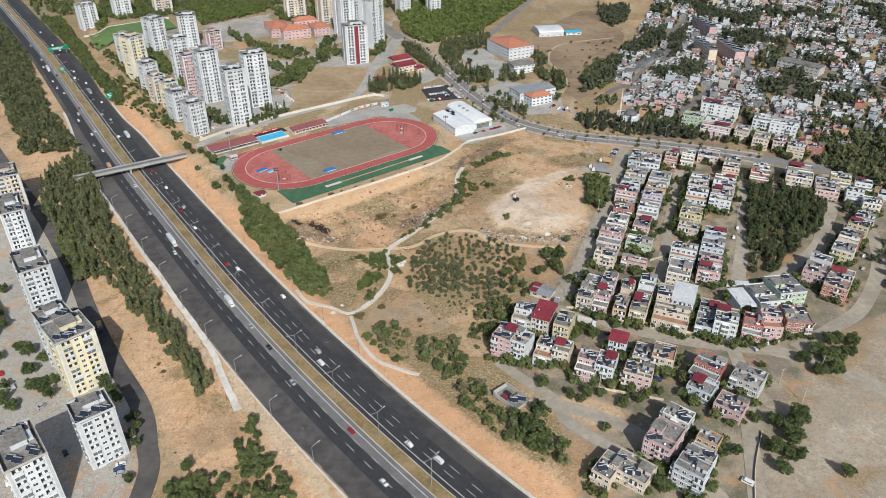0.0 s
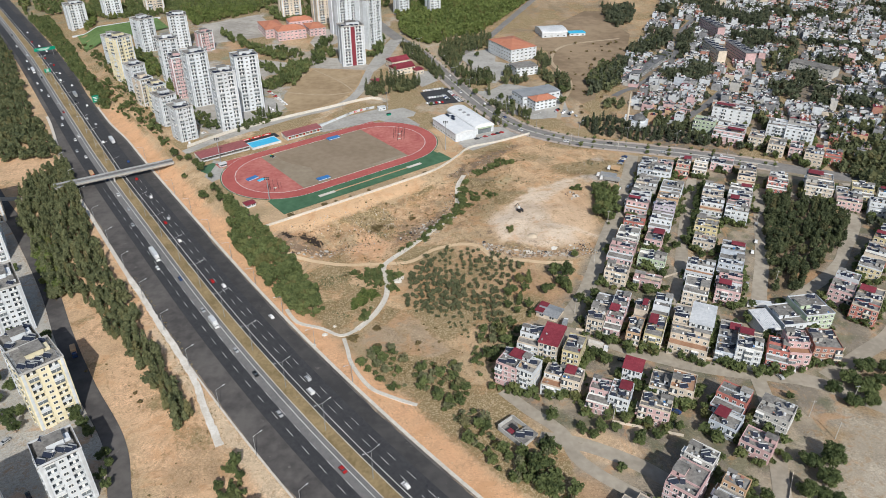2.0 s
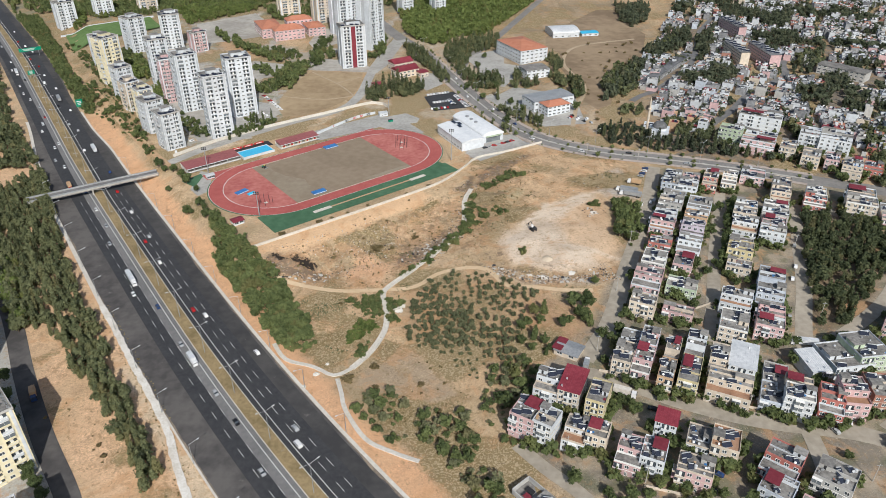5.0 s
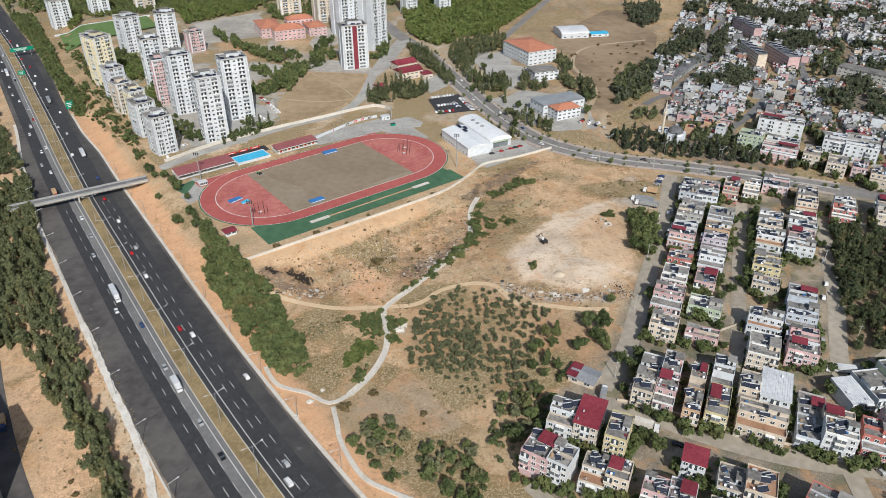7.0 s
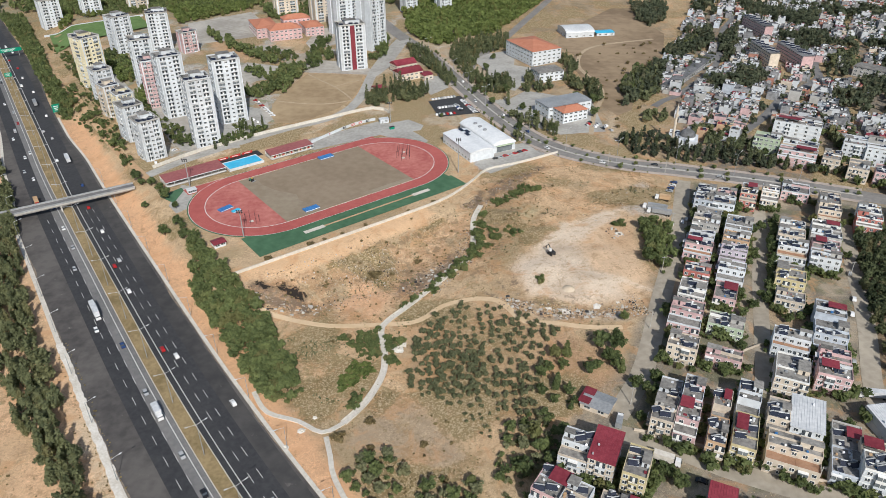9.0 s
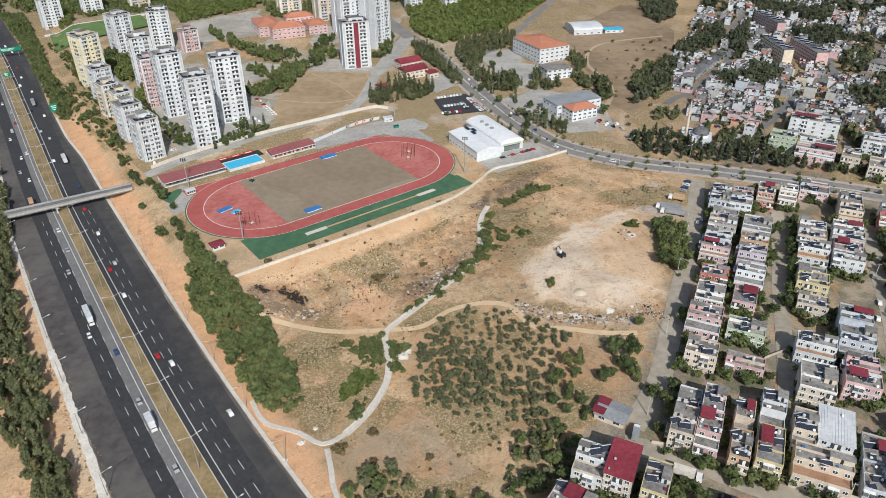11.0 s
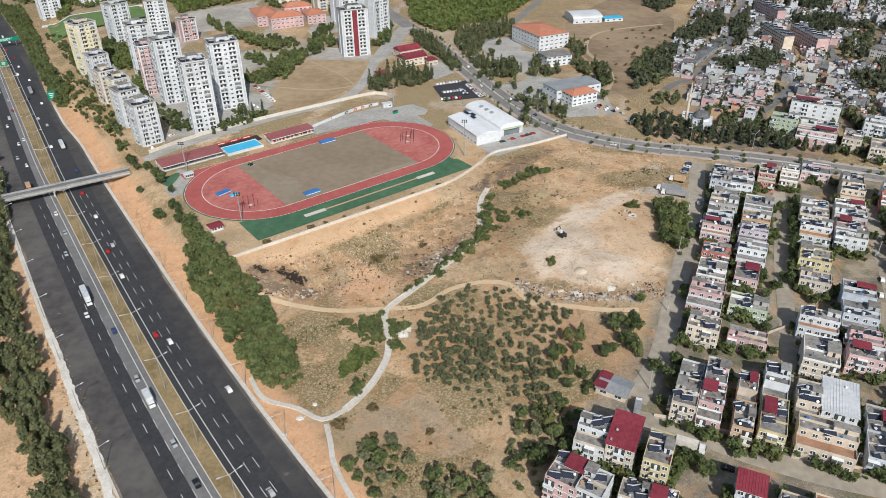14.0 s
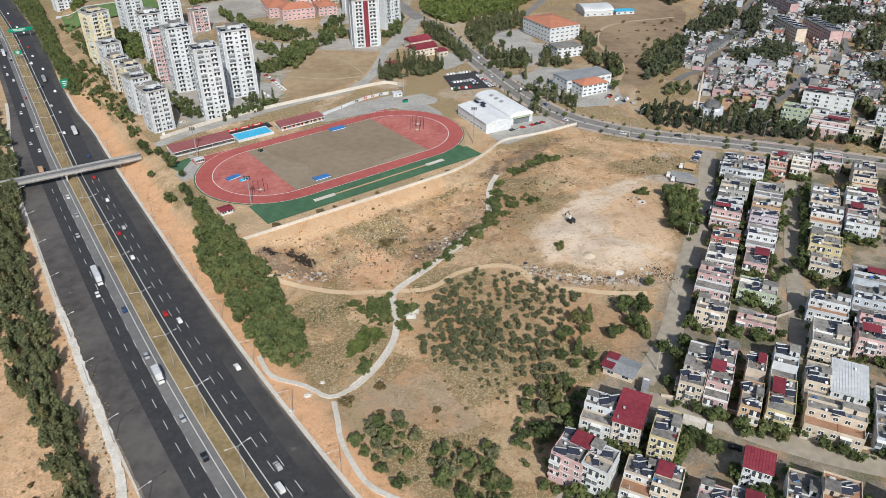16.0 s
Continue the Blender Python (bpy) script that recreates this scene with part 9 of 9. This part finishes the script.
vr = random.Random(9)
paints = ("white", "white", "silver", "white", "black", "silver", "white", "blue", "white", "silver", "white", "red")
for y, o, kind in ((-156, -6.8, "car"), (-187, -7.4, "car"), (-222, -7.0, "car"), (-240, -7.2, "car"), (-88, -11, "car"), (-68, -7, "car"), (-46, -7, "car"), (24, -11, "car"), (38, -14.5, "car"), (66, -7, "car"), (110, -11, "van"), (150, -7, "car"), (190, -14, "car"), (235, -7, "car"), (290, -11, "car"), (-265, -11, "car"), (-300, -7, "car"), (-325, -14, "car"),
                   (-167, 7.4, "car"), (-174, 11, "car"), (-92, 11, "car"), (-96, 7.4, "car"), (0, 14.5, "car"), (-30, 11, "car"), (-210, 20, "car"), (-255, 11, "car"), (-262, 7.4, "van"), (-318, 7.4, "car"), (-330, 11, "van"), (45, 7.4, "car"), (84, 11, "car"), (130, 14.5, "car"), (170, 11, "car"), (210, 7.4, "van"), (262, 11, "car"), (315, 14, "car"), (360, 7.4, "car"), (350, -11, "car"), (400, -7, "car"), (402, 11, "car"), (60, -11, "car"), (96, -14, "car"), (125, -7, "car"), (172, -11, "car"), (212, -14, "car"), (228, -7, "car"), (262, -14, "car"), (310, -7, "van"), (145, 7.4, "car"), (100, 7.4, "car"), (190, 14, "car"), (232, 11, "car"), (290, 7.4, "car"), (338, 11, "van"), (-60, 11, "car"), (-120, 7.4, "car"), (-140, -14, "car"), (-20, -7, "car")):
    x, yy, a = on_motorway(y, o)
    car(x, yy, a + (180 if o < 0 else 0), vr.choice(("white", "silver")) if kind == "van" else vr.choice(paints), kind, "driving on the motorway", MZ + 0.19, "motorway traffic")
for y, o, n, p, tr, label in ((-128, -11, 15, "white", "metal_white", "white articulated lorry on the motorway"), (-200, -7.2, 9, "white", "metal_white", "white box lorry on the motorway"), (42, 14, 14, "white", "metal_white", "white lorry on the motorway"), (-10, -14.5, 10, "red", "sand_path", "red lorry with a sandy load"), (160, 11, 14, "blue", "metal_grey", "blue lorry on the motorway"), (250, -11, 15, "white", "metal_white", "white articulated lorry far along the motorway")):
    x, yy, a = on_motorway(y, o)
    lorry(x, yy, a + (180 if o < 0 else 0), n, p, tr, label, MZ + 0.19)
for x, y, a, p in ((223.6, -11.8, 60, "blue"), (221.5, -16, 60, "white"), (219.4, -20, 60, "blue"), (217.3, -24, 60, "silver"), (207.4, -65.6, -25, "white"), (214, -63, -25, "white"), (217, -60, -25, "silver"), (165.7, -247.5, 65, "black"), (213.2, -244.1, 62, "white"), (236, -262, 20, "silver"), (243, -257.5, 65, "white"), (250.5, -186, -25, "silver"), (267, -152, -25, "white"), (274, -140, -25, "white"), (283, -118, -25, "silver"), (290, -102, -25, "black"), (318, -205, -35, "white"), (330, -190, -35, "silver"), (338, -176, -35, "white"), (176, -290, 50, "black"), (181, -283, 50, "blue"), (189, -262, 65, "silver")):
    car(x, y, a, p, "car", "parked beside the houses", group="parked cars")
car(200, -345, 50, "white", "van", "parked on the dusty ground", group="parked cars")
lorry(210, -35, 65, 9, "white", "sand_path", "yellowish box lorry parked on the waste ground")
lorry(202, -47, 68, 14, "white", "metal_grey", "long grey lorry parked on the waste ground")
lorry(203, -53, 68, 14, "white", "metal_grey", "long grey lorry parked on the waste ground")
lorry(156, -238, -115, 10, "white", "pale_concrete", "white tipper lorry on the street")
lorry(248, -207, 80, 12, "white", "metal_white", "white lorry parked at the street corner")
lorry(-107, -227, -150, 8, "blue", "sand_path", "parked lorry with a pale load beside the service road")
lorry(143, -218.5, -20, 7, "white", "metal_grey", "small lorry parked beside the shed")
for x, y, dx, dy, n, a in ((68.5, 153.5, 2.6, 1.0, 8, 22), (74, 133.5, 2.6, 0.95, 5, 22), (72, 118, 2.8, 0.7, 6, 15), (94, 151, 1.0, -3.0, 10, -68), (88, 140, 1.0, -3.0, 5, -68)):
    for k in range(n):
        car(x + k * dx, y + k * dy, a + vr.uniform(-3, 3), vr.choice(paints), "car", "in the car park", group="cars in the car park")
for x, y, a in ((-83, 94, 60), (-79, 89, 60), (-72, 109, 40), (-68, 104, 40), (-63, 98, 40), (-115, 50, -30), (-121, 29, 20), (-146, 100, 40), (-178, 150, 35)):
    car(x, y, a, vr.choice(paints), "car", "parked below the towers", group="parked cars")
for k in range(9):
    car(-80 + k * 2.7, 153 - k * 4.4 + (k % 2) * 0.5, 62, vr.choice(paints), "car", "parked below the towers", group="parked cars")
for k in range(7):
    car(113 + k * 3.6, 33 + k * 2.1, -62, vr.choice(("black", "black", "red", "black", "silver")), "car", "parked in the hall yard", group="parked cars")
for k in range(10):
    car(186 + k * 1.8, 88 - k * 1.2 + (k % 3) * 4, 20, vr.choice(paints), "car", "parked beside the avenue", group="parked cars")
for s_, o, a0 in ((0.1, 4, 0), (0.22, -4, 180), (0.33, 4, 0), (0.42, -4, 180), (0.5, -4, 180), (0.58, 4, 0), (0.67, 4, 0), (0.74, -4, 180), (0.83, 4, 0), (0.92, -4, 180)):
    k = int(s_ * (len(AVENUE) - 2))
    d_ = AVENUE[k + 1] - AVENUE[k]
    d_ = d_ / np.hypot(*d_)
    p_ = AVENUE[k] + np.array((d_[1], -d_[0])) * o
    car(p_[0], p_[1], math.degrees(math.atan2(d_[1], d_[0])) - 90 + a0, vr.choice(paints), "car", "driving on the avenue", group="cars on the avenue")
for x, y, a in ((-132, -272, 40), (-144, -239, 40), (-60, -327, 110), (-61, -324.5, 110), (-61, -322, 110), (-88, -315, 40), (-112, -286, 150), (-105, -331, 40), (-143, -262, 40)):
    car(x, y, a, vr.choice(paints), "car", "parked beside the towers", group="parked cars")
for sx, sy in ((-0.75, -0.7), (0.75, -0.7), (-0.6, 1.3), (0.6, 1.3)):
    put("wheel", BIGWHEEL, tractor, pose(sx, sy, 0.5))
# excavator on the gravel
ex = thing("excavator", pose(134, -94, hz(134, -94), 0, 0, 30), "dark tracked excavator on pale gravel", "excavator")
for s in (-1, 1):
    put("crawler_track", block(0.7, 3.8, 0.9, "dark"), ex, pose(s * 1.1, 0, 0))
put("body", block(2.6, 3.0, 1.3, "dark"), ex, pose(0, -0.4, 0.95))
put("cab", block(1.1, 1.4, 1.5, "paint_white"), ex, pose(-0.7, 0.5, 2.2), "white cab")
bm = bmesh.new()
tube(bm, (0.5, 0.8, 1.8), (0.5, 3.4, 4.4), 0.28, 0.22, 6)
tube(bm, (0.5, 3.4, 4.4), (0.5, 5.6, 2.2), 0.22, 0.16, 6)
tube(bm, (0.5, 5.6, 2.2), (0.5, 5.2, 1.2), 0.45, 0.3, 6)
put("boom", mesh_of(bm, "boom", "dark"), ex)


# ---- street lamps and signs ----
def lamp_meshes(h, double):
    bm = bmesh.new()
    tube(bm, (0, 0, -0.2), (0, 0, h), 0.16, 0.08, 8)
    arms = bmesh.new()
    for s in ((-1, 1) if double else (1,)):
        tube(arms, (0, 0, h - 0.1), (s * 3.4, 0, h + 0.8), 0.07, 0.06, 6)
    return mesh_of(bm, "pole", "metal_grey"), mesh_of(arms, "arm", "metal_white")


LAMP2, LAMP1 = lamp_meshes(16.0, True), lamp_meshes(11, False)
HEAD = block(1.1, 0.4, 0.18, "metal_white")


def street_lamp(x, y, z, turn, double, label):
    ob = thing("street_lamp", pose(x, y, z, 0, 0, turn), label, "street lamp", "street lamps")
    pole, arm = LAMP2 if double else LAMP1
    put("pole", pole, ob)
    bar = put("arm", arm, ob)
    for s in ((-1, 1) if double else (1,)):
        put("lamp_head", HEAD, bar, pose(s * 3.8, 0, (16.7 if double else 11.7), 0, -s * 12, 0))


s0 = float(np.interp(-197.0, MLINE[:, 1], arc))
for k in range(-5, 16):
    y = float(np.interp(s0 + k * 35.6, arc, MLINE[:, 1]))
    x, yy, a = on_motorway(y, 0.0)
    street_lamp(x, yy, MZ + 0.3, a, True, "tall grey lamp post with two arms on the median")
for k in range(-4, 8):
    y = float(np.interp(s0 + 8 + k * 36, arc, MLINE[:, 1]))
    x, yy, a = on_motorway(y, -30.2)
    street_lamp(x, yy, MZ + 0.2, a, False, "grey single-arm lamp post at the motorway edge")
for k in range(-3, 7):
    y = float(np.interp(s0 + 20 + k * 36, arc, MLINE[:, 1]))
    x, yy, a = on_motorway(y, 26.9)
    street_lamp(x, yy, hz(x, yy) + 0.1, a + 180, False, "grey single-arm lamp post at the motorway edge")
for k in range(3, len(AVENUE) - 2, 9):
    street_lamp(AVENUE[k][0], AVENUE[k][1], hz(*AVENUE[k]) + 0.3, 40, True, "grey lamp post in the middle of the avenue")


def road_sign(y, o, w, h, lift, label):
    x, yy, a = on_motorway(y, o)
    ob = thing("road_sign", pose(x, yy, MZ, 0, 0, a), label, "road sign")
    for s in (-0.35, 0.35):
        put("post", block(0.25, 0.25, lift + h, "metal_grey"), ob, pose(s * w, 0.2, 0))
    board = put("board", block(w, 0.15, h, "sign_green"), ob, pose(0, 0, lift), "green board")
    for k in range(3):
        put("bar", block(w * (0.6 - 0.1 * k), 0.05, h * 0.09, "frame"), board, pose(-w * 0.05, -0.11, h * (0.68 - 0.22 * k)), "white bar")


road_sign(129, 23.4, 6.5, 6.8, 2.3, "large green direction sign with white bars")
road_sign(230, 0.3, 6, 4, 4, "green direction sign with white bars on the median")
road_sign(300, 11, 22, 3.6, 6, "wide green overhead direction sign with white bars")


# ---- power poles and garden walls ----
def pole(x, y, h, label):
    ob = thing("utility_pole", pose(x, y, hz(x, y)), label, "utility pole", "utility poles")
    bm = bmesh.new()
    tube(bm, (0, 0, -0.3), (0, 0, h), 0.2, 0.12, 7)
    put("pole", mesh_of(bm, "pole", "concrete"), ob)
    put("crossarm", block(2.2, 0.15, 0.15, "metal_grey"), ob, pose(0, 0, h - 0.8))


for x, y in ((238, -287), (243, -300), (205, -250), (172, -238), (262, -278), (153, -285), (150, -208), (170, -160), (188, -114), (206, -68), (266, -186), (282, -120), (222, -180), (239, -128), (126, -268), (187, 15), (222, 3)):
    pole(x, y, 9.5, "grey concrete utility pole with a crossarm")
for pts in ([(148, -222), (160, -226), (178, -235), (203, -247), (222, -252)], [(152, -287), (166, -292), (180, -297)], [(127, -268), (137, -272), (147, -282)], [(193, -372), (205, -340), (217, -318)], [(250, -245), (262, -254), (277, -242)], [(206, -178), (222, -171), (236, -168)]):
    low_wall("garden_wall", pts, 1.3, 0.25, "wall_cream", "low plastered garden wall along the street")
for k, (x, y, r_, h_) in enumerate(((190, -62, 4, 1.0), (138, -127, 4.5, 1.5))):
    bm = bmesh.new()
    bmesh.ops.create_grid(bm, x_segments=16, y_segments=16, size=r_)
    for v in bm.verts:
        d_ = v.co.xy.length / r_
        v.co.z = h_ * (1 - float(sstep(0, 1, d_))) * (0.75 + 0.5 * float(vnoise(v.co.x + x, v.co.y + y, 2.5, 6))) - 0.25 + hz(v.co.x + x, v.co.y + y) - hz(x, y)
    tagged(put("gravel_mound", mesh_of(bm, "gravel_mound", "gravel"), None, pose(x, y, hz(x, y))), "mound of pale gravel on the waste ground", "gravel mound")
def rubble_heap(x, y, r_, seed):
    """A low heap of broken plaster and concrete lumps."""
    r = random.Random(seed)
    bm = bmesh.new()
    bmesh.ops.create_grid(bm, x_segments=10, y_segments=10, size=r_)
    for v in bm.verts:
        d_ = v.co.xy.length / r_
        v.co.x += r.uniform(-0.12, 0.12) * r_
        v.co.y += r.uniform(-0.12, 0.12) * r_
        v.co.z = 0.7 * max(0.0, 1 - d_) * r.uniform(0.3, 1.3) - 0.15 + hz(v.co.x + x, v.co.y + y) - hz(x, y)
    tagged(put("rubble_heap", mesh_of(bm, "rubble_heap", "white_gravel"), None, pose(x, y, hz(x, y), 0, 0, 0)), "low heap of white broken plaster on dry ground", "rubble heap", "rubble heaps")


for k, (x, y, r_) in enumerate(((54, -161, 2.6), (56, -158, 1.8), (18, -213, 2.2), (13, -222, 1.8), (22, -205, 1.6), (126, -142, 2.4), (134, -144, 3.0), (150, -141, 2.2), (112, -134, 1.8), (160, -139, 2.0), (175, -74, 2.2))):
    rubble_heap(x, y, r_, 80 + k)
# rubble strewn over the dumping slope
rr = random.Random(41)
bm = bmesh.new()
for poly, n in (([(100, -128), (150, -146), (170, -132), (175, -150), (130, -150), (104, -138)], 1500), ([(-30, -116), (40, -70), (60, -95), (30, -130), (-10, -135)], 1300), ([(150, -40), (205, -8), (215, -30), (200, -70), (185, -90)], 300), ([(86, -60), (80, -95), (60, -118), (70, -122), (92, -95), (98, -60)], 900), ([(86, -34), (104, -14), (140, 20), (144, 16), (112, -26), (98, -44)], 350)):
    pts = scatter(poly, 0.8, n)
    for x, y in rr.sample([tuple(p) for p in pts], min(n, len(pts))):
        s = rr.uniform(0.1, 0.2) + 0.3 * rr.random() ** 4
        z = hz(x, y)
        if inside(x, y, [(-27, -112), (8, -112), (6, -126), (-20, -122)], 1) > 0.5:
            continue
        box(bm, x - s, x + s * rr.uniform(0.5, 1.2), y - s, y + s * rr.uniform(0.5, 1.2), z - 0.5, z + s * rr.uniform(0.5, 1.3), rr.choice((0, 0, 1, 1, 2, 3)), 0.6)
for poly, n in (([(106, -128), (122, -140), (150, -146), (168, -136), (172, -150), (130, -151), (106, -140)], 170), ([(-24, -118), (-12, -124), (8, -124), (16, -134), (6, -136), (-14, -132)], 60), ([(52, -116), (58, -104), (84, -84), (90, -92), (66, -118)], 90), ([(168, -70), (174, -66), (176, -76), (170, -80)], 25)):
    pts = scatter(poly, 1.3, n)
    for x, y in rr.sample([tuple(p) for p in pts], min(n, len(pts))):
        s = rr.uniform(0.3, 0.6) + 0.9 * rr.random() ** 3
        z = hz(x, y)
        box(bm, x - s, x + s * rr.uniform(0.5, 1.4), y - s * 0.7, y + s * rr.uniform(0.3, 0.9), z - 0.5, z + 0.15 + s * rr.uniform(0.15, 0.5), rr.choice((0, 0, 0, 1, 2, 3)), rr.uniform(0.3, 0.7))
tagged(new("rubble", mesh_of(bm, "rubble", "concrete", "sand_path", "trunk", "dark")), "scattered pale rubble and broken bricks", "rubble", kind="stuff")
